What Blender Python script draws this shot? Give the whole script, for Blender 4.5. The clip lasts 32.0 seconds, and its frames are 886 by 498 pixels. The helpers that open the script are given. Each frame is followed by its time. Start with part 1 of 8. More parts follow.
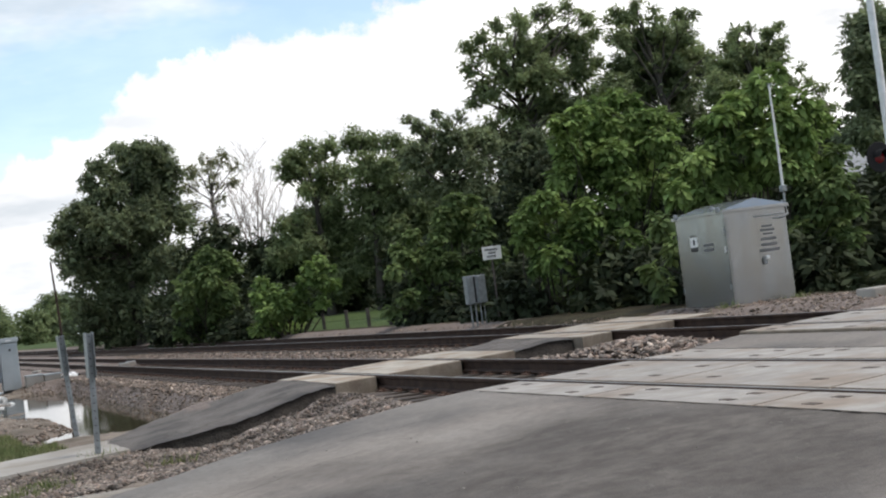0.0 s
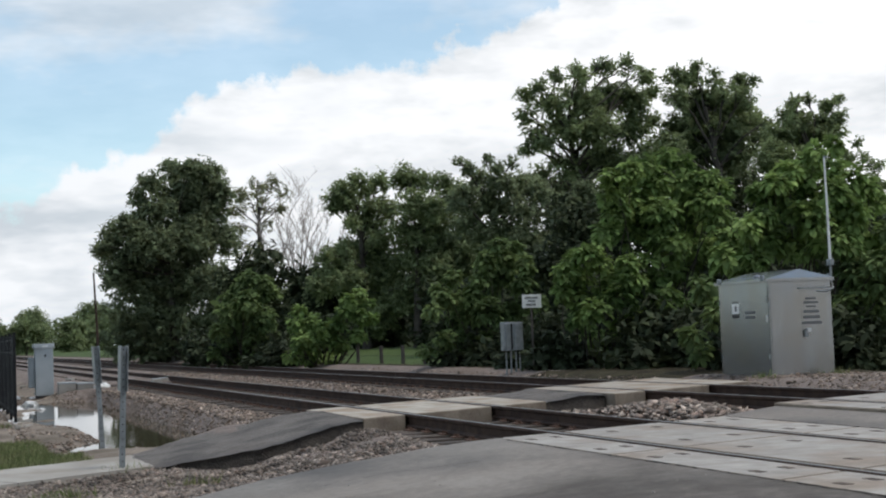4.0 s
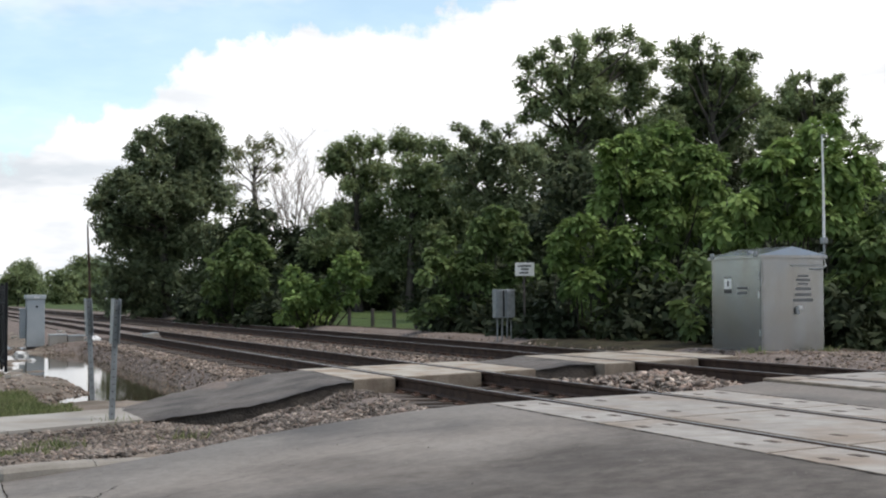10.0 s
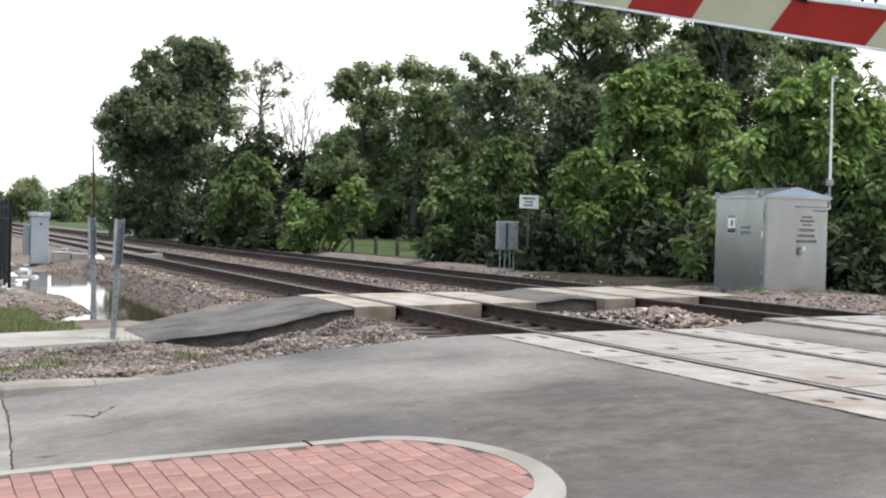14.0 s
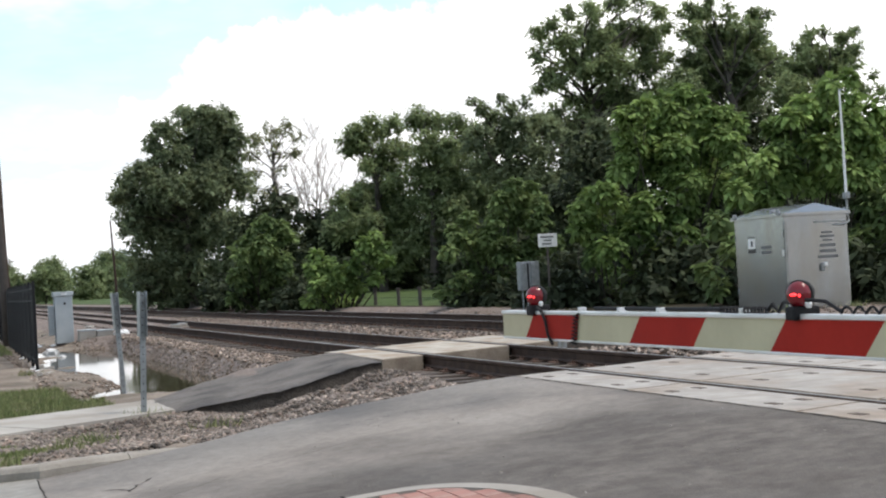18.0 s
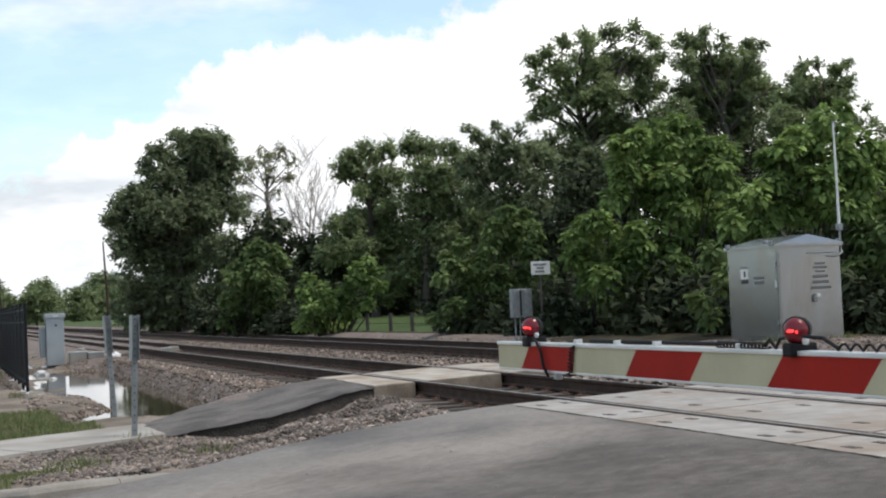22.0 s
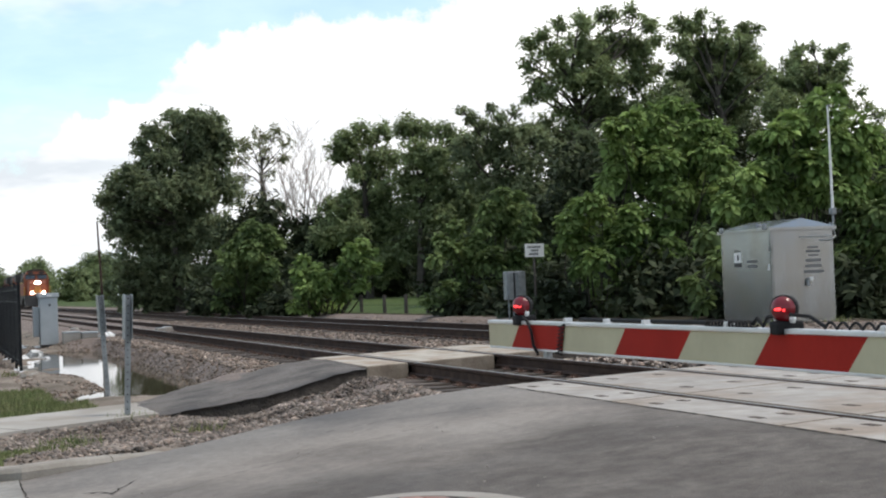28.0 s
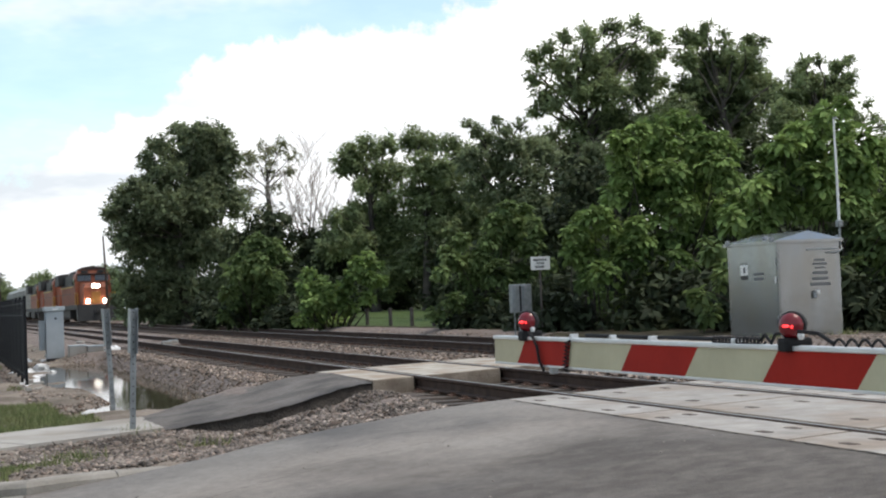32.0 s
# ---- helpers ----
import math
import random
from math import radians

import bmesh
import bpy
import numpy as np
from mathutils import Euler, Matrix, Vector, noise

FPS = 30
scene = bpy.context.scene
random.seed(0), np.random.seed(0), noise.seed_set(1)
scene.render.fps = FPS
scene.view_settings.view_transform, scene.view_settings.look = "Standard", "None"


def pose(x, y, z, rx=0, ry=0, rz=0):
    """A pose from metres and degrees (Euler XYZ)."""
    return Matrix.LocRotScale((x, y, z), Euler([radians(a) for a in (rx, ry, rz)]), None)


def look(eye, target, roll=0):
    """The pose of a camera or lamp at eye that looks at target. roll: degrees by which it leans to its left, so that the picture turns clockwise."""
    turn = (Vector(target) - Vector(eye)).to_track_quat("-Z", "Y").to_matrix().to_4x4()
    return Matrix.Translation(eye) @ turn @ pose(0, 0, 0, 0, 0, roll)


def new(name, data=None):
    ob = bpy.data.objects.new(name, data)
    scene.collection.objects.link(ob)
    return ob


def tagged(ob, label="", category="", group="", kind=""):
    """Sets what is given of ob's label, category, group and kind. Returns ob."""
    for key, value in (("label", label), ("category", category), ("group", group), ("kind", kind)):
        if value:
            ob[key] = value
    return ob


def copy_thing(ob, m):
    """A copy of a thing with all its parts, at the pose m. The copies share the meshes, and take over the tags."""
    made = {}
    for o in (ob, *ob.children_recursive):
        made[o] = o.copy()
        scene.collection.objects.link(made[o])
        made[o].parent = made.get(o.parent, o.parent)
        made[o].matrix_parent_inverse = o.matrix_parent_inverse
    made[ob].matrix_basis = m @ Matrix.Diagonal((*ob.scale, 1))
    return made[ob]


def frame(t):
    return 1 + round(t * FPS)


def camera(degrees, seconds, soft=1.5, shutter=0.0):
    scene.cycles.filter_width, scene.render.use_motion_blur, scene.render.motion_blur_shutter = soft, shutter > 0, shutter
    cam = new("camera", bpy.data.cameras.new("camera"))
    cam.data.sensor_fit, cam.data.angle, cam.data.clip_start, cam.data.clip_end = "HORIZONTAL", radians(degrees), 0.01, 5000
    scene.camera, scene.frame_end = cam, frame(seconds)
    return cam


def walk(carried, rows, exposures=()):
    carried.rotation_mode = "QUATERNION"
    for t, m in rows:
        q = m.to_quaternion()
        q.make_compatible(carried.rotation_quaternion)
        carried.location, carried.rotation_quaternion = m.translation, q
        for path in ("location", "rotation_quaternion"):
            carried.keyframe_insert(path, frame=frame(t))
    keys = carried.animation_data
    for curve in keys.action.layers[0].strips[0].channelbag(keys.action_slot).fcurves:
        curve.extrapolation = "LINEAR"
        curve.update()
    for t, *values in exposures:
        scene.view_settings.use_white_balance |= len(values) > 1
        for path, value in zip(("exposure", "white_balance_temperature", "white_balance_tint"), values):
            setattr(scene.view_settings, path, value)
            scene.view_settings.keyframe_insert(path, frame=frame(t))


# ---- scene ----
cam = camera(34.9, 32.0, soft=2.1, shutter=0.0)
# seconds, eye x y z, heading (degrees to the left of +y), pitch, lean
PATH = [
    (0, -5.999, -0.007, 1.042, -21.83, 1.55, -7.32),
    (0.5, -6.025, -0.001, 1.037, -20.16, 1.99, -2.27),
    (1, -6.026, -0.007, 1.037, -17.07, 1.49, -3.07),
    (1.5, -6.005, 0.008, 1.043, -15.29, 0.93, -2.68),
    (2, -6.017, 0.046, 1.047, -14.35, 0.43, -3.81),
    (2.5, -6.004, 0.037, 1.046, -14.37, 0.48, -3.36),
    (3, -5.985, 0.007, 1.048, -18.72, 2.00, 0.60),
    (3.5, -5.980, 0.015, 1.056, -20.25, 3.38, -2.59),
    (5.5, -6.005, 0.002, 1.040, -20.30, 3.43, -0.68),
    (6, -5.995, -0.001, 1.039, -20.53, 3.38, -1.13),
    (6.5, -6.022, 0.002, 1.036, -20.92, 3.37, -0.98),
    (7, -6.020, 0.002, 1.035, -21.03, 3.05, -0.74),
    (7.5, -6.025, 0.007, 1.032, -21.01, 2.61, -0.72),
    (8, -6.015, 0.013, 1.034, -20.99, 2.47, -1.16),
    (8.5, -6.030, 0.002, 1.034, -20.80, 2.25, -1.00),
    (9, -6.010, 0.007, 1.034, -20.47, 1.97, -1.37),
    (9.5, -6.009, 0.004, 1.031, -20.47, 1.97, -1.04),
    (10, -6.007, 0.001, 1.035, -20.48, 2.00, -0.28),
    (10.5, -6.007, 0.009, 1.036, -20.49, 1.80, -0.12),
    (11, -6.010, 0.005, 1.032, -20.44, 1.57, -0.52),
    (11.5, -6.009, 0.016, 1.040, -20.23, 0.89, -0.15),
    (12, -5.996, 0.001, 1.037, -20.28, 0.13, 1.16),
    (12.5, -5.993, 0.000, 1.035, -20.26, 0.04, 2.41),
    (13, -6.015, 0.024, 1.033, -19.99, -0.19, 3.51),
    (13.5, -5.996, 0.014, 1.052, -20.25, -0.33, 3.99),
    (14, -5.996, -0.003, 1.047, -20.33, -0.87, 1.50),
    (14.5, -5.991, 0.046, 1.033, -19.58, -1.16, 0.84),
    (16.5, -5.987, -0.005, 1.042, -19.52, -0.72, -0.91),
    (17, -5.994, -0.009, 1.037, -19.05, -0.39, -0.82),
    (17.5, -5.969, -0.026, 1.052, -18.58, 0.03, -2.57),
    (18, -5.987, -0.014, 1.037, -19.50, 1.05, -3.34),
    (18.5, -5.982, -0.025, 1.035, -19.88, 1.54, -2.52),
    (19, -5.992, -0.009, 1.043, -20.18, 2.00, -2.18),
    (19.5, -6.010, 0.009, 1.044, -20.30, 2.11, -2.34),
    (20, -6.010, 0.002, 1.040, -20.18, 2.01, -2.68),
    (20.5, -6.009, -0.016, 1.035, -20.13, 2.03, -3.10),
    (21, -5.997, -0.006, 1.045, -20.02, 2.07, -2.80),
    (21.5, -5.999, -0.009, 1.039, -19.96, 2.10, -2.59),
    (22, -6.002, -0.013, 1.054, -19.86, 2.08, -2.66),
    (22.5, -5.995, -0.008, 1.039, -19.85, 2.06, -2.76),
    (23, -5.997, -0.014, 1.038, -19.90, 2.08, -2.85),
    (23.5, -5.995, -0.005, 1.037, -20.00, 2.00, -2.82),
    (24, -6.007, -0.007, 1.041, -20.04, 1.96, -2.86),
    (24.5, -6.004, -0.023, 1.038, -20.06, 1.92, -2.67),
    (25, -6.011, -0.008, 1.037, -20.11, 1.96, -2.91),
    (25.5, -6.015, -0.013, 1.038, -20.15, 1.84, -3.14),
    (27.5, -5.990, -0.021, 1.043, -19.86, 1.42, -2.94),
    (28, -5.995, -0.029, 1.038, -20.05, 1.36, -2.31),
    (28.5, -6.002, -0.005, 1.046, -20.09, 1.48, -2.00),
    (29, -6.005, -0.014, 1.044, -20.16, 1.70, -2.17),
    (29.5, -5.996, -0.006, 1.048, -20.16, 1.77, -2.36),
    (30, -5.994, -0.007, 1.047, -20.11, 1.75, -2.49),
    (30.5, -6.000, -0.001, 1.051, -19.99, 1.76, -2.57),
    (31, -5.989, -0.008, 1.043, -19.88, 1.69, -2.68),
    (31.5, -5.984, -0.009, 1.044, -19.80, 1.73, -2.57),
    (32, -5.982, -0.004, 1.049, -19.83, 1.88, -2.40),
]


# seconds, stops, kelvin, tint: the clip's camera brightens while it looks down
EXPOSURES = [(t, e, k, w) for t, e, k, w in (
    (0, 0.13, 6750, 13), (2, 0.1, 6700, 13), (3.5, -0.1, 6600, 12), (5.5, -0.24, 6400, 9), (7, -0.18, 6400, 9), (8.5, 0.1, 6720, 12), (10, 0.1, 6750, 13), (11.5, 0.23, 6750, 13), (12.5, 0.53, 6750, 13), (13.5, 0.7, 6750, 13), (14.5, 0.9, 6750, 13), (16.5, 0.9, 6750, 13), (17.5, 0.65, 6750, 13), (19, 0.18, 6720, 12), (22, 0.16, 6700, 12), (32, 0.24, 6700, 12))]


def aim(x, y, z, yaw, pitch, lean):
    a, b = radians(yaw), radians(pitch)
    ahead = Vector((-math.sin(a) * math.cos(b), math.cos(a) * math.cos(b), math.sin(b)))
    return look((x, y, z), Vector((x, y, z)) + 2 * ahead, lean)


walk(cam, [(t, aim(*row)) for t, *row in PATH], EXPOSURES)

# ---------------------------------------------------------------- light
SUN_EL, SUN_AZ = 69.0, 115.0   # azimuth clockwise from +y, high on the far side of the road


def make_world():
    world = bpy.data.worlds.new("sky")
    scene.world = world
    world.use_nodes = True
    nt = world.node_tree
    nt.nodes.clear()
    N = nt.nodes.new
    L = nt.links.new
    out = N("ShaderNodeOutputWorld")
    sky = N("ShaderNodeTexSky")
    sky.sky_type, sky.sun_disc = "NISHITA", False
    sky.sun_elevation, sky.sun_rotation = radians(SUN_EL), radians(SUN_AZ)
    sky.air_density, sky.dust_density = 1.0, 0.6
    blue = N("ShaderNodeBackground")
    blue.inputs[1].default_value = 0.15
    tint = N("ShaderNodeMix")
    tint.data_type, tint.blend_type = "RGBA", "MULTIPLY"
    tint.inputs[0].default_value, tint.inputs[7].default_value = 1.0, (1.12, 1.28, 1.22, 1)
    L(sky.outputs[0], tint.inputs[6])
    L(tint.outputs[2], blue.inputs[0])
    tc = N("ShaderNodeTexCoord")
    sep = N("ShaderNodeSeparateXYZ")
    L(tc.outputs["Generated"], sep.inputs[0])

    def math_(op, a, b=None):
        n = N("ShaderNodeMath")
        n.operation = op
        for k, v in enumerate((a, b)):
            if v is None:
                continue
            if isinstance(v, (int, float)):
                n.inputs[k].default_value = v
            else:
                L(v, n.inputs[k])
        return n.outputs[0]

    def noise_(scale, detail, rough=0.55, stretch=(1, 1, 1), offset=(0, 0, 0)):
        m = N("ShaderNodeMapping")
        m.inputs["Scale"].default_value = stretch
        m.inputs["Location"].default_value = offset
        L(tc.outputs["Generated"], m.inputs[0])
        n = N("ShaderNodeTexNoise")
        n.inputs["Scale"].default_value, n.inputs["Detail"].default_value, n.inputs["Roughness"].default_value = scale, detail, rough
        L(m.outputs[0], n.inputs[0])
        return n.outputs[0]

    # cumulus bank: its top climbs from left to right, with billows on the rim
    x, y, z = sep.outputs
    rim = math_("ADD", math_("MULTIPLY", x, 0.32), 0.090)
    big = math_("MULTIPLY", math_("SUBTRACT", noise_(5.0, 2.0, 0.5, (1, 1, 1.3), (0.3, 0, 0)), 0.5), 0.16)
    small = math_("MULTIPLY", math_("SUBTRACT", noise_(26.0, 5.0, 0.6), 0.5), 0.075)
    over = math_("SUBTRACT", math_("ADD", math_("ADD", rim, big), small), z)
    bank = N("ShaderNodeMapRange")
    bank.interpolation_type = "SMOOTHSTEP"
    bank.inputs[1].default_value, bank.inputs[2].default_value = -0.004, 0.012
    L(over, bank.inputs[0])
    # high scattered cloud over the rest of the sky
    veil = N("ShaderNodeMapRange")
    veil.inputs[1].default_value, veil.inputs[2].default_value = 0.46, 0.60
    L(noise_(4.0, 5.0, 0.6, (1, 1, 2.2), (4.0, 1.0, 0.0)), veil.inputs[0])
    mix = math_("MAXIMUM", bank.outputs[0], math_("ADD", math_("MULTIPLY", veil.outputs[0], 0.5), 0.24))
    # grey undersides and shading inside the cloud
    ramp = N("ShaderNodeValToRGB")
    ramp.color_ramp.elements[0].position, ramp.color_ramp.elements[0].color = 0.33, (0.66, 0.70, 0.73, 1)
    ramp.color_ramp.elements[1].position, ramp.color_ramp.elements[1].color = 0.55, (0.98, 1.0, 1.02, 1)
    L(noise_(7.0, 5.0, 0.6, (1, 1, 3.0), (1.7, 0.4, 0)), ramp.inputs[0])
    white = N("ShaderNodeBackground")
    white.inputs[1].default_value = 1.25
    L(ramp.outputs[0], white.inputs[0])
    # thin grey-blue streaks low over the horizon, where the bank breaks up
    low = N("ShaderNodeMapRange")
    low.inputs[1].default_value, low.inputs[2].default_value = 0.40, 0.10
    L(x, low.inputs[0])
    bands = N("ShaderNodeMapRange")
    bands.inputs[1].default_value, bands.inputs[2].default_value, bands.inputs[4].default_value = 0.43, 0.66, 0.8
    L(noise_(9.0, 4.0, 0.55, (1, 1, 3.5), (2.3, 0.7, 0.2)), bands.inputs[0])
    streaky = N("ShaderNodeMix")
    streaky.data_type = "RGBA"
    L(math_("MULTIPLY", low.outputs[0], math_("ADD", math_("MULTIPLY", bands.outputs[0], 0.75), 0.30)), streaky.inputs[0])
    L(ramp.outputs[0], streaky.inputs[6])
    streaky.inputs[7].default_value = (0.50, 0.565, 0.62, 1)
    L(streaky.outputs[2], white.inputs[0])
    blend = N("ShaderNodeMixShader")
    L(mix, blend.inputs[0])
    L(blue.outputs[0], blend.inputs[1])
    L(white.outputs[0], blend.inputs[2])
    L(blend.outputs[0], out.inputs[0])


make_world()
sun = new("sun", bpy.data.lights.new("sun", "SUN"))
sun.data.energy, sun.data.angle, sun.data.color = 1.7, radians(12), (1.0, 0.92, 0.80)
_a, _e = radians(SUN_AZ), radians(SUN_EL)
sun.matrix_basis = look((math.sin(_a) * math.cos(_e) * 50, math.cos(_a) * math.cos(_e) * 50, math.sin(_e) * 50), (0, 0, 0))


# ---------------------------------------------------------------- materials
def mat(name, color, rough=0.8, metal=0.0, color2=None, scale=4.0, fine=60.0, fine_amt=0.25, bump=0.3, bump_dist=0.01,
        rand=0.0, island=0.0, emit=None, spec=0.5, stain=None, stain_scale=0.6, trans=0.0, alpha=1.0, ramp=(0.35, 0.65), streak=None, worn=None, grit=None, tints=False):
    m = bpy.data.materials.new(name)
    m.use_nodes = True
    nt = m.node_tree
    N, L = nt.nodes.new, nt.links.new
    bs = nt.nodes["Principled BSDF"]
    bs.inputs["Roughness"].default_value, bs.inputs["Metallic"].default_value = rough, metal
    bs.inputs["Specular IOR Level"].default_value = spec
    tc = N("ShaderNodeTexCoord")

    def nz(sc, det=4.0, vec=None):
        n = N("ShaderNodeTexNoise")
        n.inputs["Scale"].default_value, n.inputs["Detail"].default_value = sc, det
        L(vec or tc.outputs["Object"], n.inputs["Vector"])
        return n.outputs[0]

    def mixc(fac, a, b, op="MIX"):
        n = N("ShaderNodeMix")
        n.data_type, n.blend_type = "RGBA", op
        for sock, v in ((n.inputs[0], fac), (n.inputs[6], a), (n.inputs[7], b)):
            if isinstance(v, (int, float)):
                sock.default_value = v
            elif isinstance(v, tuple):
                sock.default_value = (*v[:3], 1)
            else:
                L(v, sock)
        return n.outputs[2]

    def ranged(v, a, b, lo=0.0, hi=1.0):
        n = N("ShaderNodeMapRange")
        for k, w in enumerate((a, b, lo, hi)):
            n.inputs[k + 1].default_value = w
        L(v, n.inputs[0])
        return n.outputs[0]

    col = mixc(ranged(nz(scale), *ramp), color, color2 or tuple(c * 0.8 for c in color))
    if stain:
        col = mixc(ranged(nz(stain_scale, 5.0), 0.48, 0.66), col, stain)
    if streak:
        mp = N("ShaderNodeMapping")
        mp.inputs["Scale"].default_value = streak[1]
        L(tc.outputs["Object"], mp.inputs[0])
        col = mixc(ranged(nz(1.0, 2.5, mp.outputs[0]), 0.42, 0.72, 0.0, 0.45), col, streak[0])
    if worn:
        # a broad oily patch of its own shape round one place
        d = N("ShaderNodeVectorMath")
        d.operation = "DISTANCE"
        wob = N("ShaderNodeVectorMath")
        wob.operation = "MULTIPLY"
        wob.inputs[1].default_value = worn[2]
        L(tc.outputs["Object"], wob.inputs[0])
        L(wob.outputs[0], d.inputs[0])
        d.inputs[1].default_value = worn[1]
        w1 = N("ShaderNodeMath")
        w1.operation = "ADD"
        L(d.outputs["Value"], w1.inputs[0])
        L(ranged(nz(0.8, 5.0), 0.2, 0.8, -1.6, 1.6), w1.inputs[1])
        w2 = N("ShaderNodeMath")
        w2.operation = "MULTIPLY"
        L(ranged(w1.outputs[0], worn[3], worn[4], 0.95, 0.0), w2.inputs[0])
        L(ranged(nz(5.0, 8.0), 0.34, 0.64, 0.66, 1.0), w2.inputs[1])
        col = mixc(w2.outputs[0], col, worn[0])
    f = nz(fine, 3.0)
    if grit:
        col = mixc(1.0, col, N_grey(nt, ranged(nz(grit[0], 8.0), 0.3, 0.7), grit[1]), "MULTIPLY")
    if fine_amt:
        col = mixc(1.0, col, N_grey(nt, f, fine_amt), "MULTIPLY")
    if rand:
        oi = N("ShaderNodeObjectInfo")
        col = mixc(1.0, col, N_grey(nt, oi.outputs["Random"], rand), "MULTIPLY")
    if island:
        ge = N("ShaderNodeNewGeometry")
        col = mixc(1.0, col, N_grey(nt, ge.outputs["Random Per Island"], island), "MULTIPLY")
    if tints:
        # some pieces pinkish, some dark, some pale
        ge = N("ShaderNodeNewGeometry")
        rp = N("ShaderNodeValToRGB")
        rp.color_ramp.interpolation = "CONSTANT"
        el = rp.color_ramp.elements
        el[0].position, el[0].color = 0.0, (0.62, 0.60, 0.58, 1)
        el[1].position, el[1].color = 0.34, (1.0, 0.98, 0.95, 1)
        for at, c in ((0.58, (1.06, 0.91, 0.83, 1)), (0.72, (1.34, 1.24, 1.16, 1)), (0.88, (1.85, 1.78, 1.70, 1))):
            el.new(at).color = c
        wn = N("ShaderNodeTexWhiteNoise")
        wn.noise_dimensions = "1D"
        L(ge.outputs["Random Per Island"], wn.inputs["W"])
        L(wn.outputs["Value"], rp.inputs[0])
        col = mixc(1.0, col, rp.outputs[0], "MULTIPLY")
    L(col, bs.inputs["Base Color"])
    if bump:
        b = N("ShaderNodeBump")
        b.inputs["Strength"].default_value, b.inputs["Distance"].default_value = bump, bump_dist
        L(f, b.inputs["Height"])
        L(b.outputs[0], bs.inputs["Normal"])
    if emit:
        bs.inputs["Emission Color"].default_value, bs.inputs["Emission Strength"].default_value = (*emit[:3], 1), emit[3]
    if trans:
        tr = N("ShaderNodeBsdfTranslucent")
        L(col, tr.inputs[0])
        mx = N("ShaderNodeMixShader")
        mx.inputs[0].default_value = trans
        L(bs.outputs[0], mx.inputs[1])
        L(tr.outputs[0], mx.inputs[2])
        L(mx.outputs[0], nt.nodes["Material Output"].inputs[0])
    return m


def N_grey(nt, sock, amount):
    """A grey that wanders by amount round 1."""
    n = nt.nodes.new("ShaderNodeMapRange")
    n.inputs[3].default_value, n.inputs[4].default_value = 1 - amount, 1 + amount
    nt.links.new(sock, n.inputs[0])
    return n.outputs[0]


M = {}
M["asphalt"] = mat("asphalt", (0.212, 0.185, 0.160), 0.88, color2=(0.265, 0.236, 0.206), scale=0.55, fine=70, fine_amt=0.42, grit=(13.0, 0.15), stain=(0.105, 0.095, 0.087), stain_scale=0.45, streak=((0.125, 0.113, 0.102), (0.11, 1.1, 1.0)), worn=((0.068, 0.056, 0.046), (-0.9, 7.7, 0.0), (0.6, 1.05, 0.0), 1.1, 3.3), bump=0.7, bump_dist=0.008)
M["path_asphalt"] = mat("path_asphalt", (0.118, 0.102, 0.090), 0.92, color2=(0.160, 0.142, 0.127), scale=1.6, fine=55, fine_amt=0.5, grit=(7.0, 0.18), bump=1.0, bump_dist=0.02, stain=(0.07, 0.062, 0.056), stain_scale=1.1)
M["apron_concrete"] = mat("apron_concrete", (0.30, 0.285, 0.255), 0.9, color2=(0.24, 0.225, 0.20), scale=1.6, fine=50, fine_amt=0.25, grit=(8.0, 0.15), stain=(0.19, 0.175, 0.15), stain_scale=1.2, bump=0.4, bump_dist=0.006)
M["lot_asphalt"] = mat("lot_asphalt", (0.085, 0.08, 0.078), 0.9, color2=(0.12, 0.113, 0.108), scale=0.6, fine=60, fine_amt=0.35, bump=0.5)
M["deck_side"] = mat("deck_side", (0.25, 0.21, 0.165), 0.95, color2=(0.17, 0.135, 0.105), scale=3.0, fine=40, fine_amt=0.35, bump=0.8, bump_dist=0.02, spec=0.2)
M["kerb_concrete"] = mat("kerb_concrete", (0.30, 0.275, 0.24), 0.9, color2=(0.215, 0.195, 0.165), scale=1.6, fine=50, fine_amt=0.2, stain=(0.17, 0.15, 0.125), stain_scale=1.8, rand=0.12, bump=0.4, bump_dist=0.006)
M["concrete"] = mat("concrete", (0.385, 0.36, 0.32), 0.88, color2=(0.31, 0.285, 0.25), scale=1.5, fine=70, fine_amt=0.12, stain=(0.27, 0.24, 0.2), stain_scale=1.3, rand=0.1, bump=0.25, bump_dist=0.004)
M["panel_concrete"] = mat("panel_concrete", (0.365, 0.34, 0.308), 0.85, color2=(0.295, 0.27, 0.24), scale=1.6, fine=60, fine_amt=0.22, grit=(6.0, 0.16), stain=(0.27, 0.22, 0.175), stain_scale=0.9, rand=0.08, bump=0.25, bump_dist=0.004)
M["walk_concrete"] = mat("walk_concrete", (0.41, 0.375, 0.32), 0.88, color2=(0.32, 0.275, 0.22), scale=2.2, fine=60, fine_amt=0.22, grit=(6.0, 0.16), stain=(0.26, 0.19, 0.13), stain_scale=1.6, rand=0.08, bump=0.25, bump_dist=0.004)
M["rail_side"] = mat("rail_side", (0.040, 0.025, 0.019), 0.9, 0.0, spec=0.25, color2=(0.072, 0.045, 0.033), scale=5, fine=50, fine_amt=0.35)
# Sides of the ramp: much darker than its top.
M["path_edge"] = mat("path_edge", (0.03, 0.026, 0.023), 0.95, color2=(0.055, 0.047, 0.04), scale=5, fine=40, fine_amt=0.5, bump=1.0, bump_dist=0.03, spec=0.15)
M["rail_top"] = mat("rail_top", (0.36, 0.345, 0.335), 0.34, 0.8, color2=(0.22, 0.20, 0.185), scale=3, fine=30, fine_amt=0.2, bump=0.05)
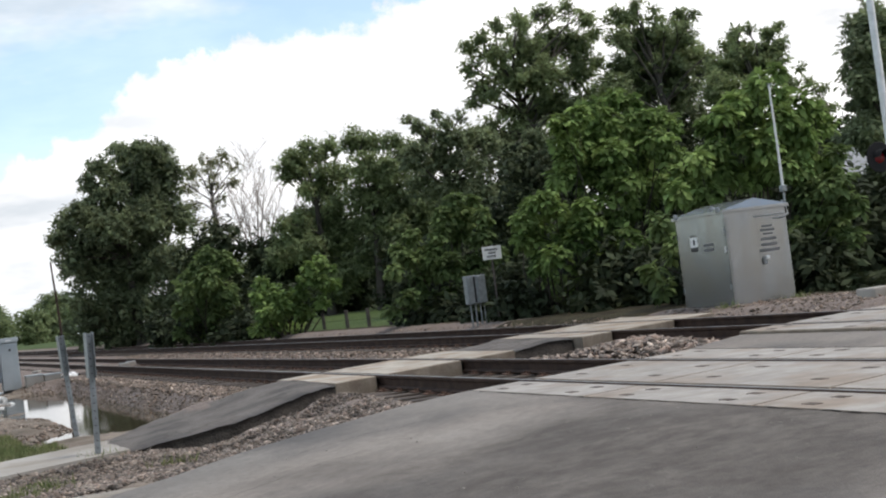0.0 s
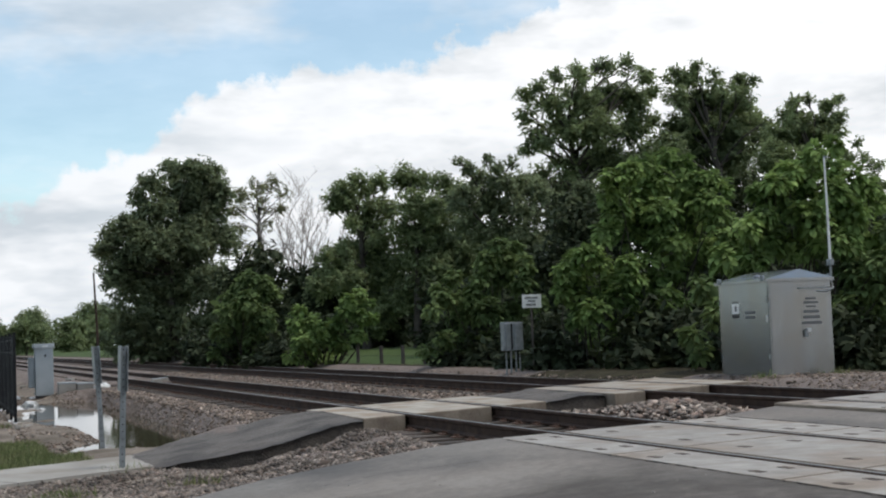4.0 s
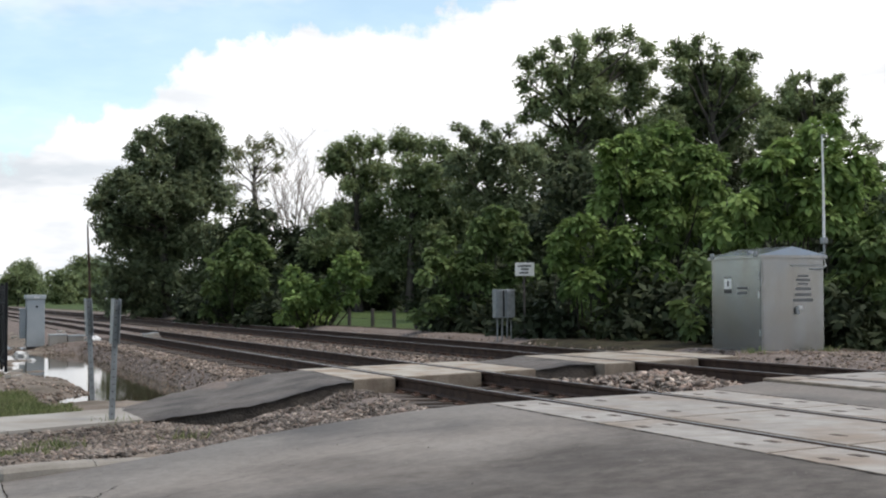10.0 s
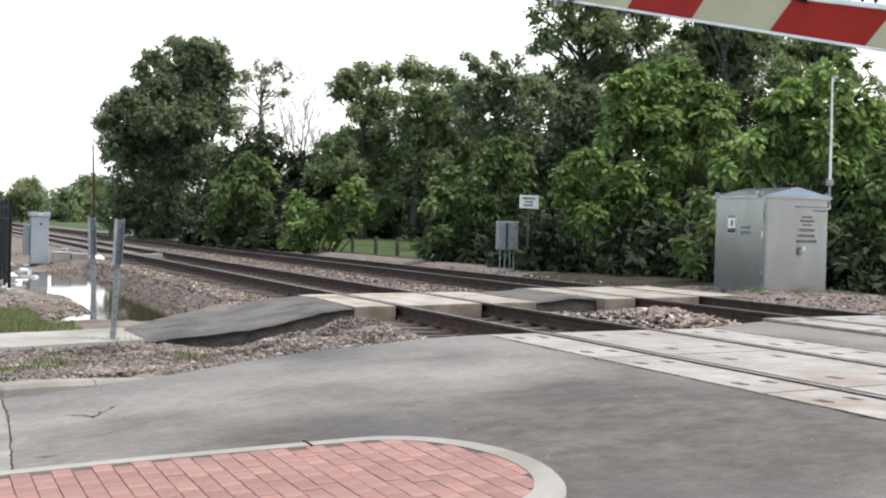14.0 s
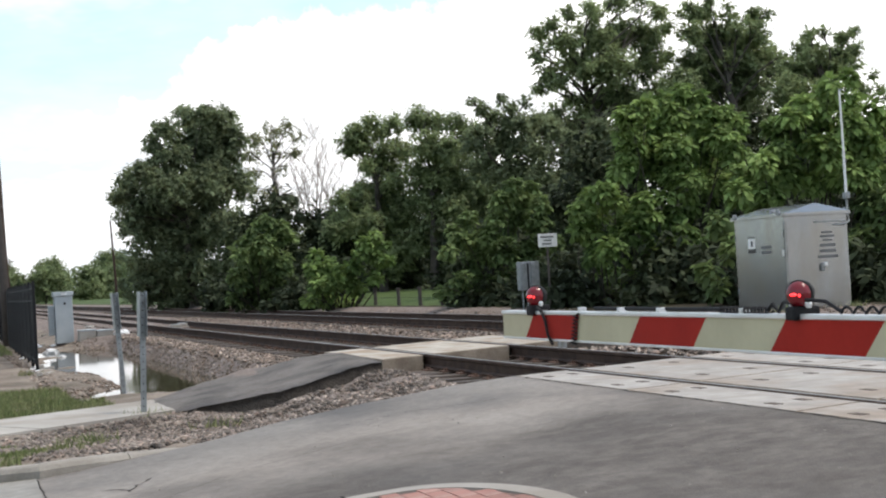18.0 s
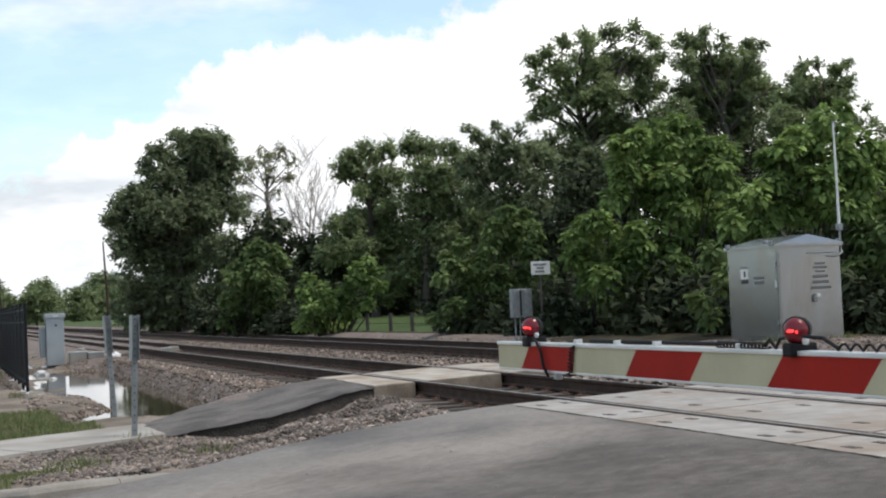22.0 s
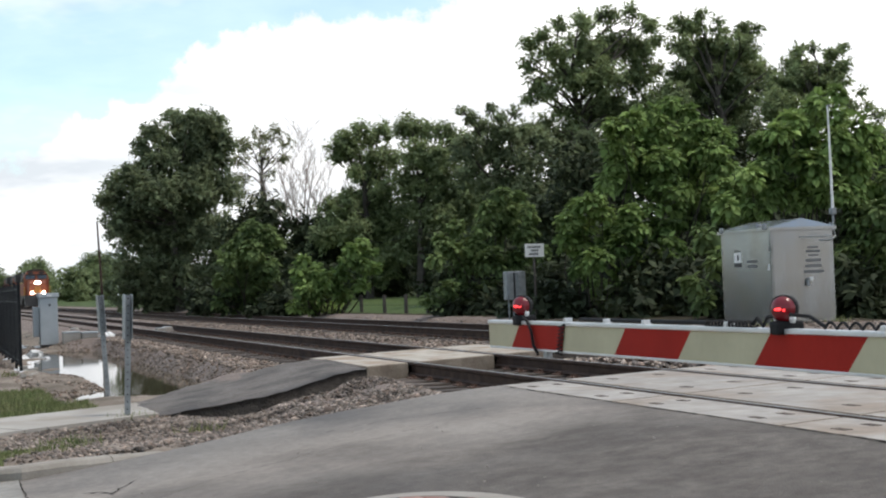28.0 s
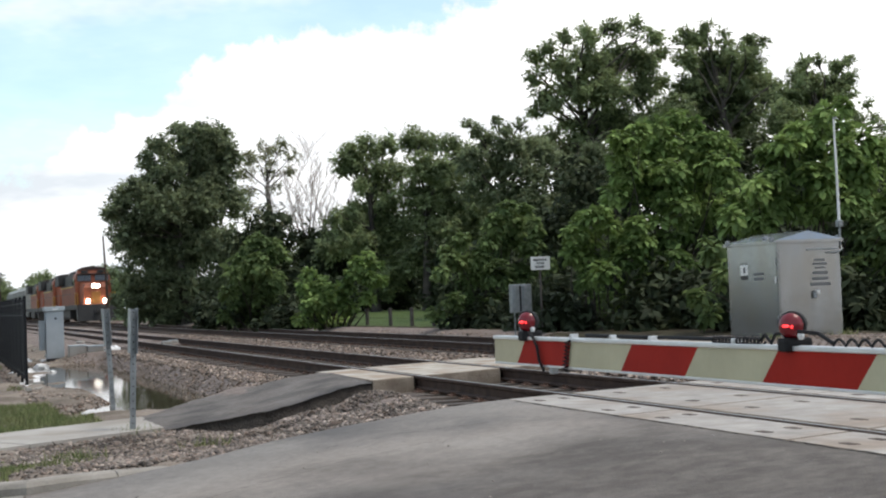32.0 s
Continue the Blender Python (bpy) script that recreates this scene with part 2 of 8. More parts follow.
M["rusty_iron"] = mat("rusty_iron", (0.125, 0.068, 0.045), 0.85, 0.1, color2=(0.11, 0.064, 0.045), scale=9, fine=50, fine_amt=0.3)
M["tie"] = mat("tie", (0.062, 0.048, 0.039), 0.9, color2=(0.10, 0.078, 0.062), scale=3, fine=30, fine_amt=0.4, rand=0.25, bump=0.7)
M["oily_ballast"] = mat("oily_ballast", (0.070, 0.052, 0.042), 0.95, color2=(0.12, 0.092, 0.075), scale=7, fine=45, fine_amt=0.5, bump=0.8, bump_dist=0.03)
M["ballast"] = mat("ballast", (0.22, 0.175, 0.15), 0.9, color2=(0.14, 0.108, 0.09), scale=9, fine=45, fine_amt=0.5, island=0.4, bump=0.8, bump_dist=0.03, stain=(0.15, 0.11, 0.085), stain_scale=0.5)
M["stone"] = mat("stone", (0.265, 0.222, 0.188), 0.9, color2=(0.165, 0.13, 0.105), scale=2.0, fine=40, fine_amt=0.25, tints=True, island=0.3, bump=0.5)
M["grey_stone"] = mat("grey_stone", (0.265, 0.228, 0.20), 0.9, color2=(0.10, 0.083, 0.070), scale=1.6, fine=40, fine_amt=0.25, tints=True, island=0.45, bump=0.5)
M["heap_stone"] = mat("heap_stone", (0.37, 0.32, 0.28), 0.9, color2=(0.22, 0.175, 0.15), scale=2.0, fine=40, fine_amt=0.25, tints=True, island=0.3, bump=0.5)
# Litter at the wood's foot, its colour darkened to stand for tree shade.
M["shaded_litter"] = mat("shaded_litter", (0.036, 0.030, 0.021), 0.95, spec=0.1, color2=(0.062, 0.056, 0.034), scale=2.0, fine=30, fine_amt=0.5, bump=0.9, bump_dist=0.03)
M["dirt"] = mat("dirt", (0.19, 0.15, 0.115), 0.95, color2=(0.26, 0.215, 0.17), scale=1.4, fine=28, fine_amt=0.45, bump=0.9, bump_dist=0.03, stain=(0.12, 0.095, 0.07), stain_scale=0.8)
M["lawn"] = mat("lawn", (0.055, 0.088, 0.027), 0.9, spec=0.15, color2=(0.080, 0.112, 0.040), scale=0.8, fine=40, fine_amt=0.5, bump=0.6, bump_dist=0.03)
M["grass"] = mat("grass", (0.125, 0.165, 0.055), 0.85, color2=(0.20, 0.205, 0.092), scale=2.5, fine=10, fine_amt=0.2, island=0.4, bump=0, trans=0.25)
M["brick"] = mat("brick", (0.325, 0.165, 0.132), 0.92, color2=(0.275, 0.132, 0.105), scale=5, fine=60, fine_amt=0.25, rand=0.16, bump=0.4, stain=(0.35, 0.22, 0.185), stain_scale=2.0)
M["flange_dark"] = mat("flange_dark", (0.012, 0.011, 0.010), 0.95, scale=12, fine=60, fine_amt=0.3, spec=0.05)
M["crack"] = mat("crack", (0.034, 0.031, 0.027), 0.95, scale=12, fine=60, fine_amt=0.3, spec=0.05)
M["mortar"] = mat("mortar", (0.15, 0.092, 0.075), 0.95, scale=8, fine=60)
M["steel_sheet"] = mat("steel_sheet", (0.325, 0.337, 0.346), 0.24, 0.88, color2=(0.285, 0.297, 0.306), scale=1.6, fine=90, fine_amt=0.06, bump=0.06, stain=(0.29, 0.285, 0.268), stain_scale=0.9, streak=((0.28, 0.268, 0.24), (3.0, 3.0, 0.5)))
M["galv"] = mat("galv", (0.30, 0.315, 0.32), 0.5, 0.6, color2=(0.21, 0.225, 0.23), scale=9, fine=60, fine_amt=0.15, bump=0.1)
M["grey_paint"] = mat("grey_paint", (0.42, 0.45, 0.46), 0.5, 0.0, color2=(0.36, 0.39, 0.40), scale=3, fine=70, fine_amt=0.06, bump=0.05)
M["white_sign"] = mat("white_sign", (0.78, 0.78, 0.76), 0.5, scale=3, fine=40, fine_amt=0.04, bump=0)
M["black_print"] = mat("black_print", (0.03, 0.03, 0.03), 0.6, fine_amt=0.0, bump=0)
M["grey_print"] = mat("grey_print", (0.12, 0.125, 0.13), 0.6, fine_amt=0.1, bump=0)
M["black_rubber"] = mat("black_rubber", (0.014, 0.014, 0.015), 0.7, spec=0.2, scale=12, fine=60, fine_amt=0.3, bump=0.2)
M["black_fence"] = mat("black_fence", (0.012, 0.012, 0.014), 0.6, spec=0.2, scale=8, fine=50, fine_amt=0.3, bump=0.1)
M["gate_white"] = mat("gate_white", (0.47, 0.435, 0.30), 0.75, color2=(0.42, 0.385, 0.265), scale=5, fine=50, fine_amt=0.06, bump=0.05, spec=0.15)
M["gate_red"] = mat("gate_red", (0.33, 0.022, 0.014), 0.75, color2=(0.27, 0.018, 0.012), scale=4, fine=60, fine_amt=0.08, bump=0.05, spec=0.12)
M["alu"] = mat("alu", (0.66, 0.67, 0.67), 0.42, 0.6, color2=(0.55, 0.56, 0.56), scale=8, fine=60, fine_amt=0.08, bump=0.05)
M["lens_red"] = mat("lens_red", (0.17, 0.007, 0.012), 0.24, scale=8, fine=60, fine_amt=0.1, bump=0.1)
M["lens_glow"] = mat("lens_glow", (0.5, 0.02, 0.02), 0.3, emit=(1.0, 0.03, 0.035, 3.0), bump=0, fine_amt=0)
M["wood_pole"] = mat("wood_pole", (0.066, 0.056, 0.049), 0.9, color2=(0.10, 0.085, 0.074), scale=3, fine=30, fine_amt=0.35, bump=0.6, streak=((0.07, 0.055, 0.045), (14.0, 14.0, 0.5)))
M["bark"] = mat("bark", (0.052, 0.044, 0.036), 0.95, color2=(0.085, 0.073, 0.06), scale=3, fine=22, fine_amt=0.45, bump=0.8, bump_dist=0.02)
M["dead_bark"] = mat("dead_bark", (0.34, 0.30, 0.265), 0.9, color2=(0.25, 0.215, 0.19), scale=3, fine=22, fine_amt=0.3, bump=0.6)
M["water"] = mat("water", (0.075, 0.062, 0.038), 0.05, fine=3, fine_amt=0, bump=0.02, bump_dist=0.004, spec=0.8)
# The last leaf colour is near black in place of the shade inside the wood.
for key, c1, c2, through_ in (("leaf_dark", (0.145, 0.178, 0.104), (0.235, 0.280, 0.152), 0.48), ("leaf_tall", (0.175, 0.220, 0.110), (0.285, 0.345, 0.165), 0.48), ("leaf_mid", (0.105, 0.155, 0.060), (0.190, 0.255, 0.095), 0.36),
                              ("leaf_light", (0.108, 0.174, 0.054), (0.262, 0.360, 0.117), 0.34), ("leaf_olive", (0.19, 0.205, 0.115), (0.28, 0.29, 0.16), 0.44),
                              ("leaf_far", (0.145, 0.185, 0.092), (0.215, 0.265, 0.122), 0.36), ("leaf_painted_shade", (0.032, 0.043, 0.023), (0.060, 0.076, 0.037), 0.2)):
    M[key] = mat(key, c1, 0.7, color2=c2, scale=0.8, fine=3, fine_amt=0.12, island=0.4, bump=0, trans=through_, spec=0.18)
M["orange"] = mat("orange", (0.285, 0.068, 0.022), 0.6, color2=(0.19, 0.048, 0.018), scale=1.5, fine=30, fine_amt=0.12, bump=0.05)
M["loco_black"] = mat("loco_black", (0.02, 0.019, 0.018), 0.6, color2=(0.035, 0.032, 0.03), scale=2, fine=30, fine_amt=0.3)
M["nose_ochre"] = mat("nose_ochre", (0.36, 0.15, 0.03), 0.6, scale=3, fine=40, fine_amt=0.15, bump=0.05)
M["loco_yellow"] = mat("loco_yellow", (0.60, 0.33, 0.03), 0.5, scale=3, fine=40, fine_amt=0.1, bump=0.05)
M["loco_roof"] = mat("loco_roof", (0.06, 0.032, 0.022), 0.7, color2=(0.035, 0.026, 0.022), scale=2, fine=30, fine_amt=0.3)
M["tank_grey"] = mat("tank_grey", (0.36, 0.37, 0.34), 0.6, color2=(0.26, 0.26, 0.24), scale=1, fine=20, fine_amt=0.15)
M["headlight"] = mat("headlight", (1, 1, 1), 0.3, emit=(1.0, 0.95, 0.85, 30.0), bump=0, fine_amt=0)
M["glass"] = mat("glass", (0.02, 0.024, 0.028), 0.08, spec=0.8, bump=0, fine_amt=0)
M["dumpster"] = mat("dumpster", (0.085, 0.017, 0.046), 0.55, color2=(0.065, 0.014, 0.036), scale=2, fine=40, fine_amt=0.12, bump=0.1)
M["dump_white"] = mat("dump_white", (0.52, 0.45, 0.50), 0.6, bump=0, fine_amt=0.1)
M["dump_wing"] = mat("dump_wing", (0.15, 0.33, 0.55), 0.6, bump=0, fine_amt=0.1)
M["car_red"] = mat("car_red", (0.24, 0.022, 0.018), 0.35, color2=(0.20, 0.018, 0.016), scale=1.5, fine=30, fine_amt=0.06, bump=0.02)
M["blue_plastic"] = mat("blue_plastic", (0.02, 0.06, 0.25), 0.4, bump=0.1)
M["navy"] = mat("navy", (0.012, 0.016, 0.035), 0.6, scale=2, fine=30, fine_amt=0.2)
M["yellow_paint"] = mat("yellow_paint", (0.62, 0.36, 0.04), 0.5, fine_amt=0.1, bump=0.05)
M["road_white"] = mat("road_white", (0.62, 0.62, 0.60), 0.8, color2=(0.5, 0.5, 0.48), scale=4, fine=60, fine_amt=0.15, bump=0.2)
M["beige_wall"] = mat("beige_wall", (0.34, 0.29, 0.23), 0.85, color2=(0.28, 0.24, 0.19), scale=0.8, fine=20, fine_amt=0.12)
M["roof_grey"] = mat("roof_grey", (0.30, 0.31, 0.32), 0.7, color2=(0.24, 0.25, 0.26), scale=1, fine=20, fine_amt=0.15)
M["roof_red"] = mat("roof_red", (0.24, 0.115, 0.095), 0.85, color2=(0.19, 0.09, 0.075), scale=1.0, fine=20, fine_amt=0.15)
M["insulator"] = mat("insulator", (0.35, 0.36, 0.38), 0.4, bump=0)


# ---------------------------------------------------------------- mesh tools
class Shape:
    """Collects vertices and faces, with a material slot for each face."""

    def __init__(self):
        self.v, self.f, self.s = [], [], []

    def add(self, verts, faces, slot=0, m=None):
        n = len(self.v)
        self.v += [tuple(m @ Vector(p)) if m else tuple(p) for p in verts]
        self.f += [tuple(n + i for i in f) for f in faces]
        self.s += [slot] * len(faces)
        return self

    def box(self, x0, x1, y0, y1, z0, z1, slot=0, m=None, bevel=0.0):
        if bevel:
            return self.soft_box(x0, x1, y0, y1, z0, z1, bevel, slot, m)
        vs = [(x, y, z) for x in (x0, x1) for y in (y0, y1) for z in (z0, z1)]
        fs = [(0, 1, 3, 2), (4, 6, 7, 5), (0, 4, 5, 1), (2, 3, 7, 6), (0, 2, 6, 4), (1, 5, 7, 3)]
        return self.add(vs, fs, slot, m)

    def soft_box(self, x0, x1, y0, y1, z0, z1, b, slot=0, m=None):
        bm = bmesh.new()
        bmesh.ops.create_cube(bm, size=1.0)
        for v in bm.verts:
            v.co = ((x0 + x1) / 2 + v.co.x * (x1 - x0), (y0 + y1) / 2 + v.co.y * (y1 - y0), (z0 + z1) / 2 + v.co.z * (z1 - z0))
        bmesh.ops.bevel(bm, geom=bm.edges[:], offset=b, segments=2, affect="EDGES", profile=0.6)
        bm.verts.index_update()
        self.add([v.co[:] for v in bm.verts], [[v.index for v in f.verts] for f in bm.faces], slot, m)
        bm.free()
        return self

    def prism(self, outline, z0, z1, slot=0, m=None):
        """An upright block over an outline of (x, y), anticlockwise."""
        n = len(outline)
        vs = [(x, y, z0) for x, y in outline] + [(x, y, z1) for x, y in outline]
        fs = [tuple(range(n - 1, -1, -1)), tuple(range(n, 2 * n))] + [(i, (i + 1) % n, n + (i + 1) % n, n + i) for i in range(n)]
        return self.add(vs, fs, slot, m)

    def extrude(self, section, path, slot=0, cap=True, m=None):
        """Carries a section of (across, up) along a list of places, upright."""
        path = [Vector(p) for p in path]
        n, vs, fs = len(section), [], []
        for i, p in enumerate(path):
            d = path[min(i + 1, len(path) - 1)] - path[max(i - 1, 0)]
            side = Vector((d.y, -d.x, 0)).normalized()
            vs += [tuple(p + side * a + Vector((0, 0, b))) for a, b in section]
        for i in range(len(path) - 1):
            fs += [(i * n + k, i * n + (k + 1) % n, (i + 1) * n + (k + 1) % n, (i + 1) * n + k) for k in range(n)]
        if cap:
            fs += [tuple(range(n - 1, -1, -1)), tuple(range((len(path) - 1) * n, len(path) * n))]
        return self.add(vs, fs, slot, m)

    def tube(self, path, radii, sides=8, slot=0, m=None, cap=True):
        path = [Vector(p) for p in path]
        if isinstance(radii, (int, float)):
            radii = [radii] * len(path)
        vs, fs = [], []
        for i, p in enumerate(path):
            d = (path[min(i + 1, len(path) - 1)] - path[max(i - 1, 0)]).normalized()
            u = d.cross(Vector((0, 0, 1)) if abs(d.z) < 0.9 else Vector((1, 0, 0))).normalized()
            w = d.cross(u)
            vs += [tuple(p + (u * math.cos(a) + w * math.sin(a)) * radii[i]) for a in (2 * math.pi * k / sides for k in range(sides))]
        for i in range(len(path) - 1):
            fs += [(i * sides + k, i * sides + (k + 1) % sides, (i + 1) * sides + (k + 1) % sides, (i + 1) * sides + k) for k in range(sides)]
        if cap:
            fs += [tuple(range(sides - 1, -1, -1)), tuple(range((len(path) - 1) * sides, len(path) * sides))]
        return self.add(vs, fs, slot, m)

    def lathe(self, profile, sides=20, slot=0, m=None):
        """Turns (radius, height) round z."""
        vs, fs, n = [], [], len(profile)
        for k in range(sides):
            a = 2 * math.pi * k / sides
            vs += [(r * math.cos(a), r * math.sin(a), h) for r, h in profile]
        for k in range(sides):
            j = (k + 1) % sides
            fs += [(k * n + i, j * n + i, j * n + i + 1, k * n + i + 1) for i in range(n - 1)]
        return self.add(vs, fs, slot, m)

    def mesh(self, name, mats, smooth=False):
        me = bpy.data.meshes.new(name)
        me.from_pydata(self.v, [], self.f)
        for m_ in mats if isinstance(mats, (list, tuple)) else [mats]:
            me.materials.append(m_)
        me.polygons.foreach_set("material_index", self.s)
        if smooth:
            me.polygons.foreach_set("use_smooth", [True] * len(self.f))
        me.update()
        return me


def part(name, shape, material, parent=None, label="", smooth=False, m=None):
    ob = new(name, shape.mesh(name, material, smooth))
    if parent is not None:
        ob.parent = parent
    if m is not None:
        ob.matrix_basis = m
    return tagged(ob, label) if label else ob


def thing(name, label, category, at=None, group="", kind=""):
    return tagged(new(name), label, category, group, kind) if at is None else _placed(name, label, category, at, group, kind)


def _placed(name, label, category, at, group, kind):
    ob = tagged(new(name), label, category, group, kind)
    ob.matrix_basis = at
    return ob


def turned(a=(0, 0, 0), b=(0, 0, 1)):
    """A pose at a whose z runs towards b."""
    d = Vector(b) - Vector(a)
    return Matrix.Translation(a) @ d.to_track_quat("Z", "Y").to_matrix().to_4x4()


def smooth01(a, b, x):
    t = np.clip((x - a) / (b - a), 0, 1)
    return t * t * (3 - 2 * t)


# ---------------------------------------------------------------- lie of the land
GAUGE = 1.51           # between the rails' centre lines
T1, T2 = 0.0, 4.255     # the near rail of each track (x)
T2_UP = 0.06            # the second track lies a little higher


def road_z(x):
    d = np.maximum(0.0, -0.75 - x)
    return -0.075 * d * np.minimum(1.0, 0.35 + d / 2.0)


def verge_z(x, y):
    """Ground beside the road and the tracks."""
    z = -0.46 + 0.27 * smooth01(-3.0, -1.7, x) + 0.06 * smooth01(3.0, 4.0, x)
    z = z + 0.19 * smooth01(6.6, 7.6, x) - 0.30 * smooth01(9.8, 13, x) * (1 - smooth01(35.0, 41.0, y))
    # the lawn behind the fence rises gently
    z = z + 0.28 * smooth01(8.5, 12.0, x) * smooth01(46.0, 70.0, y)
    near_kerb = 1 - smooth01(12.0, 15.5, y)
    side = 1 - smooth01(-3.5, -2.0, x)
    z = z + near_kerb * side * 0.16
    # the beds between the rails lie lower than the sleepers' tops
    z = z - 0.05 * (smooth01(-0.75, -0.5, x) * (1 - smooth01(2.0, 2.25, x)) + smooth01(3.5, 3.75, x) * (1 - smooth01(6.3, 6.5, x)))
    # farther along, the near track is filled with stone almost to the rail heads
    z = z + 0.10 * smooth01(-0.6, -0.3, x) * (1 - smooth01(1.8, 2.1, x)) * smooth01(44.0, 47.0, y)
    # trough between the road and the ramp
    z = z - 0.12 * smooth01(-3.2, -2.2, x) * (1 - smooth01(-1.5, -0.9, x)) * smooth01(13.6, 15.2, y) * (1 - smooth01(17.3, 18.2, y))
    # stone banked against the end of the footway panels
    z = z + 0.06 * np.exp(-((x + 0.75) / 0.8) ** 2 - ((y - 16.8) / 1.0) ** 2)
    # hollow with the puddle
    left = np.interp(y, [20.8, 22.4, 23.8, 28.4, 30.6, 44.0], [-4.2, -4.1, -3.35, -3.4, -4.4, -4.3])
    hollow = smooth01(left - 0.25, left + 0.25, x) * (1 - smooth01(-1.75, -1.35, x)) * smooth01(20.9, 21.6, y) * (1 - smooth01(40, 44, y))
    # it is shallow, with banks of mud, on the fence side
    return z * (1 - hollow) - (0.575 - 0.05 * (1 - smooth01(-3.6, -2.7, x))) * hollow


def land_z(x, y):
    on_road = (1 - smooth01(11.3, 12.4, y)) * smooth01(-60, -30, y)
    return verge_z(x, y) * (1 - on_road) + (road_z(x) - 0.06) * on_road


def make_ground():
    def lines(fine0, fine1, step, far):
        inner = list(np.arange(fine0, fine1 + 1e-6, step))
        lo, hi, k = [], [], step
        a, b = fine0, fine1
        while b < far:
            k *= 1.35
            a, b = a - k, b + k
            lo.insert(0, a)
            hi.append(b)
        return np.array(lo + inner + hi)

    xs, ys = lines(-9, 14, 0.16, 1800), lines(5, 46, 0.22, 2400)
    gx, gy = np.meshgrid(xs, ys)
    z = land_z(gx, gy)
    near = np.exp(-((np.maximum(0, np.abs(gy - 24) - 22) / 10) ** 2))
    jit = np.array([noise.noise((a * 2.1, b * 2.1, 0)) * 0.03 + noise.noise((a * 6, b * 6, 3)) * 0.018 for a, b in zip(gx.ravel(), gy.ravel())]).reshape(gx.shape)
    mud = np.array([noise.noise((a * 1.6, b * 0.5, 9)) for a, b in zip(gx.ravel(), gy.ravel())]).reshape(gx.shape)
    jit = jit + 0.085 * mud * smooth01(-5.2, -4.4, gx) * (1 - smooth01(-3.0, -2.3, gx)) * smooth01(20, 22, gy) * (1 - smooth01(42, 46, gy))
    z = z + jit * near * (1 - (1 - smooth01(11.3, 12.4, gy)) * smooth01(-60, -30, gy))
    nx, ny = len(xs), len(ys)
    vs = np.stack([gx.ravel(), gy.ravel(), z.ravel()], -1)
    i = np.arange(ny - 1)[:, None] * nx + np.arange(nx - 1)[None]
    fs = np.stack([i, i + 1, i + nx + 1, i + nx], -1).reshape(-1, 4)
    cx, cy = (gx[:-1, :-1] + gx[1:, 1:]) / 2, (gy[:-1, :-1] + gy[1:, 1:]) / 2
    slot = np.zeros(cx.shape, int)                       # 0 dirt, 1 ballast, 2 lawn
    slot[(cx > -2.2) & (cx < 6.9)] = 1
    # Slot 4 is litter with the shade of the trees in its colour.
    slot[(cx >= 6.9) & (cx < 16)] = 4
    slot[(cx >= 6.9) & (cx < 9.6) & (cy < 23.5)] = 1
    slot[(cx >= 6.9) & (cx < 8.1) & (cy > 30)] = 1
    slot[((cx > -0.45) & (cx < 1.95)) | ((cx > 3.8) & (cx < 6.2))] = 3
    slot[(cx > -0.45) & (cx < 1.95) & (cy > 46)] = 1
    slot[(cx > 16) | ((cx > 8.7) & (cy > 40)) | ((cx > 12) & (cy < 23.5))] = 2
    slot[(cx < -20)] = 2
    me = bpy.data.meshes.new("ground")
    me.from_pydata(vs.tolist(), [], fs.tolist())
    for k in ("dirt", "ballast", "lawn", "oily_ballast", "shaded_litter"):
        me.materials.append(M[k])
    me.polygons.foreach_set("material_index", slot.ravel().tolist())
    me.polygons.foreach_set("use_smooth", [True] * len(fs))
    me.update()
    tagged(new("ground", me), "bare earth, crushed stone ballast and mown grass round the crossing", "ground", kind="structure")


make_ground()


# ---------------------------------------------------------------- road
def edge_y(x):
    """The road's far edge, seen from the camera."""
    px_ = [-40, -7.5, -6.7, -6.05, -5.37, -4.79, -4.28, -3.85, -3.18, -2.36, -1.75, -0.72, 20]
    py_ = [14.6, 12.02, 11.84, 11.62, 11.28, 11.50, 11.70, 11.92, 12.40, 12.74, 12.78, 12.9, 14.2]
    return np.interp(x, px_, py_)


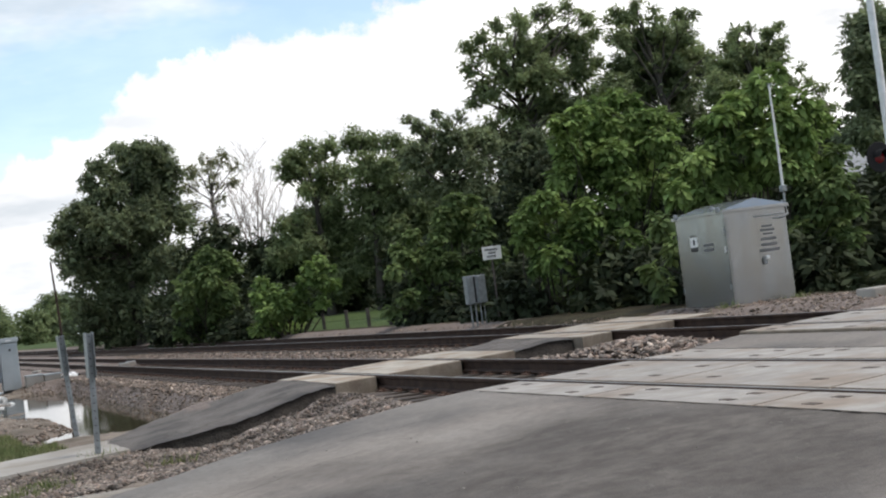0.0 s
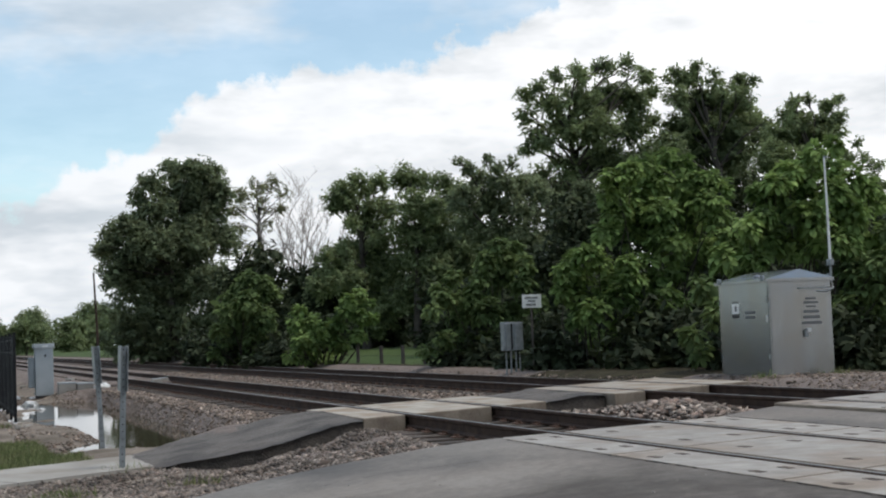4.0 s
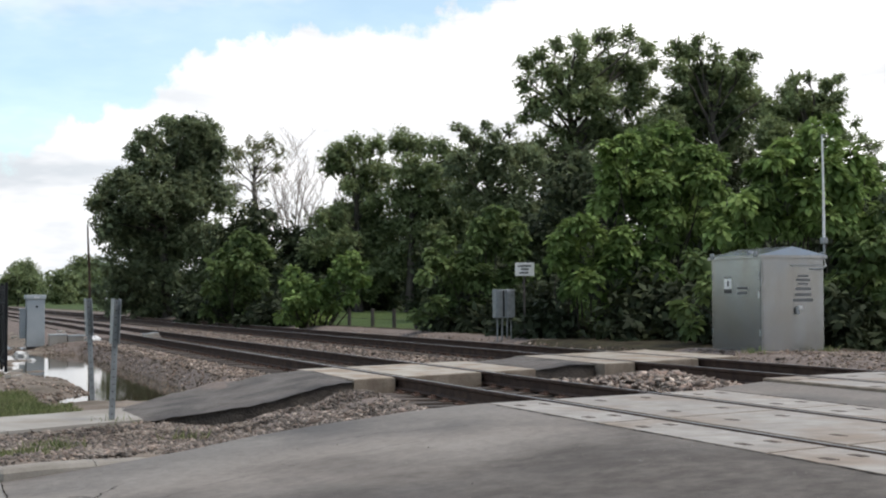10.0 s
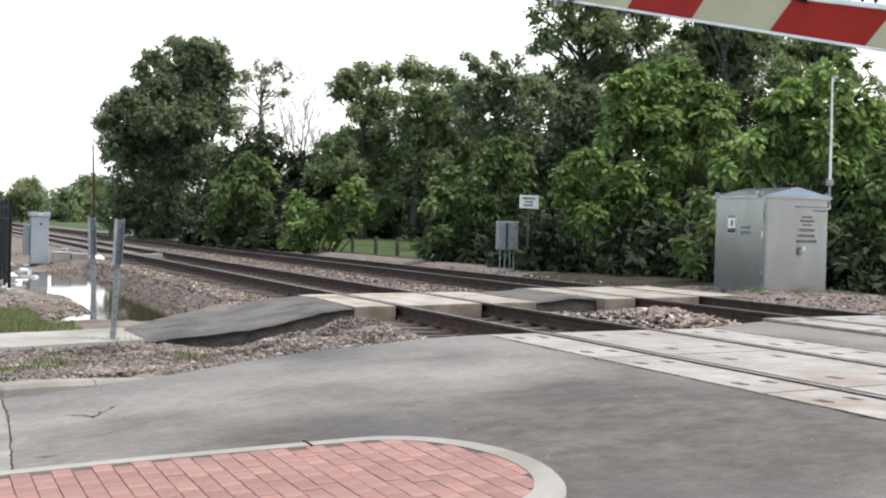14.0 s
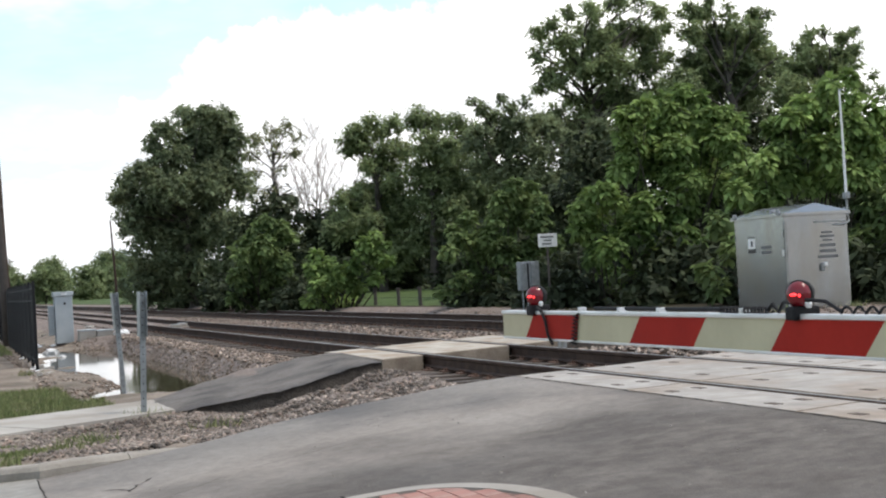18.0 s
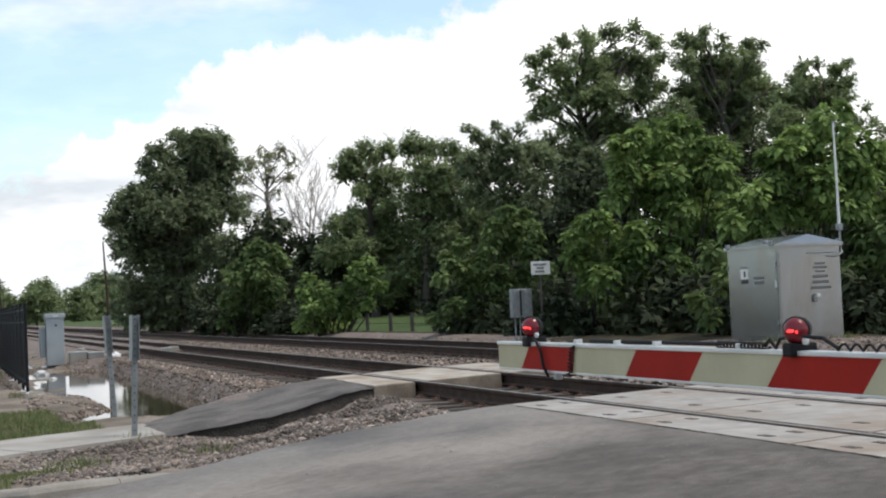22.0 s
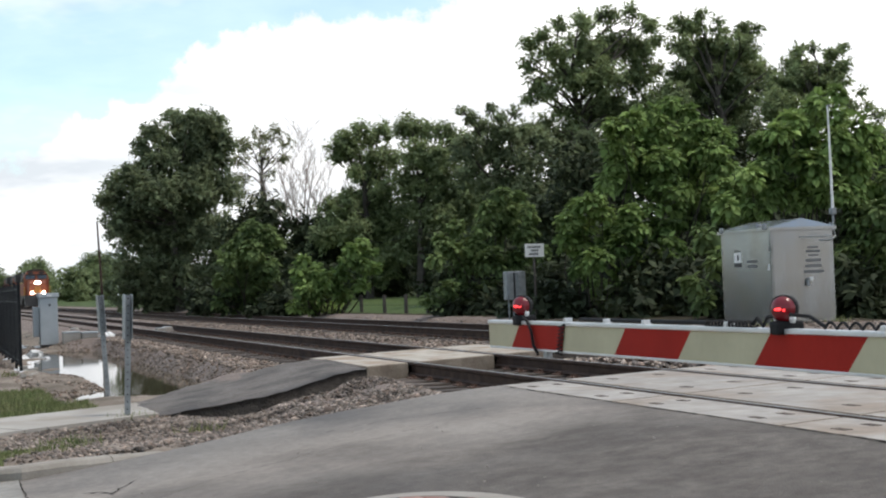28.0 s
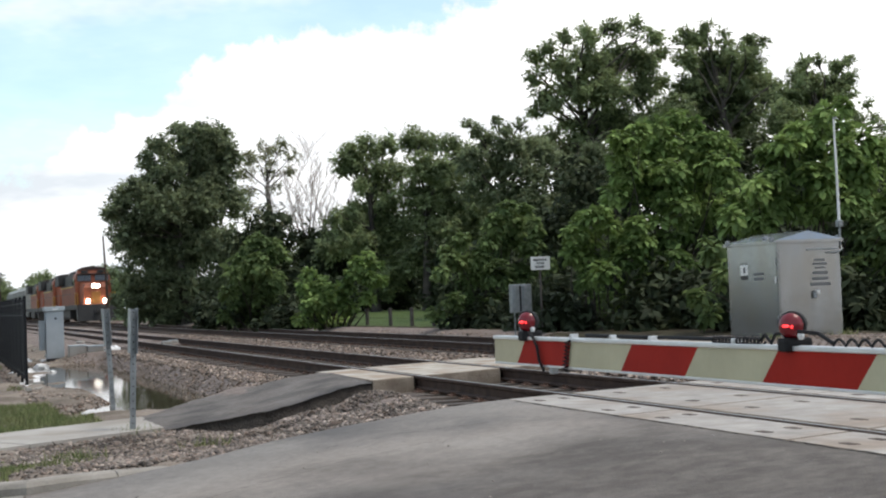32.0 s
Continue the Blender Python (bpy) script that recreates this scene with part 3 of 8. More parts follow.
def make_road():
    def sheet(x0, x1, step, y0, top, z_of, slot, sh, lean=lambda y: 0.0):
        xs = np.linspace(x0, x1, max(2, int(round((x1 - x0) / step)) + 1))
        rows = []
        for x in xs:
            ys = np.linspace(y0, top(x), 24)
            rows.append([(x + lean(y), y, float(z_of(x + lean(y)))) for y in ys])
        n = len(sh.v)
        k = 24
        sh.v += [p for r in rows for p in r]
        for i in range(len(xs) - 1):
            for j in range(k - 1):
                a = n + i * k + j
                sh.f.append((a, a + k, a + k + 1, a + 1))
                sh.s.append(slot)
        # thickness at the edge
        for i in range(len(xs) - 1):
            a, b = n + i * k + k - 1, n + (i + 1) * k + k - 1
            m_ = len(sh.v)
            sh.v += [(sh.v[a][0], sh.v[a][1] + 0.05, sh.v[a][2] - 0.22), (sh.v[b][0], sh.v[b][1] + 0.05, sh.v[b][2] - 0.22)]
            sh.f.append((a, b, m_ + 1, m_))
            sh.s.append(slot)

    sh = Shape()
    sheet(-6.3, -0.74, 0.22, -30, edge_y, road_z, 0, sh)
    part("road", sh, [M["asphalt"]], smooth=True)
    tagged(bpy.data.objects["road"], "worn grey asphalt road rising to the level crossing", "road", kind="structure")
    sh = Shape()
    sheet(-40, -5.40, 0.8, -30, lambda x: edge_y(x) - 0.0, lambda x: road_z(x) + 0.004, 0, sh, lambda y: -0.05 * float(np.clip(10.2 - y, 0, 8)))
    ob = part("road_apron", sh, [M["apron_concrete"]], smooth=True)
    tagged(ob, "pale concrete roadway slabs meeting the asphalt", "road", kind="structure")
    sh = Shape()
    sheet(2.47, 3.53, 0.53, -30, lambda x: 14.0 + 0.5 * (x - 2.45), lambda x: -0.012 + 0.03 * (x - 2.47), 0, sh)
    sheet(7.0, 40, 1.5, -30, lambda x: 15.2 + 0.02 * (x - 7), lambda x: 0.02, 0, sh)
    ob = part("road_infill", sh, [M["asphalt"]], smooth=False)
    tagged(ob, "asphalt infill between and beyond the tracks", "road", kind="structure")


make_road()


def make_cracks():
    """Cracks and bits of grit lying on the worn asphalt."""
    rnd = random.Random(12)
    road = bpy.data.objects["road"]

    def crack(pts, w, name="crack"):
        pts = [Vector(p) for p in pts]
        line = []
        for a, b in zip(pts, pts[1:]):
            n = max(2, int((b - a).length / 0.06))
            line += [a.lerp(b, k / n) + Vector((rnd.uniform(-1, 1), rnd.uniform(-1, 1))) * min(0.014, 1.3 * w) for k in range(n)]
        line.append(pts[-1])
        sh = Shape()
        for k, p in enumerate(line):
            d = (line[min(k + 1, len(line) - 1)] - line[max(k - 1, 0)]).normalized()
            q = Vector((-d.y, d.x)) * w * rnd.uniform(0.3, 1.2) * (0.3 if k in (0, len(line) - 1) else 1)
            for s in (-1, 1):
                x, y = p.x + s * q.x, p.y + s * q.y
                sh.v.append((x, y, float(road_z(x)) + 0.005))
            if k:
                sh.f.append((2 * k - 2, 2 * k - 1, 2 * k + 1, 2 * k))
                sh.s.append(0)
        part(name, sh, M["crack"], road, "dark open crack")

    crack([(-5.05, 10.02), (-4.92, 9.96), (-4.87, 9.75)], 0.012)
    crack([(-4.88, 9.74), (-4.8, 9.98), (-4.66, 10.24)], 0.008)
    crack([(-5.36, 8.42), (-5.22, 8.40)], 0.01)
    crack([(-5.36, 8.9), (-4.9, 9.0), (-4.2, 9.7), (-3.1, 10.35), (-2.2, 10.7)], 0.003)
    crack([(-5.40, 11.2), (-5.405, 10.2), (-5.44, 9.3), (-5.485, 8.4), (-5.51, 7.9)], 0.006, "edge_crack")
    crack([(-0.765, 12.6), (-0.76, 9.0), (-0.765, 4.0)], 0.012, "edge_crack")
    crack([(-3.0, 11.3), (-2.3, 11.5), (-1.6, 11.2)], 0.005)


make_cracks()


def make_kerb():
    xs = np.arange(-24.0, -3.99, 0.23)
    path = [(x, float(edge_y(x)) + 0.09, float(road_z(x)) - 0.10 * float(smooth01(-5.5, -4.0, x))) for x in xs]
    sec = [(-0.09, -0.25), (0.09, -0.25), (0.085, 0.06), (0.06, 0.092), (0.03, 0.105), (-0.06, 0.105), (-0.085, 0.085)]
    kerb = tagged(new("kerb"), "weathered concrete kerb along the road edge", "kerb", kind="structure")
    step = 7
    for i in range(0, len(path) - 1, step):
        seg = path[i:i + step + 1]
        if i + step >= len(path) - 1:
            # the last stone runs out into the gravel
            seg = [(x, y, z - (0.02 * k / max(1, len(seg) - 1))) for k, (x, y, z) in enumerate(seg)]
        d = (Vector(seg[-1]) - Vector(seg[-2])).normalized() * 0.008
        seg[-1] = tuple(Vector(seg[-1]) - d)
        part("kerb_stone", Shape().extrude(sec, seg), M["kerb_concrete"], kerb)


make_kerb()


def make_island():
    """The paved nose of the median between the lanes."""
    CY, HALF, NOSE = 6.46, 1.09, -3.74

    def outline(grow):
        pts = []
        left = -22.0
        for k in range(21):
            a = -math.pi / 2 + math.pi * k / 20
            c = math.cos(a)
            pts.append((NOSE + (0.66 + grow) * c, CY + (HALF + grow) * math.sin(a)))
        pts.append((-5.0, CY + HALF + grow + 0.11))
        pts.append((left, CY + HALF + grow + 0.25))
        pts.append((left, CY - HALF - grow))
        return pts

    def top(x):
        return float(road_z(x)) + 0.085

    def ring(o, i, z_add, zi_add, sh):
        n = len(o)
        k0 = len(sh.v)
        sh.v += [(x, y, float(road_z(x)) - 0.15) for x, y in o] + [(x, y, top(x) - 0.03) for x, y in o]
        oi = [(x + (a - x) * 0.2, y + (b - y) * 0.2) for (x, y), (a, b) in zip(o, i)]
        sh.v += [(x, y, top(x)) for x, y in oi] + [(x, y, top(x) + zi_add) for x, y in i] + [(x, y, float(road_z(x)) - 0.1) for x, y in i]
        for r in range(4):
            for j in range(n):
                a, b = k0 + r * n + j, k0 + r * n + (j + 1) % n
                sh.f.append((a, b, b + n, a + n))
                sh.s.append(0)

    med = thing("median_island", "brick-paved median island with a pale concrete kerb", "traffic island")
    o, i = outline(0.0), outline(-0.15)
    sh = Shape()
    ring(o, i, 0, 0.0, sh)
    part("island_kerb", sh, M["concrete"], med, "rounded pale concrete kerb", smooth=False)
    for x, y0_, y1_ in ((-3.98, CY + HALF - 0.14, CY + HALF + 0.03), (-3.62, CY - HALF - 0.03, CY - HALF + 0.16)):
        part("kerb_joint", Shape().box(x - 0.006, x + 0.006, y0_, y1_, top(x) - 0.06, top(x) + 0.004), M["crack"], med, "dark open joint")
    bed = Shape()
    inner = outline(-0.15)
    bed.v += [(x, y, top(x) - 0.011) for x, y in inner]
    bed.f.append(tuple(range(len(inner))))
    bed.s.append(0)
    part("mortar_bed", bed, M["mortar"], med, "dark sand joints")
    # pavers, 0.115 x 0.23, in running bond along y
    px_, py_, g = 0.102, 0.204, 0.004
    base = Shape().soft_box(-px_ / 2 + g / 2, px_ / 2 - g / 2, -py_ / 2 + g / 2, py_ / 2 - g / 2, -0.05, 0.0, 0.0025).mesh("brick", M["brick"])
    half_me = Shape().soft_box(-px_ / 2 + g / 2, px_ / 2 - g / 2, -py_ / 4 + g / 2, py_ / 4 - g / 2, -0.05, 0.0, 0.0025).mesh("brick", M["brick"])

    def inside(x, y):
        hi = CY + HALF - 0.16 + 0.087 * max(0.0, min(NOSE - x, 1.26))
        lo = CY - HALF + 0.16
        if not lo < y < hi:
            return False
        return x < NOSE + 0.50 * math.sqrt(max(0.0, 1 - ((y - CY) / (HALF - 0.14)) ** 2))

    rnd = random.Random(4)
    rest = Shape()
    for c in range(80):
        x = -3.0 - (c + 0.5) * px_
        fits = [y for y in (CY - HALF + 0.16 + k * 0.004 for k in range(520)) if inside(x - px_ * 0.1, y)]
        if not fits:
            continue
        lo, hi = fits[0], fits[-1]
        y = CY - 2.5 + (py_ / 2 if c % 2 else 0.0)
        while y < hi:
            for yc, me, hl in ((y, base, py_ / 2), (y - py_ / 4, half_me, py_ / 4), (y + py_ / 4, half_me, py_ / 4)):
                if yc < lo - (0.03 if me is base else 0.08) or yc > hi + (0.03 if me is base else 0.08):
                    continue
                z = top(x) - 0.004 + rnd.uniform(-0.0015, 0.0015)
                if c < 34:
                    ob = new("brick", me)
                    ob.parent = med
                    ob.location = (x, yc, z)
                    ob.rotation_euler = (rnd.uniform(-0.004, 0.004), -math.atan((top(x + 0.05) - top(x - 0.05)) / 0.1), 0)
                else:
                    rest.box(x - px_ / 2 + g / 2, x + px_ / 2 - g / 2, yc - hl + g / 2, yc + hl - g / 2, z - 0.05, z)
                if me is base:
                    break
            y += py_
    part("brick_paving", rest, M["brick"], med)


make_island()


# ---------------------------------------------------------------- tracks
def make_track(name, x0, up, y0, y1):
    tr = tagged(new(name), "railway track with rusty rails on dark timber sleepers", "railway track", kind="structure")
    head = [(-0.017, -0.006), (-0.014, 0.0012), (0.020, 0.0012), (0.023, -0.006)]
    sec = [(-0.036, -0.010), (-0.030, -0.001), (0.030, -0.001), (0.036, -0.010), (0.034, -0.036), (0.010, -0.05), (0.010, -0.135), (0.07, -0.155), (0.07, -0.168), (-0.07, -0.168), (-0.07, -0.155), (-0.010, -0.135), (-0.010, -0.05), (-0.034, -0.036)]
    for dx in (0, GAUGE):
        line = [(x0 + dx, y, up) for y in (y0, y0 + 40, y1 * 0.5, y1)]
        rail = part("rail", Shape().extrude(sec, line), M["rail_side"], tr, "brown rusted rail web")
        part("running_surface", Shape().extrude(head, line), M["rail_top"], rail, "bright worn rail head")
    rnd = random.Random(len(name))
    tie = Shape().soft_box(-0.56, GAUGE + 0.56, -0.115, 0.115, -0.18, 0, 0.012).mesh("sleeper", M["tie"])
    plate = Shape()
    for dx in (0, GAUGE):
        plate.box(dx - 0.17, dx + 0.17, -0.09, 0.09, 0.001, 0.016)
        for s in (-0.11, 0.11):
            for q in (-0.05, 0.05):
                plate.box(dx + s - 0.014, dx + s + 0.014, q - 0.014, q + 0.014, 0.016, 0.045)
    plate_me = plate.mesh("tie_plate", M["rusty_iron"])
    y = 11.2
    n = 0
    while y < 150:
        if n < 150:
            s = new("sleeper", tie)
            s.parent = tr
            s.location = (x0 + rnd.uniform(-0.04, 0.04), y + rnd.uniform(-0.03, 0.03), up - 0.182 + rnd.uniform(-0.012, 0.004))
            if y < 60:
                p = new("tie_plate", plate_me)
                p.parent = s
                p.location = (0, 0, 0)
        n += 1
        y += 0.56
    return tr


make_track("track_1", T1, 0.0, -60, 900)
make_track("track_2", T2, T2_UP, -60, 900)


def make_panels():
    """Concrete crossing panels of the road and of the footway, skewed to the rails."""
    def slab(parent, x0, x1, ya, yb, z, slope, matl, thick=0.2, holes=0, name="panel"):
        g = 0.01
        o = [(x0, ya + slope * x0 + g), (x1, ya + slope * x1 + g), (x1, yb + slope * x1 - g), (x0, yb + slope * x0 - g)]
        bm = bmesh.new()
        lo = [bm.verts.new((x, y, z - thick)) for x, y in o]
        hi = [bm.verts.new((x, y, z)) for x, y in o]
        bm.faces.new(lo[::-1])
        top = bm.faces.new(hi)
        for k in range(4):
            bm.faces.new((lo[k], lo[(k + 1) % 4], hi[(k + 1) % 4], hi[k]))
        bmesh.ops.bevel(bm, geom=list(top.edges), offset=0.012, segments=1, affect="EDGES")
        bm.verts.index_update()
        sh = Shape().add([v.co[:] for v in bm.verts], [[v.index for v in f.verts] for f in bm.faces])
        bm.normal_update()
        sh.s = [0 if f.normal.z > 0.9 else 1 for f in bm.faces]
        bm.free()
        p = part(name, sh, [matl, M["deck_side"]], parent)
        # No hole is cut: a dark patch stands in for its shaded inside.
        for hx_ in (0.27, 0.73)[:holes]:
            for hy_ in (0.2, 0.8):
                x = x0 + (x1 - x0) * hx_
                y = ya + slope * x + (yb - ya) * hy_
                part("lifting_hole", Shape().box(x - 0.035, x + 0.035, y - 0.07, y + 0.07, z - 0.01, z + 0.003), M["oily_ballast"], p, "flat dark patch standing in for a lifting hole")
        return p

    for name, x0, up, ystart, slope, rear in (("crossing_deck_1", T1, 0.0, 13.15, 0.28, 0.85), ("crossing_deck_2", T2, T2_UP, 13.6, 0.28, 0.9)):
        deck = tagged(new(name), "pale worn concrete panels filling the road crossing", "crossing deck", kind="structure")
        strips = [(x0 - 0.72, x0 - 0.085), (x0 + 0.095, x0 + GAUGE - 0.095), (x0 + GAUGE + 0.085, x0 + GAUGE + rear)]
        for a, b in strips:
            y = ystart
            k = 0
            while y > -14:
                slab(deck, a, b, y - 2.45, y, up - 0.002, slope, M["panel_concrete"], holes=2)
                y -= 2.45
                k += 1
        # flangeway rubber
        for dx in (0, GAUGE):
            for s in (-1, 1):
                c = x0 + dx + s * 0.062
                part("flange_filler", Shape().box(c - 0.022, c + 0.022, -14, ystart + slope * (x0 + dx) - 0.02, up - 0.12, up - 0.028), M["flange_dark"], deck, "black rubber flangeway strip")
    for name, x0, up, y0_, y1_, slope in (("footway_deck_1", T1, 0.0, 17.72, 20.65, 0.45), ("footway_deck_2", T2, T2_UP, 17.1, 20.3, 0.45)):
        deck = tagged(new(name), "tan concrete panels carrying the footway over the rails", "crossing deck", kind="structure")
        for a, b in ((x0 - 0.74, x0 - 0.085), (x0 + 0.095, x0 + GAUGE - 0.095), (x0 + GAUGE + 0.085, x0 + GAUGE + 0.95)):
            slab(deck, a, b, y0_, y1_, up - 0.002, slope, M["walk_concrete"], thick=0.3, name="panel")
        for dx in (0, GAUGE):
            for s in (-1, 1):
                c = x0 + dx + s * 0.062
                part("flange_filler", Shape().box(c - 0.022, c + 0.022, y0_ + slope * (x0 + dx) + 0.05, y1_ + slope * (x0 + dx) - 0.05, up - 0.14, up - 0.028), M["flange_dark"], deck, "black rubber flangeway strip")


make_panels()


def make_footway():
    # concrete pavement slabs leading from the left
    pav = tagged(new("pavement"), "pale concrete footway slabs between grass and gravel", "pavement", kind="structure")
    a, b = Vector((-9.4, 14.9)), Vector((-3.42, 18.55))
    d = (b - a).normalized()
    n = Vector((-d.y, d.x))
    L_ = (b - a).length - 0.45
    k = 0
    s = 0.0
    while s < L_ - 0.1:
        e = min(s + 1.5, L_)
        p = [a + d * (s + 0.008) - n * 0.98, a + d * (e - 0.008) - n * 0.98, a + d * (e - 0.008) + n * 0.72, a + d * (s + 0.008) + n * 0.72]
        if e > L_ - 0.01:
            p[1], p[2] = Vector((-3.41, 17.40)), Vector((-3.42, 19.36))
        sh = Shape().prism([tuple(q) for q in p], -0.6, -0.42 + 0.003 * (k % 2))
        part("slab", sh, M["concrete"], pav)
        s = e
        k += 1
    # asphalt ramp up to the rails
    def ramp(name, label, us, zs, near, far, skirt):
        sh = Shape()
        m_ = 13
        for u, z in zip(us, zs):
            yn, yf = near(u), far(u)
            for j in range(m_):
                t = j / (m_ - 1)
                crown = 0.012 * math.sin(math.pi * t) + 0.022 * noise.noise((u * 1.7, t * 4, 1.0)) + 0.012 * noise.noise((u * 6, t * 9, 4.0))
                drop = 0.03 if j in (0, m_ - 1) else 0.0
                tilt = 0.035 * (1 - 2 * t) * max(0.0, math.sin(math.pi * (u - us[0]) / (us[-1] - us[0])))
                sh.v.append((u, yn + (yf - yn) * t, z + crown + tilt - drop))
        r = len(us)
        for i in range(r - 1):
            for j in range(m_ - 1):
                q = i * m_ + j
                sh.f.append((q, q + m_, q + m_ + 1, q + 1))
                sh.s.append(0)
        # Skirts along both sides, in the darker slot 1.
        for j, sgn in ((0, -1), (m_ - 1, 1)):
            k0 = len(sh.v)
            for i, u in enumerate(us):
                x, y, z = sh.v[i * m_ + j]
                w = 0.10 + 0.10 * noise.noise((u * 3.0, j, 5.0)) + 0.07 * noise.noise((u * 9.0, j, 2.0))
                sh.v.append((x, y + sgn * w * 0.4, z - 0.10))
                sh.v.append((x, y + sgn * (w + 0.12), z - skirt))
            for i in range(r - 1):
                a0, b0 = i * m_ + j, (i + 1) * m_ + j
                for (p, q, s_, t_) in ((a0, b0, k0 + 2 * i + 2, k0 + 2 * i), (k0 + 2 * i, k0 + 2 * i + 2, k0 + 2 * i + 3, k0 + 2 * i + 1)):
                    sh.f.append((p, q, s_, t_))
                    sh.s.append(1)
        k0 = len(sh.v)
        for i in (0, r - 1):
            sh.v += [(x, y, z - skirt) for x, y, z in sh.v[i * m_:(i + 1) * m_]]
        for e, i in enumerate((0, r - 1)):
            for j in range(m_ - 1):
                sh.f.append((i * m_ + j, i * m_ + j + 1, k0 + e * m_ + j + 1, k0 + e * m_ + j))
                sh.s.append(0)
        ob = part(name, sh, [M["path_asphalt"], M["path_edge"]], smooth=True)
        tagged(ob, label, "path", kind="structure")

    us = [-3.75 + 0.094 * i for i in range(33)]
    us[-1] = -0.745
    zs = [float(np.interp(u, [-3.75, -3.3, -2.4, -1.9, -1.45, -1.2, -0.75], [-0.47, -0.425, -0.285, -0.20, -0.105, -0.05, -0.012])) for u in us]
    ramp("footway_ramp", "patched dark asphalt ramp rising to the rails", us, zs,
         lambda u: float(np.interp(u, [-3.75, -3.3, -2.2, -1.4, -0.7], [17.6, 17.35, 16.75, 17.05, 17.45])),
         lambda u: float(np.interp(u, [-3.75, -3.4, -2.5, -1.5, -0.7], [19.3, 19.9, 20.9, 20.7, 20.3])), 0.34)
    us = [2.47 + 0.15 * i for i in range(8)]
    us[-1] = 3.5
    ramp("footway_infill", "dark asphalt footway between the two tracks", us, [-0.01 + 0.06 * i / 7 for i in range(8)],
         lambda u: 18.9 + 0.1 * (u - 2.47), lambda u: 21.8 + 0.35 * (u - 2.47), 0.30)


make_footway()


# ---------------------------------------------------------------- crossing gear
def bars(parent, rows, m, name="lettering"):
    """Unreadable print as plain bars: rows of (x, z, width, height) on the plane y = 0 of pose m."""
    for x, z, w, h in rows:
        part(name, Shape().box(x - w / 2, x + w / 2, -0.004, 0.0, z - h / 2, z + h / 2), M["grey_print"], parent, m=m)


def make_cabinet():
    c = thing("equipment_cabinet", "tall galvanised steel signal cabinet with a low hipped roof, on gravel", "equipment cabinet", pose(7.93, 21.3, 0))
    W_, D_, H_ = 1.30, 1.66, 1.72
    body = Shape().soft_box(0, W_, 0, D_, -0.12, H_, 0.01)
    part("body", body, M["steel_sheet"], c)
    # doors: two on the side facing the rails, two on the end facing the road
    for k in range(2):
        y0 = 0.03 + k * 0.805
        d = part("door", Shape().soft_box(-0.008, -0.001, y0, y0 + 0.802, 0.02, H_ - 0.06, 0.002), M["steel_sheet"], c, "flat steel door with a rolled edge")
        for z in (0.35, 1.35):
            part("hinge", Shape().tube([(-0.012, y0 + (0.79 if k else 0.01), z), (-0.012, y0 + (0.79 if k else 0.01), z + 0.1)], 0.008, 8), M["galv"], d)
    for k in range(2):
        x0 = 0.03 + k * 0.625
        d = part("door", Shape().soft_box(x0, x0 + 0.622, -0.008, -0.001, 0.02, H_ - 0.10, 0.002), M["steel_sheet"], c, "flat steel door with a rolled edge")
        if k:
            part("handle", Shape().soft_box(x0 + 0.03, x0 + 0.10, -0.05, -0.016, 0.72, 0.84, 0.01), M["galv"], d, "dull steel latch handle")
            part("padlock", Shape().soft_box(x0 + 0.07, x0 + 0.15, -0.075, -0.03, 0.80, 0.87, 0.012), M["alu"], d, "bright steel padlock")
    # roof: hipped, with an overhang and a drip rim
    o = 0.05
    sh = Shape()
    z0, z1 = H_ - 0.005, H_ + 0.21
    rim = [(-o, -o), (W_ + o, -o), (W_ + o, D_ + o), (-o, D_ + o)]
    ridge = [(W_ / 2, 0.0), (W_ / 2, D_)]
    vs = [(x, y, z0) for x, y in rim] + [(x, y, z0 + 0.055) for x, y in rim] + [(x, y, z1) for x, y in ridge]
    fs = [(3, 2, 1, 0)] + [(i, (i + 1) % 4, 4 + (i + 1) % 4, 4 + i) for i in range(4)] + [(4, 5, 8), (5, 6, 9, 8), (6, 7, 9), (7, 4, 8, 9)]
    sh.add(vs, fs)
    roof = part("roof", sh, M["steel_sheet"], c, "low-pitched overhanging steel roof")
    for x, y in ((-o, 0.1), (-o, D_ - 0.12), (W_ + o, 0.1), (W_ + o, D_ - 0.12)):
        part("lifting_eye", Shape().soft_box(x - 0.02, x + 0.02, y - 0.05, y + 0.05, z0 + 0.02, z0 + 0.12, 0.012), M["galv"], roof)
    part("vent_cap", Shape().lathe([(0.0, 0.06), (0.05, 0.05), (0.06, 0.02), (0.05, 0.0)], 12, m=Matrix.Translation((0.18, 0.62, z0 + 0.09))), M["galv"], roof)
    part("drip_strip", Shape().box(0.60, 1.25, -0.03, -0.002, H_ - 0.145, H_ - 0.12), M["galv"], c)
    # notice on the rail side, print on both
    left = Matrix.Translation((-0.0085, 0, 0)) @ Matrix.Rotation(radians(-90), 4, "Z")
    plate = part("notice", Shape().soft_box(-1.20, -0.96, -0.004, 0.001, 1.18, 1.36, 0.002), M["white_sign"], c, "small white notice plate with a dark symbol", m=left)
    part("symbol", Shape().box(-1.10, -1.04, -0.006, -0.003, 1.22, 1.32), M["black_print"], plate)
    part("plate_foot", Shape().box(-1.20, -0.96, -0.004, 0.0, 1.10, 1.165), M["black_print"], c, m=left)
    part("plate_top", Shape().box(-1.20, -0.96, -0.004, 0.0, 1.385, 1.40), M["black_print"], c, m=left)
    bars(c, [(-0.60, 1.19, 0.34, 0.045), (-0.60, 1.10, 0.32, 0.05)], left)
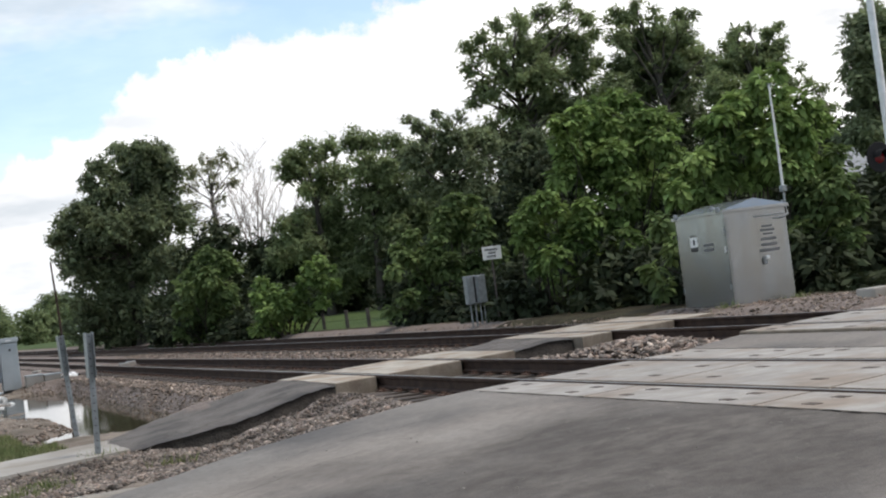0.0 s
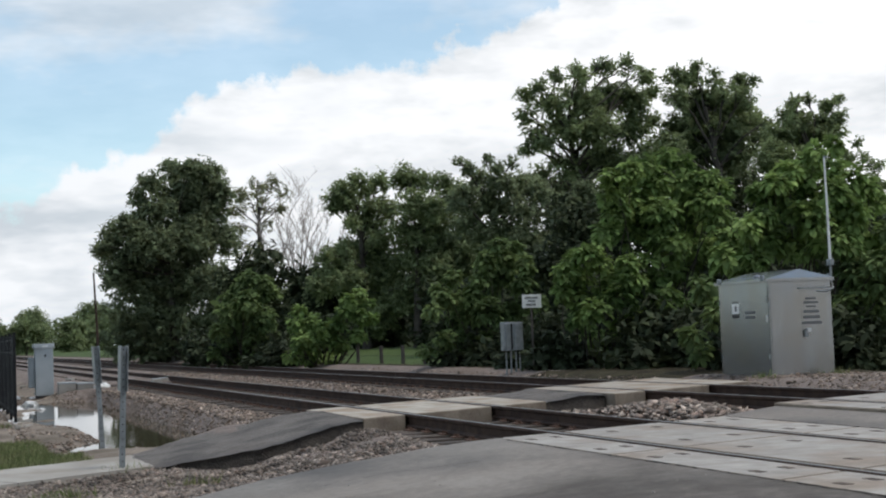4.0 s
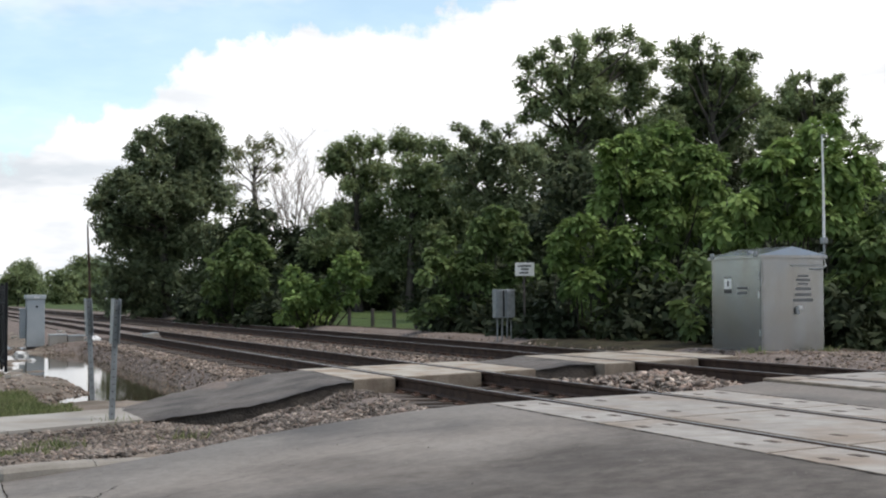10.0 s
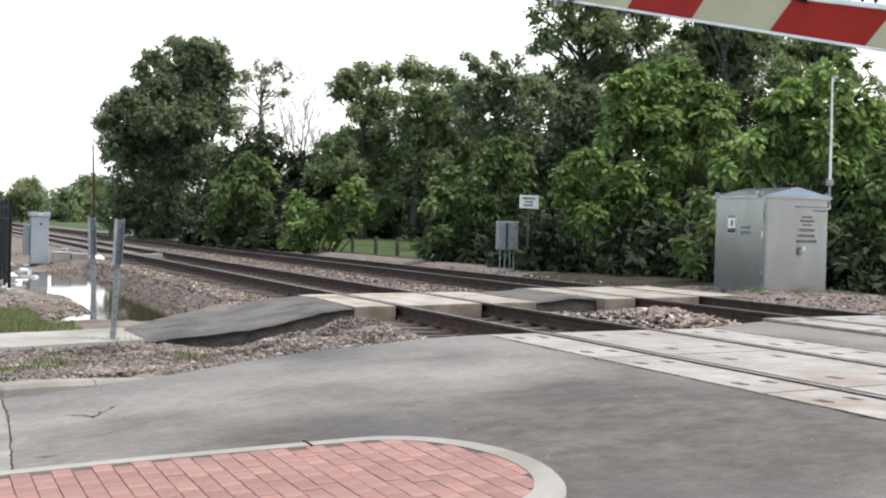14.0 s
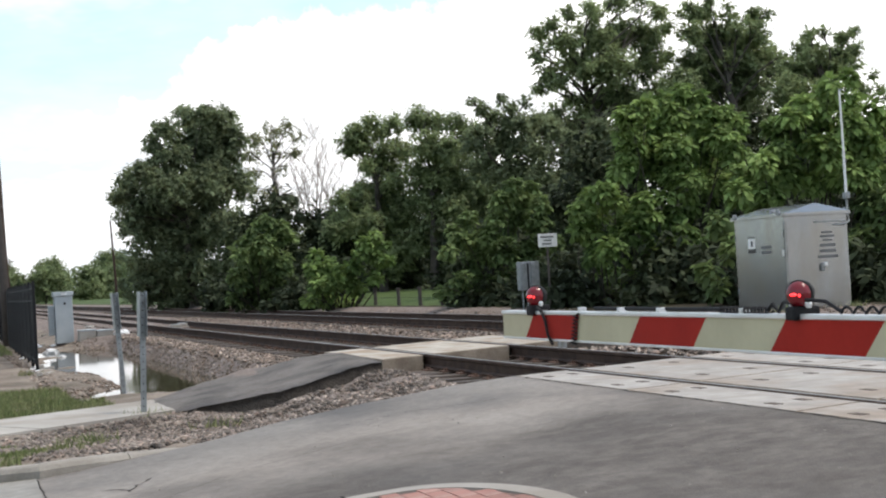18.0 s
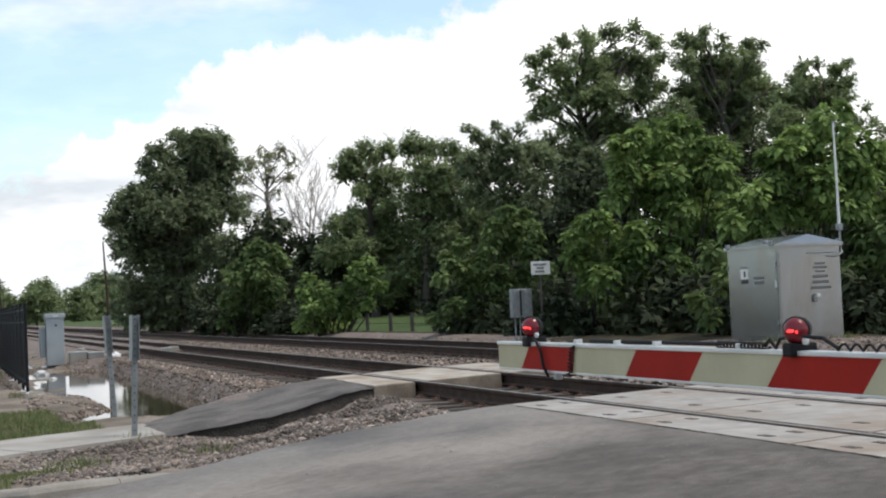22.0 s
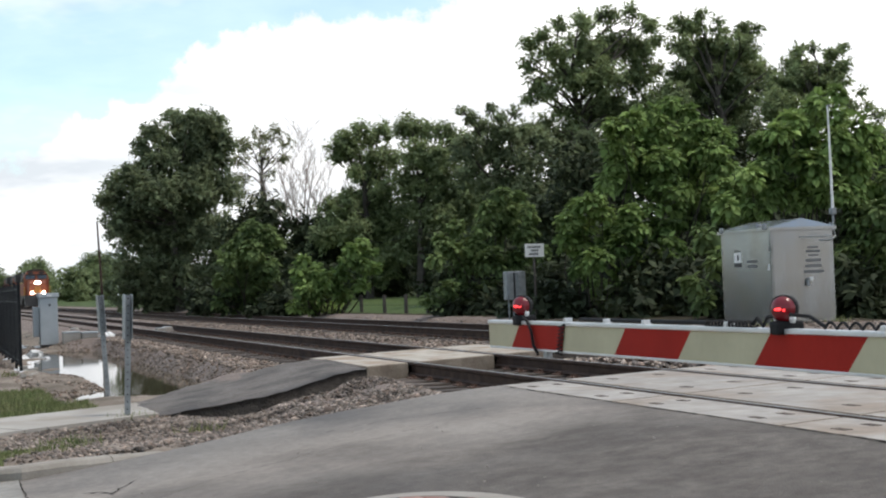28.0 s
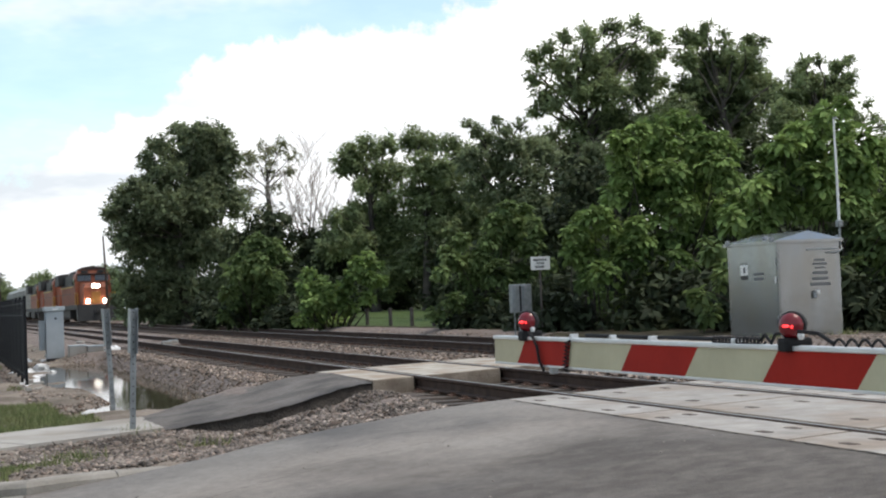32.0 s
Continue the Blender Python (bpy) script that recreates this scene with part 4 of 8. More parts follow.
    front = Matrix.Translation((0, -0.0085, 0))
    bars(c, [(0.86, 1.40, 0.22, 0.035), (0.86, 1.33, 0.30, 0.04), (0.86, 1.26, 0.2, 0.03), (0.86, 1.17, 0.32, 0.05), (0.86, 1.07, 0.34, 0.05), (0.86, 0.97, 0.42, 0.05)], front)
    # stickers of bright tape at the corner
    part("tape_scrap", Shape().box(-0.0115, -0.008, 0.05, 0.09, 1.02, 1.13), M["white_sign"], c, m=None)


make_cabinet()


def make_antenna():
    a = thing("antenna_mast", "slim pale whip antenna on a bracket beside the cabinet", "antenna", pose(9.34, 21.42, 0))
    part("bracket", Shape().tube([(-0.55, -0.10, 1.53), (-0.2, -0.13, 1.52), (-0.03, -0.08, 1.58), (0, 0, 1.72), (0, 0, 2.0)], 0.02, 8), M["galv"], a, "bent steel pipe bracket")
    part("clamp", Shape().soft_box(-0.05, 0.05, -0.05, 0.05, 1.98, 2.10, 0.015), M["galv"], a)
    part("whip", Shape().tube([(0, 0, 2.1), (0, 0, 3.0), (-0.01, 0, 3.95)], [0.026, 0.022, 0.016], 8), M["white_sign"], a, "pale fibreglass whip")
    part("tip_cap", Shape().soft_box(-0.025, 0.045, -0.02, 0.02, 3.93, 3.965, 0.008), M["galv"], a)


make_antenna()


def make_signs():
    # instrument case on pipe legs
    b = thing("case_on_legs", "grey ribbed metal case on four pale pipe legs beside the track", "junction box", pose(7.32, 31.5, 0))
    part("case", Shape().soft_box(-0.25, 0.25, -0.12, 0.12, 0.55, 1.24, 0.02), M["galv"], b)
    for x in (-0.16, 0.07):
        part("rib", Shape().soft_box(x - 0.05, x + 0.05, -0.15, -0.11, 0.55, 1.22, 0.015), M["galv"], b)
    # Black strip on the face, in place of the shade in a slot.
    part("slot", Shape().box(-0.075, -0.03, -0.124, -0.119, 0.58, 1.2), M["black_rubber"], b, "dark strip standing in for a shaded recess")
    for x in (-0.17, -0.05, 0.08, 0.2):
        part("leg", Shape().tube([(x, 0, -0.05), (x + random.Random(x).uniform(-.03, .03), 0, 0.57)], 0.022, 8), M["galv"], b)
    s = thing("track_sign", "small white notice with three lines of print on a dark post", "sign", pose(7.66, 31.0, 0))
    part("post", Shape().tube([(0, 0.03, -0.1), (0, 0.03, 1.9)], 0.028, 8), M["wood_pole"], s, "thin dark post")
    plate = part("plate", Shape().soft_box(-0.25, 0.25, -0.012, 0.0, 1.56, 1.88, 0.004), M["white_sign"], s)
    # print too small to read
    m = Matrix.Translation((0, -0.0125, 0))
    for z, w in ((1.80, 0.38), (1.72, 0.20), (1.635, 0.30)):
        for k in range(int(w / 0.05)):
            x = -w / 2 + 0.025 + k * 0.05
            part("letter_bar", Shape().box(x - 0.017, x + 0.017, -0.003, 0, z - 0.024, z + 0.024), M["black_print"], plate, m=m)


make_signs()


def make_posts():
    def marker(at, h, lean, turn):
        p = thing("marker_post", "galvanised perforated channel post with narrow metal plates", "marker post", pose(*at, lean[0], lean[1], 0), group="marker posts by the footway")
        ch = [(-0.035, -0.02), (0.035, -0.02), (0.035, 0.0), (0.022, 0.0), (0.014, 0.022), (-0.014, 0.022), (-0.022, 0.0), (-0.035, 0.0)]
        n = len(ch)
        vs = [(x, y, -0.3) for x, y in ch] + [(x, y, h) for x, y in ch]
        part("channel", Shape().add(vs, [tuple(range(n - 1, -1, -1)), tuple(range(n, 2 * n))] + [(i, (i + 1) % n, n + (i + 1) % n, n + i) for i in range(n)]), M["galv"], p)
        for k in range(int(h / 0.09)):
            part("punched_hole", Shape().lathe([(0, 0.0012), (0.008, 0.001)], 8, m=Matrix.Translation((0, -0.021, 0.1 + 0.09 * k)) @ Matrix.Rotation(radians(90), 4, "X")), M["black_rubber"], p)
        m = Matrix.Rotation(radians(turn), 4, "Z")
        for s in (-1, 1):
            part("plate", Shape().soft_box(-0.005, 0.005, -0.15, 0.15, h - 0.54, h + 0.01, 0.003, m=Matrix.Translation((s * 0.042, 0.02, 0)) @ m), M["galv"], p, "bare metal sign plate")
        return p

    marker((-3.78, 17.5, -0.45), 1.49, (0, 2.2, 0), -1)
    marker((-3.58, 21.2, -0.52), 1.57, (0, -2.5, 0), -1)
    rod = thing("steel_rod", "tall thin dark steel rod standing by the tracks", "pole", pose(-1.18, 43, -0.2))
    part("shaft", Shape().tube([(0, 0, -0.3), (0, 0, 1.6), (-0.07, 0, 3.45)], [0.045, 0.038, 0.024], 8), M["rail_side"], rod)
    part("foot_plate", Shape().soft_box(-0.1, 0.1, -0.1, 0.1, -0.05, 0.02, 0.01), M["rail_side"], rod)
    # the post on the median, with two plates seen edge-on
    sp = thing("sign_post", "perforated square steel post with white and yellow sign plates", "sign post", pose(-5.99, 6.85, -0.32, 0.0, -0.3, 0))
    h = 1.74
    part("post", Shape().soft_box(-0.024, 0.024, -0.024, 0.024, -0.1, h, 0.005), M["galv"], sp)
    for k in range(66):
        z = 0.03 + k * 0.0254
        part("punched_hole", Shape().lathe([(0, 0.001), (0.0062, 0.001)], 8, m=Matrix.Translation((0, -0.0245, z)) @ Matrix.Rotation(radians(90), 4, "X")), M["black_rubber"], sp)
    m = Matrix.Translation((0.030, 0.0, 0)) @ Matrix.Rotation(radians(4.0), 4, "Z")
    up = part("upper_plate", Shape().soft_box(-0.002, 0.002, -0.03, 0.42, 1.46, 1.725, 0.001, m=m), M["white_sign"], sp, "white sign plate edge")
    lo = part("lower_plate", Shape().soft_box(-0.002, 0.002, -0.03, 0.36, 1.20, 1.445, 0.001, m=m), M["yellow_paint"], sp, "yellow sign plate edge")
    for z in (1.3, 1.6):
        part("bolt", Shape().tube([(-0.03, 0, z), (0.036, 0, z)], 0.006, 6), M["galv"], sp)


make_posts()


def make_grey_cases():
    g = thing("relay_case", "pale grey metal relay case with an overhanging lid, on bare ground", "equipment cabinet", pose(-2.65, 44.2, -0.36))
    part("body", Shape().soft_box(-0.26, 0.26, -0.25, 0.35, 0.0, 1.42, 0.015), M["grey_paint"], g)
    part("lid", Shape().soft_box(-0.30, 0.30, -0.29, 0.39, 1.42, 1.56, 0.02), M["grey_paint"], g, "overhanging lid")
    part("plinth", Shape().soft_box(-0.24, 0.24, -0.2, 0.3, -0.12, 0.0, 0.01), M["loco_black"], g, "dark plinth")
    part("lock", Shape().lathe([(0, 0.02), (0.03, 0.018), (0.035, 0.0)], 10, m=Matrix.Translation((0.03, -0.25, 1.2)) @ Matrix.Rotation(radians(90), 4, "X")), M["black_rubber"], g)
    part("label", Shape().box(-0.06, 0.1, -0.294, -0.289, 1.46, 1.5), M["white_sign"], g)
    part("side_box", Shape().soft_box(-0.44, -0.27, 0.0, 0.35, 0.25, 1.15, 0.015), M["grey_paint"], g, "narrow side compartment")
    for k, (x, w) in enumerate(((-2.05, 0.52), (-1.53, 0.5))):
        b = thing("concrete_block", "low grey concrete block on the ground by the relay case", "concrete block", pose(x, 43.6, -0.42), group="blocks by the relay case")
        part("block", Shape().soft_box(-w / 2 + 0.01, w / 2 - 0.01, -0.25, 0.25, -0.05, 0.42 - 0.03 * k, 0.02), M["concrete"], b)
        part("cover", Shape().soft_box(-w / 2, w / 2, -0.26, 0.26, 0.40 - 0.03 * k, 0.44 - 0.03 * k, 0.01), M["grey_paint"], b)
    rnd = random.Random(8)
    for x, y, s in ((-3.3, 40.5, 0.22), (-3.45, 44.5, 0.16), (-1.15, 43.3, 0.15), (-0.95, 43.5, 0.2), (-3.25, 37.5, 0.12)):
        d = thing("litter_bag", "crumpled white plastic bag lying on the gravel", "litter", pose(x, y, float(verge_z(x, y)) + 0.02, rnd.uniform(-20, 20), rnd.uniform(-20, 20), rnd.uniform(0, 360)), group="litter on the gravel")
        bm = bmesh.new()
        bmesh.ops.create_icosphere(bm, subdivisions=2, radius=s)
        for v in bm.verts:
            k = 1 + 0.45 * noise.noise(v.co * 9 + Vector((x, y, 0)))
            v.co = Vector((v.co.x * k, v.co.y * k, v.co.z * 0.6 * k))
        bm.verts.index_update()
        part("bag", Shape().add([v.co[:] for v in bm.verts], [[v.index for v in f.verts] for f in bm.faces]), M["white_sign"], d)
        bm.free()
    # white switch-heater boxes beside the near track
    for x, y in ((-0.35, 45.2), (0.05, 46.4)):
        d = thing("track_box", "small pale metal box fixed beside the rail", "junction box", pose(x + 1.2, y, -0.09, 0, 0, 8), group="boxes beside the rail")
        part("box", Shape().soft_box(-0.16, 0.16, -0.10, 0.10, -0.1, 0.04, 0.02), M["concrete"], d)
        part("lid", Shape().soft_box(-0.13, 0.13, -0.08, 0.08, 0.04, 0.06, 0.008), M["grey_paint"], d)


make_grey_cases()


# ---------------------------------------------------------------- gate
ARM_X, PIVOT_Y, PIVOT_Z = -3.94, -0.66, 0.83


def gate_lamp(arm, y, size, label):
    """A round red lamp with a hood on a black bracket, facing the road; y along the arm."""
    z = 0.055
    br = part("lamp_bracket", Shape().soft_box(-0.035, 0.045, y - 0.036 * size, y + 0.036 * size, z - 0.016, z + 0.032 * size, 0.008), M["black_rubber"], arm, "black lamp bracket")
    c = z + 0.030 * size + 0.052 * size
    # the lamp is turned to face oncoming traffic
    turn = Matrix.Translation((0.0, y, c)) @ Matrix.Rotation(radians(38), 4, "Z")
    m = turn @ Matrix.Rotation(radians(-90), 4, "Y")
    r = 0.057 * size
    lamp = part("lamp", Shape().lathe([(0.0, -0.045 * size), (r * 0.75, -0.042 * size), (r, -0.02 * size), (r, 0.016 * size), (r * 0.95, 0.02 * size)], 24, m=m), M["black_rubber"], arm, "black round lamp body", smooth=True)
    part("lens", Shape().lathe([(r * 0.96, 0.018 * size), (r * 0.82, 0.036 * size), (r * 0.5, 0.050 * size), (0.0, 0.056 * size)], 24, m=m), M["lens_red"], lamp, "domed red lens", smooth=True)
    for dy, dz, w in ((-0.016, -0.004, 0.008), (0.010, 0.0, 0.022)):
        part("lit_filament", Shape().lathe([(0.0, 0.004), (0.7, 0.003), (1.0, 0.0)], 14, m=turn @ Matrix.Translation((-0.056 * size, dy * size, dz * size)) @ Matrix.Rotation(radians(-90), 4, "Y") @ Matrix.Diagonal((0.006 * size, w * size * 0.7, 1, 1))), M["lens_glow"], lamp, "glowing red bulb")
    hood = Shape()
    n = 15
    for k in range(n):
        a = math.pi * k / (n - 1)
        for xx, rr in ((0.02, 1.02), (-0.014, 1.03), (-0.014, 1.06), (0.02, 1.05)):
            hood.v.append(tuple(turn @ Vector((xx * size, math.cos(a) * r * rr, math.sin(a) * r * rr))))
    for k in range(n - 1):
        for j in range(4):
            hood.f.append((k * 4 + j, k * 4 + (j + 1) % 4, k * 4 + 4 + (j + 1) % 4, k * 4 + 4 + j))
            hood.s.append(0)
    part("hood", hood, M["black_rubber"], lamp, "short black visor")
    for s in (-1, 1):
        part("cable_gland", Shape().lathe([(0, 0.009), (0.007, 0.008), (0.009, 0.0), (0.007, -0.009), (0, -0.010)], 10, m=Matrix.Translation((0.0, y + s * 0.058 * size, z + 0.04 * size))), M["alu"], lamp)
    return lamp


def coil(arm, y0, y1, turns, r, z, name="coiled_cable"):
    pts = [(0.0 + r * math.cos(2 * math.pi * turns * t), y0 + (y1 - y0) * t, z + r + r * math.sin(2 * math.pi * turns * t)) for t in (k / (turns * 7) for k in range(int(turns * 7) + 1))]
    part(name, Shape().tube(pts, 0.0038, 5), M["black_rubber"], arm, "coiled black cable")


def make_gate():
    """The arm lies along +y from its pivot; its parts are in the arm's space."""
    arm = thing("crossing_gate", "red and pale striped crossing gate arm with red lamps on top", "crossing gate")
    L_, h, tk = 5.74, 0.051, 0.012
    # stripes of 0.406 m, slanting, set in a rail at the top and bottom
    tip = L_
    # the tip section is spliced on at 0.684, where the sheeting starts anew
    sl = 0.043
    cuts = [(tip, 0.0), (tip - 0.262, sl), (tip - 0.684, 0.012), (tip - 1.107, sl)]
    while cuts[-1][0] > 0.6:
        cuts.append((cuts[-1][0] - 0.406, sl))

    def stripe(a, b, matl, label):
        (ya, sa), (yb, sb) = a, b
        o = [(ya - sa, h - 0.006), (ya + sa, -h + 0.006), (yb + sb, -h + 0.006), (yb - sb, h - 0.006)]
        # a slanted block, thin across x; the top leans towards the pivot
        vs = [(-tk, y, z) for y, z in o] + [(tk, y, z) for y, z in o]
        part("stripe", Shape().add(vs, [(0, 1, 2, 3), (7, 6, 5, 4), (0, 4, 5, 1), (1, 5, 6, 2), (2, 6, 7, 3), (3, 7, 4, 0)]), matl, arm, label)

    for k in range(len(cuts) - 1):
        stripe(cuts[k], cuts[k + 1], M["gate_white"] if k % 2 == 0 else M["gate_red"], "pale reflective sheeting" if k % 2 == 0 else "deep red reflective sheeting")
    part("edge_rail", Shape().soft_box(-0.018, 0.018, 0.3, L_, h - 0.009, h + 0.004, 0.003), M["alu"], arm, "pale aluminium edge rail")
    part("edge_rail", Shape().soft_box(-0.014, 0.014, 0.3, L_, -h - 0.001, -h + 0.007, 0.002), M["alu"], arm, "thin pale aluminium edge rail")
    part("root_tube", Shape().soft_box(-0.03, 0.03, -0.3, 0.62, -0.055, 0.055, 0.008), M["galv"], arm, "galvanised arm root")
    gate_lamp(arm, L_ - 0.31, 0.66, "tip")
    gate_lamp(arm, L_ - 2.01, 0.61, "middle")
    gate_lamp(arm, L_ - 3.7, 0.72, "root")
    # conduit and coils along the top
    for a, b in ((L_ - 0.80, L_ - 0.98), (L_ - 1.03, L_ - 1.24), (L_ - 1.30, L_ - 1.62)):
        part("cable_sleeve", Shape().tube([(0.0, a, h + 0.014), (0.0, b, h + 0.014)], 0.006, 8), M["black_rubber"], arm, "black cable sleeve")
    coil(arm, L_ - 1.62, L_ - 1.87, 14, 0.009, h + 0.002)
    part("cable", Shape().tube([(0, L_ - 1.86, h + 0.014), (-0.005, L_ - 1.89, h + 0.03), (0.0, L_ - 1.91, h + 0.008), (-0.005, L_ - 1.94, h + 0.033), (-0.01, L_ - 1.98, h + 0.035)], 0.005, 6), M["black_rubber"], arm)
    part("cable", Shape().tube([(-0.01, L_ - 2.05, h + 0.04), (0, L_ - 2.12, h + 0.036), (0, L_ - 2.18, h + 0.012)], 0.005, 6), M["black_rubber"], arm)
    pts = [(0, L_ - 2.18 - 0.30 * t, h + 0.006 + 0.017 * abs(math.sin(6 * math.pi * t))) for t in (k / 30 for k in range(31))]
    part("cable", Shape().tube(pts, 0.0034, 6), M["black_rubber"], arm)
    coil(arm, L_ - 2.5, L_ - 3.5, 44, 0.0065, h + 0.002)
    for d in (0.70, 1.0, 1.265, 1.74, 2.42):
        part("cable_clip", Shape().soft_box(-0.014, 0.014, L_ - d - 0.008, L_ - d + 0.008, h - 0.01, h + 0.018, 0.003), M["alu"], arm)
    # tip lamp cable: down the face and round the splice
    part("cable", Shape().tube([(-0.02, L_ - 0.36, h + 0.02), (-0.024, L_ - 0.40, h + 0.005), (-0.022, L_ - 0.43, 0.02), (-0.024, L_ - 0.45, -0.03), (-0.02, L_ - 0.48, -h - 0.012)], 0.006, 6), M["black_rubber"], arm, "black lamp cable")
    zig = []
    for k in range(17):
        t = k / 16
        zig.append((-0.02 - 0.004 * (k % 2), L_ - 0.66 - 0.035 * t + (0.016 if k % 2 else -0.016), -h - 0.005 + 2 * h * t))
    part("splice_lacing", Shape().tube(zig, 0.005, 6), M["black_rubber"], arm, "black spiral wrap")
    part("splice_bracket", Shape().soft_box(-0.012, 0.012, L_ - 0.535, L_ - 0.505, -h - 0.024, -h - 0.002, 0.004), M["galv"], arm)
    # the mechanism that carries it
    mast = thing("gate_mast", "galvanised gate mast with its mechanism and a concrete footing", "crossing signal", pose(ARM_X + 0.32, PIVOT_Y, float(road_z(ARM_X)) - 0.02))
    part("footing", Shape().soft_box(-0.35, 0.35, -0.35, 0.35, -0.2, 0.12, 0.03), M["concrete"], mast, "concrete footing")
    part("post", Shape().tube([(0, 0, 0.1), (0, 0, 3.6)], 0.06, 14), M["galv"], mast)
    part("mechanism", Shape().soft_box(-0.22, 0.14, -0.2, 0.2, 0.82, 1.38, 0.03), M["alu"], mast, "gate mechanism housing")
    part("shaft", Shape().tube([(-0.36, 0, PIVOT_Z - float(road_z(ARM_X)) + 0.02), (-0.2, 0, PIVOT_Z - float(road_z(ARM_X)) + 0.02)], 0.04, 12), M["galv"], mast)
    return arm


gate = make_gate()


def make_far_signal():
    """The crossing signal on the far side of the tracks, at the road."""
    s = thing("crossing_signal", "black-faced flashing signal on a pale mast across the tracks", "crossing signal", pose(9.14, 18.35, 0.0))
    part("post", Shape().tube([(0.15, 0, -0.1), (0.15, 0, 5.4)], 0.06, 14), M["alu"], s, "pale aluminium mast")
    for x in (-0.18, 0.55):
        m = Matrix.Translation((x, -0.1, 2.22)) @ Matrix.Rotation(radians(90), 4, "X")
        d = part("backing_disc", Shape().lathe([(0, 0.0), (0.24, 0.0), (0.25, 0.012), (0.24, 0.02), (0, 0.02)], 24, m=m), M["black_rubber"], s, "round black backing")
        part("lens", Shape().lathe([(0.10, 0.022), (0.08, 0.04), (0, 0.05)], 20, m=m), M["lens_red"], d, "dark red lens", smooth=True)
        part("visor", Shape().extrude([(-0.004, 0), (0.004, 0), (0.004, 0.2), (-0.004, 0.2)], [(math.cos(a) * 0.115, math.sin(a) * 0.115, 0) for a in (math.pi * k / 12 for k in range(13))], m=m), M["black_rubber"], d)
    part("cross_arm", Shape().tube([(-0.25, 0, 2.22), (0.62, 0, 2.22)], 0.035, 10), M["black_rubber"], s)
    part("bell", Shape().lathe([(0, 0.1), (0.11, 0.07), (0.13, 0.0), (0, 0.0)], 16, m=Matrix.Translation((0.15, 0, 5.4))), M["alu"], s)
    part("footing", Shape().soft_box(-0.2, 0.5, -0.35, 0.35, -0.25, 0.10, 0.03), M["concrete"], s)
    b = thing("concrete_block", "low grey concrete block beside the road across the tracks", "concrete block", pose(8.1, 17.75, 0.0))
    part("block", Shape().soft_box(-0.15, 0.35, -0.22, 0.22, -0.1, 0.20, 0.025), M["concrete"], b)


make_far_signal()


# ---------------------------------------------------------------- left side: fence, pole, car park
def make_fence():
    f = thing("picket_fence", "black steel picket fence along the railway ground", "fence")
    x, y0, y1, z0 = -4.2, 31.7, 58.0, -0.46
    picket = Shape().soft_box(-0.014, 0.014, -0.014, 0.014, 0.06, 1.83, 0.003).mesh("picket", M["black_fence"])
    post = Shape().soft_box(-0.032, 0.032, -0.032, 0.032, -0.1, 1.88, 0.006).mesh("post", M["black_fence"])
    y = y0
    k = 0
    while y < y1:
        me = post if k % 20 == 0 else picket
        ob = new("post" if k % 20 == 0 else "picket", me)
        ob.parent = f
        ob.location = (x + 0.004 * (y - y0), y, z0)
        k += 1
        y += 0.09
    for z in (0.16, 1.45, 1.72):
        part("rail", Shape().tube([(x, y0, z0 + z), (x + 0.004 * (y1 - y0), y1, z0 + z)], 0.02, 6), M["black_fence"], f)


make_fence()


def make_utility_pole():
    p = thing("utility_pole", "tall dark wooden utility pole leaning slightly by the fence", "utility pole", pose(-4.14, 48.0, -0.45, 0, -1.0, 0))
    part("shaft", Shape().tube([(0, 0, -0.5), (0, 0, 3), (0.0, 0, 6), (0, 0, 8.95)], [0.17, 0.155, 0.135, 0.11], 14), M["wood_pole"], p, smooth=True)
    part("cap", Shape().lathe([(0, 0.05), (0.09, 0.03), (0.115, 0.0)], 14, m=Matrix.Translation((0, 0, 8.95))), M["galv"], p)
    for z in (8.6, 8.1):
        part("insulator", Shape().lathe([(0, 0.12), (0.04, 0.1), (0.06, 0.05), (0.035, 0.0)], 12, m=Matrix.Translation((-0.16, 0, z))), M["insulator"], p)
    part("bolt_arm", Shape().tube([(0.1, 0, 8.6), (-0.18, 0, 8.6)], 0.02, 6), M["galv"], p)
    c = thing("overhead_cable", "thin sagging overhead cable running from the utility pole", "cable")
    a, b = Vector((-4.45, 48.0, 8.2)), Vector((-10.5, 36.0, 5.2))
    part("wire", Shape().tube([a.lerp(b, t) - Vector((0, 0, 0.5 * 4 * t * (1 - t))) for t in (k / 14 for k in range(15))], 0.014, 5), M["black_rubber"], c)
    g = thing("guy_wire", "dark rusty guy wire beside the utility pole", "cable")
    part("wire", Shape().tube([(-4.45, 47.6, 7.9), (-4.18, 47.4, 4.5), (-4.02, 47.2, 1.0), (-3.96, 47.1, -0.45)], 0.02, 5), M["rail_side"], g)
    for x, y, h in ((-3.85, 90, 5.6), (2.2, 260, 9.5), (6.5, 300, 10), (-3.7, 110, 4.4)):
        q = thing("utility_pole", "distant wooden utility pole beyond the fence", "utility pole", pose(x, y, -0.46), group="far utility poles")
        part("shaft", Shape().tube([(0, 0, -0.3), (0, 0, h)], [0.15, 0.1] if y > 150 else [0.075, 0.06], 8), M["wood_pole"], q)
        if y > 150:
            part("cross_arm", Shape().soft_box(-1.1, 1.1, -0.06, 0.06, h - 0.7, h - 0.55, 0.01), M["wood_pole"], q)


make_utility_pole()


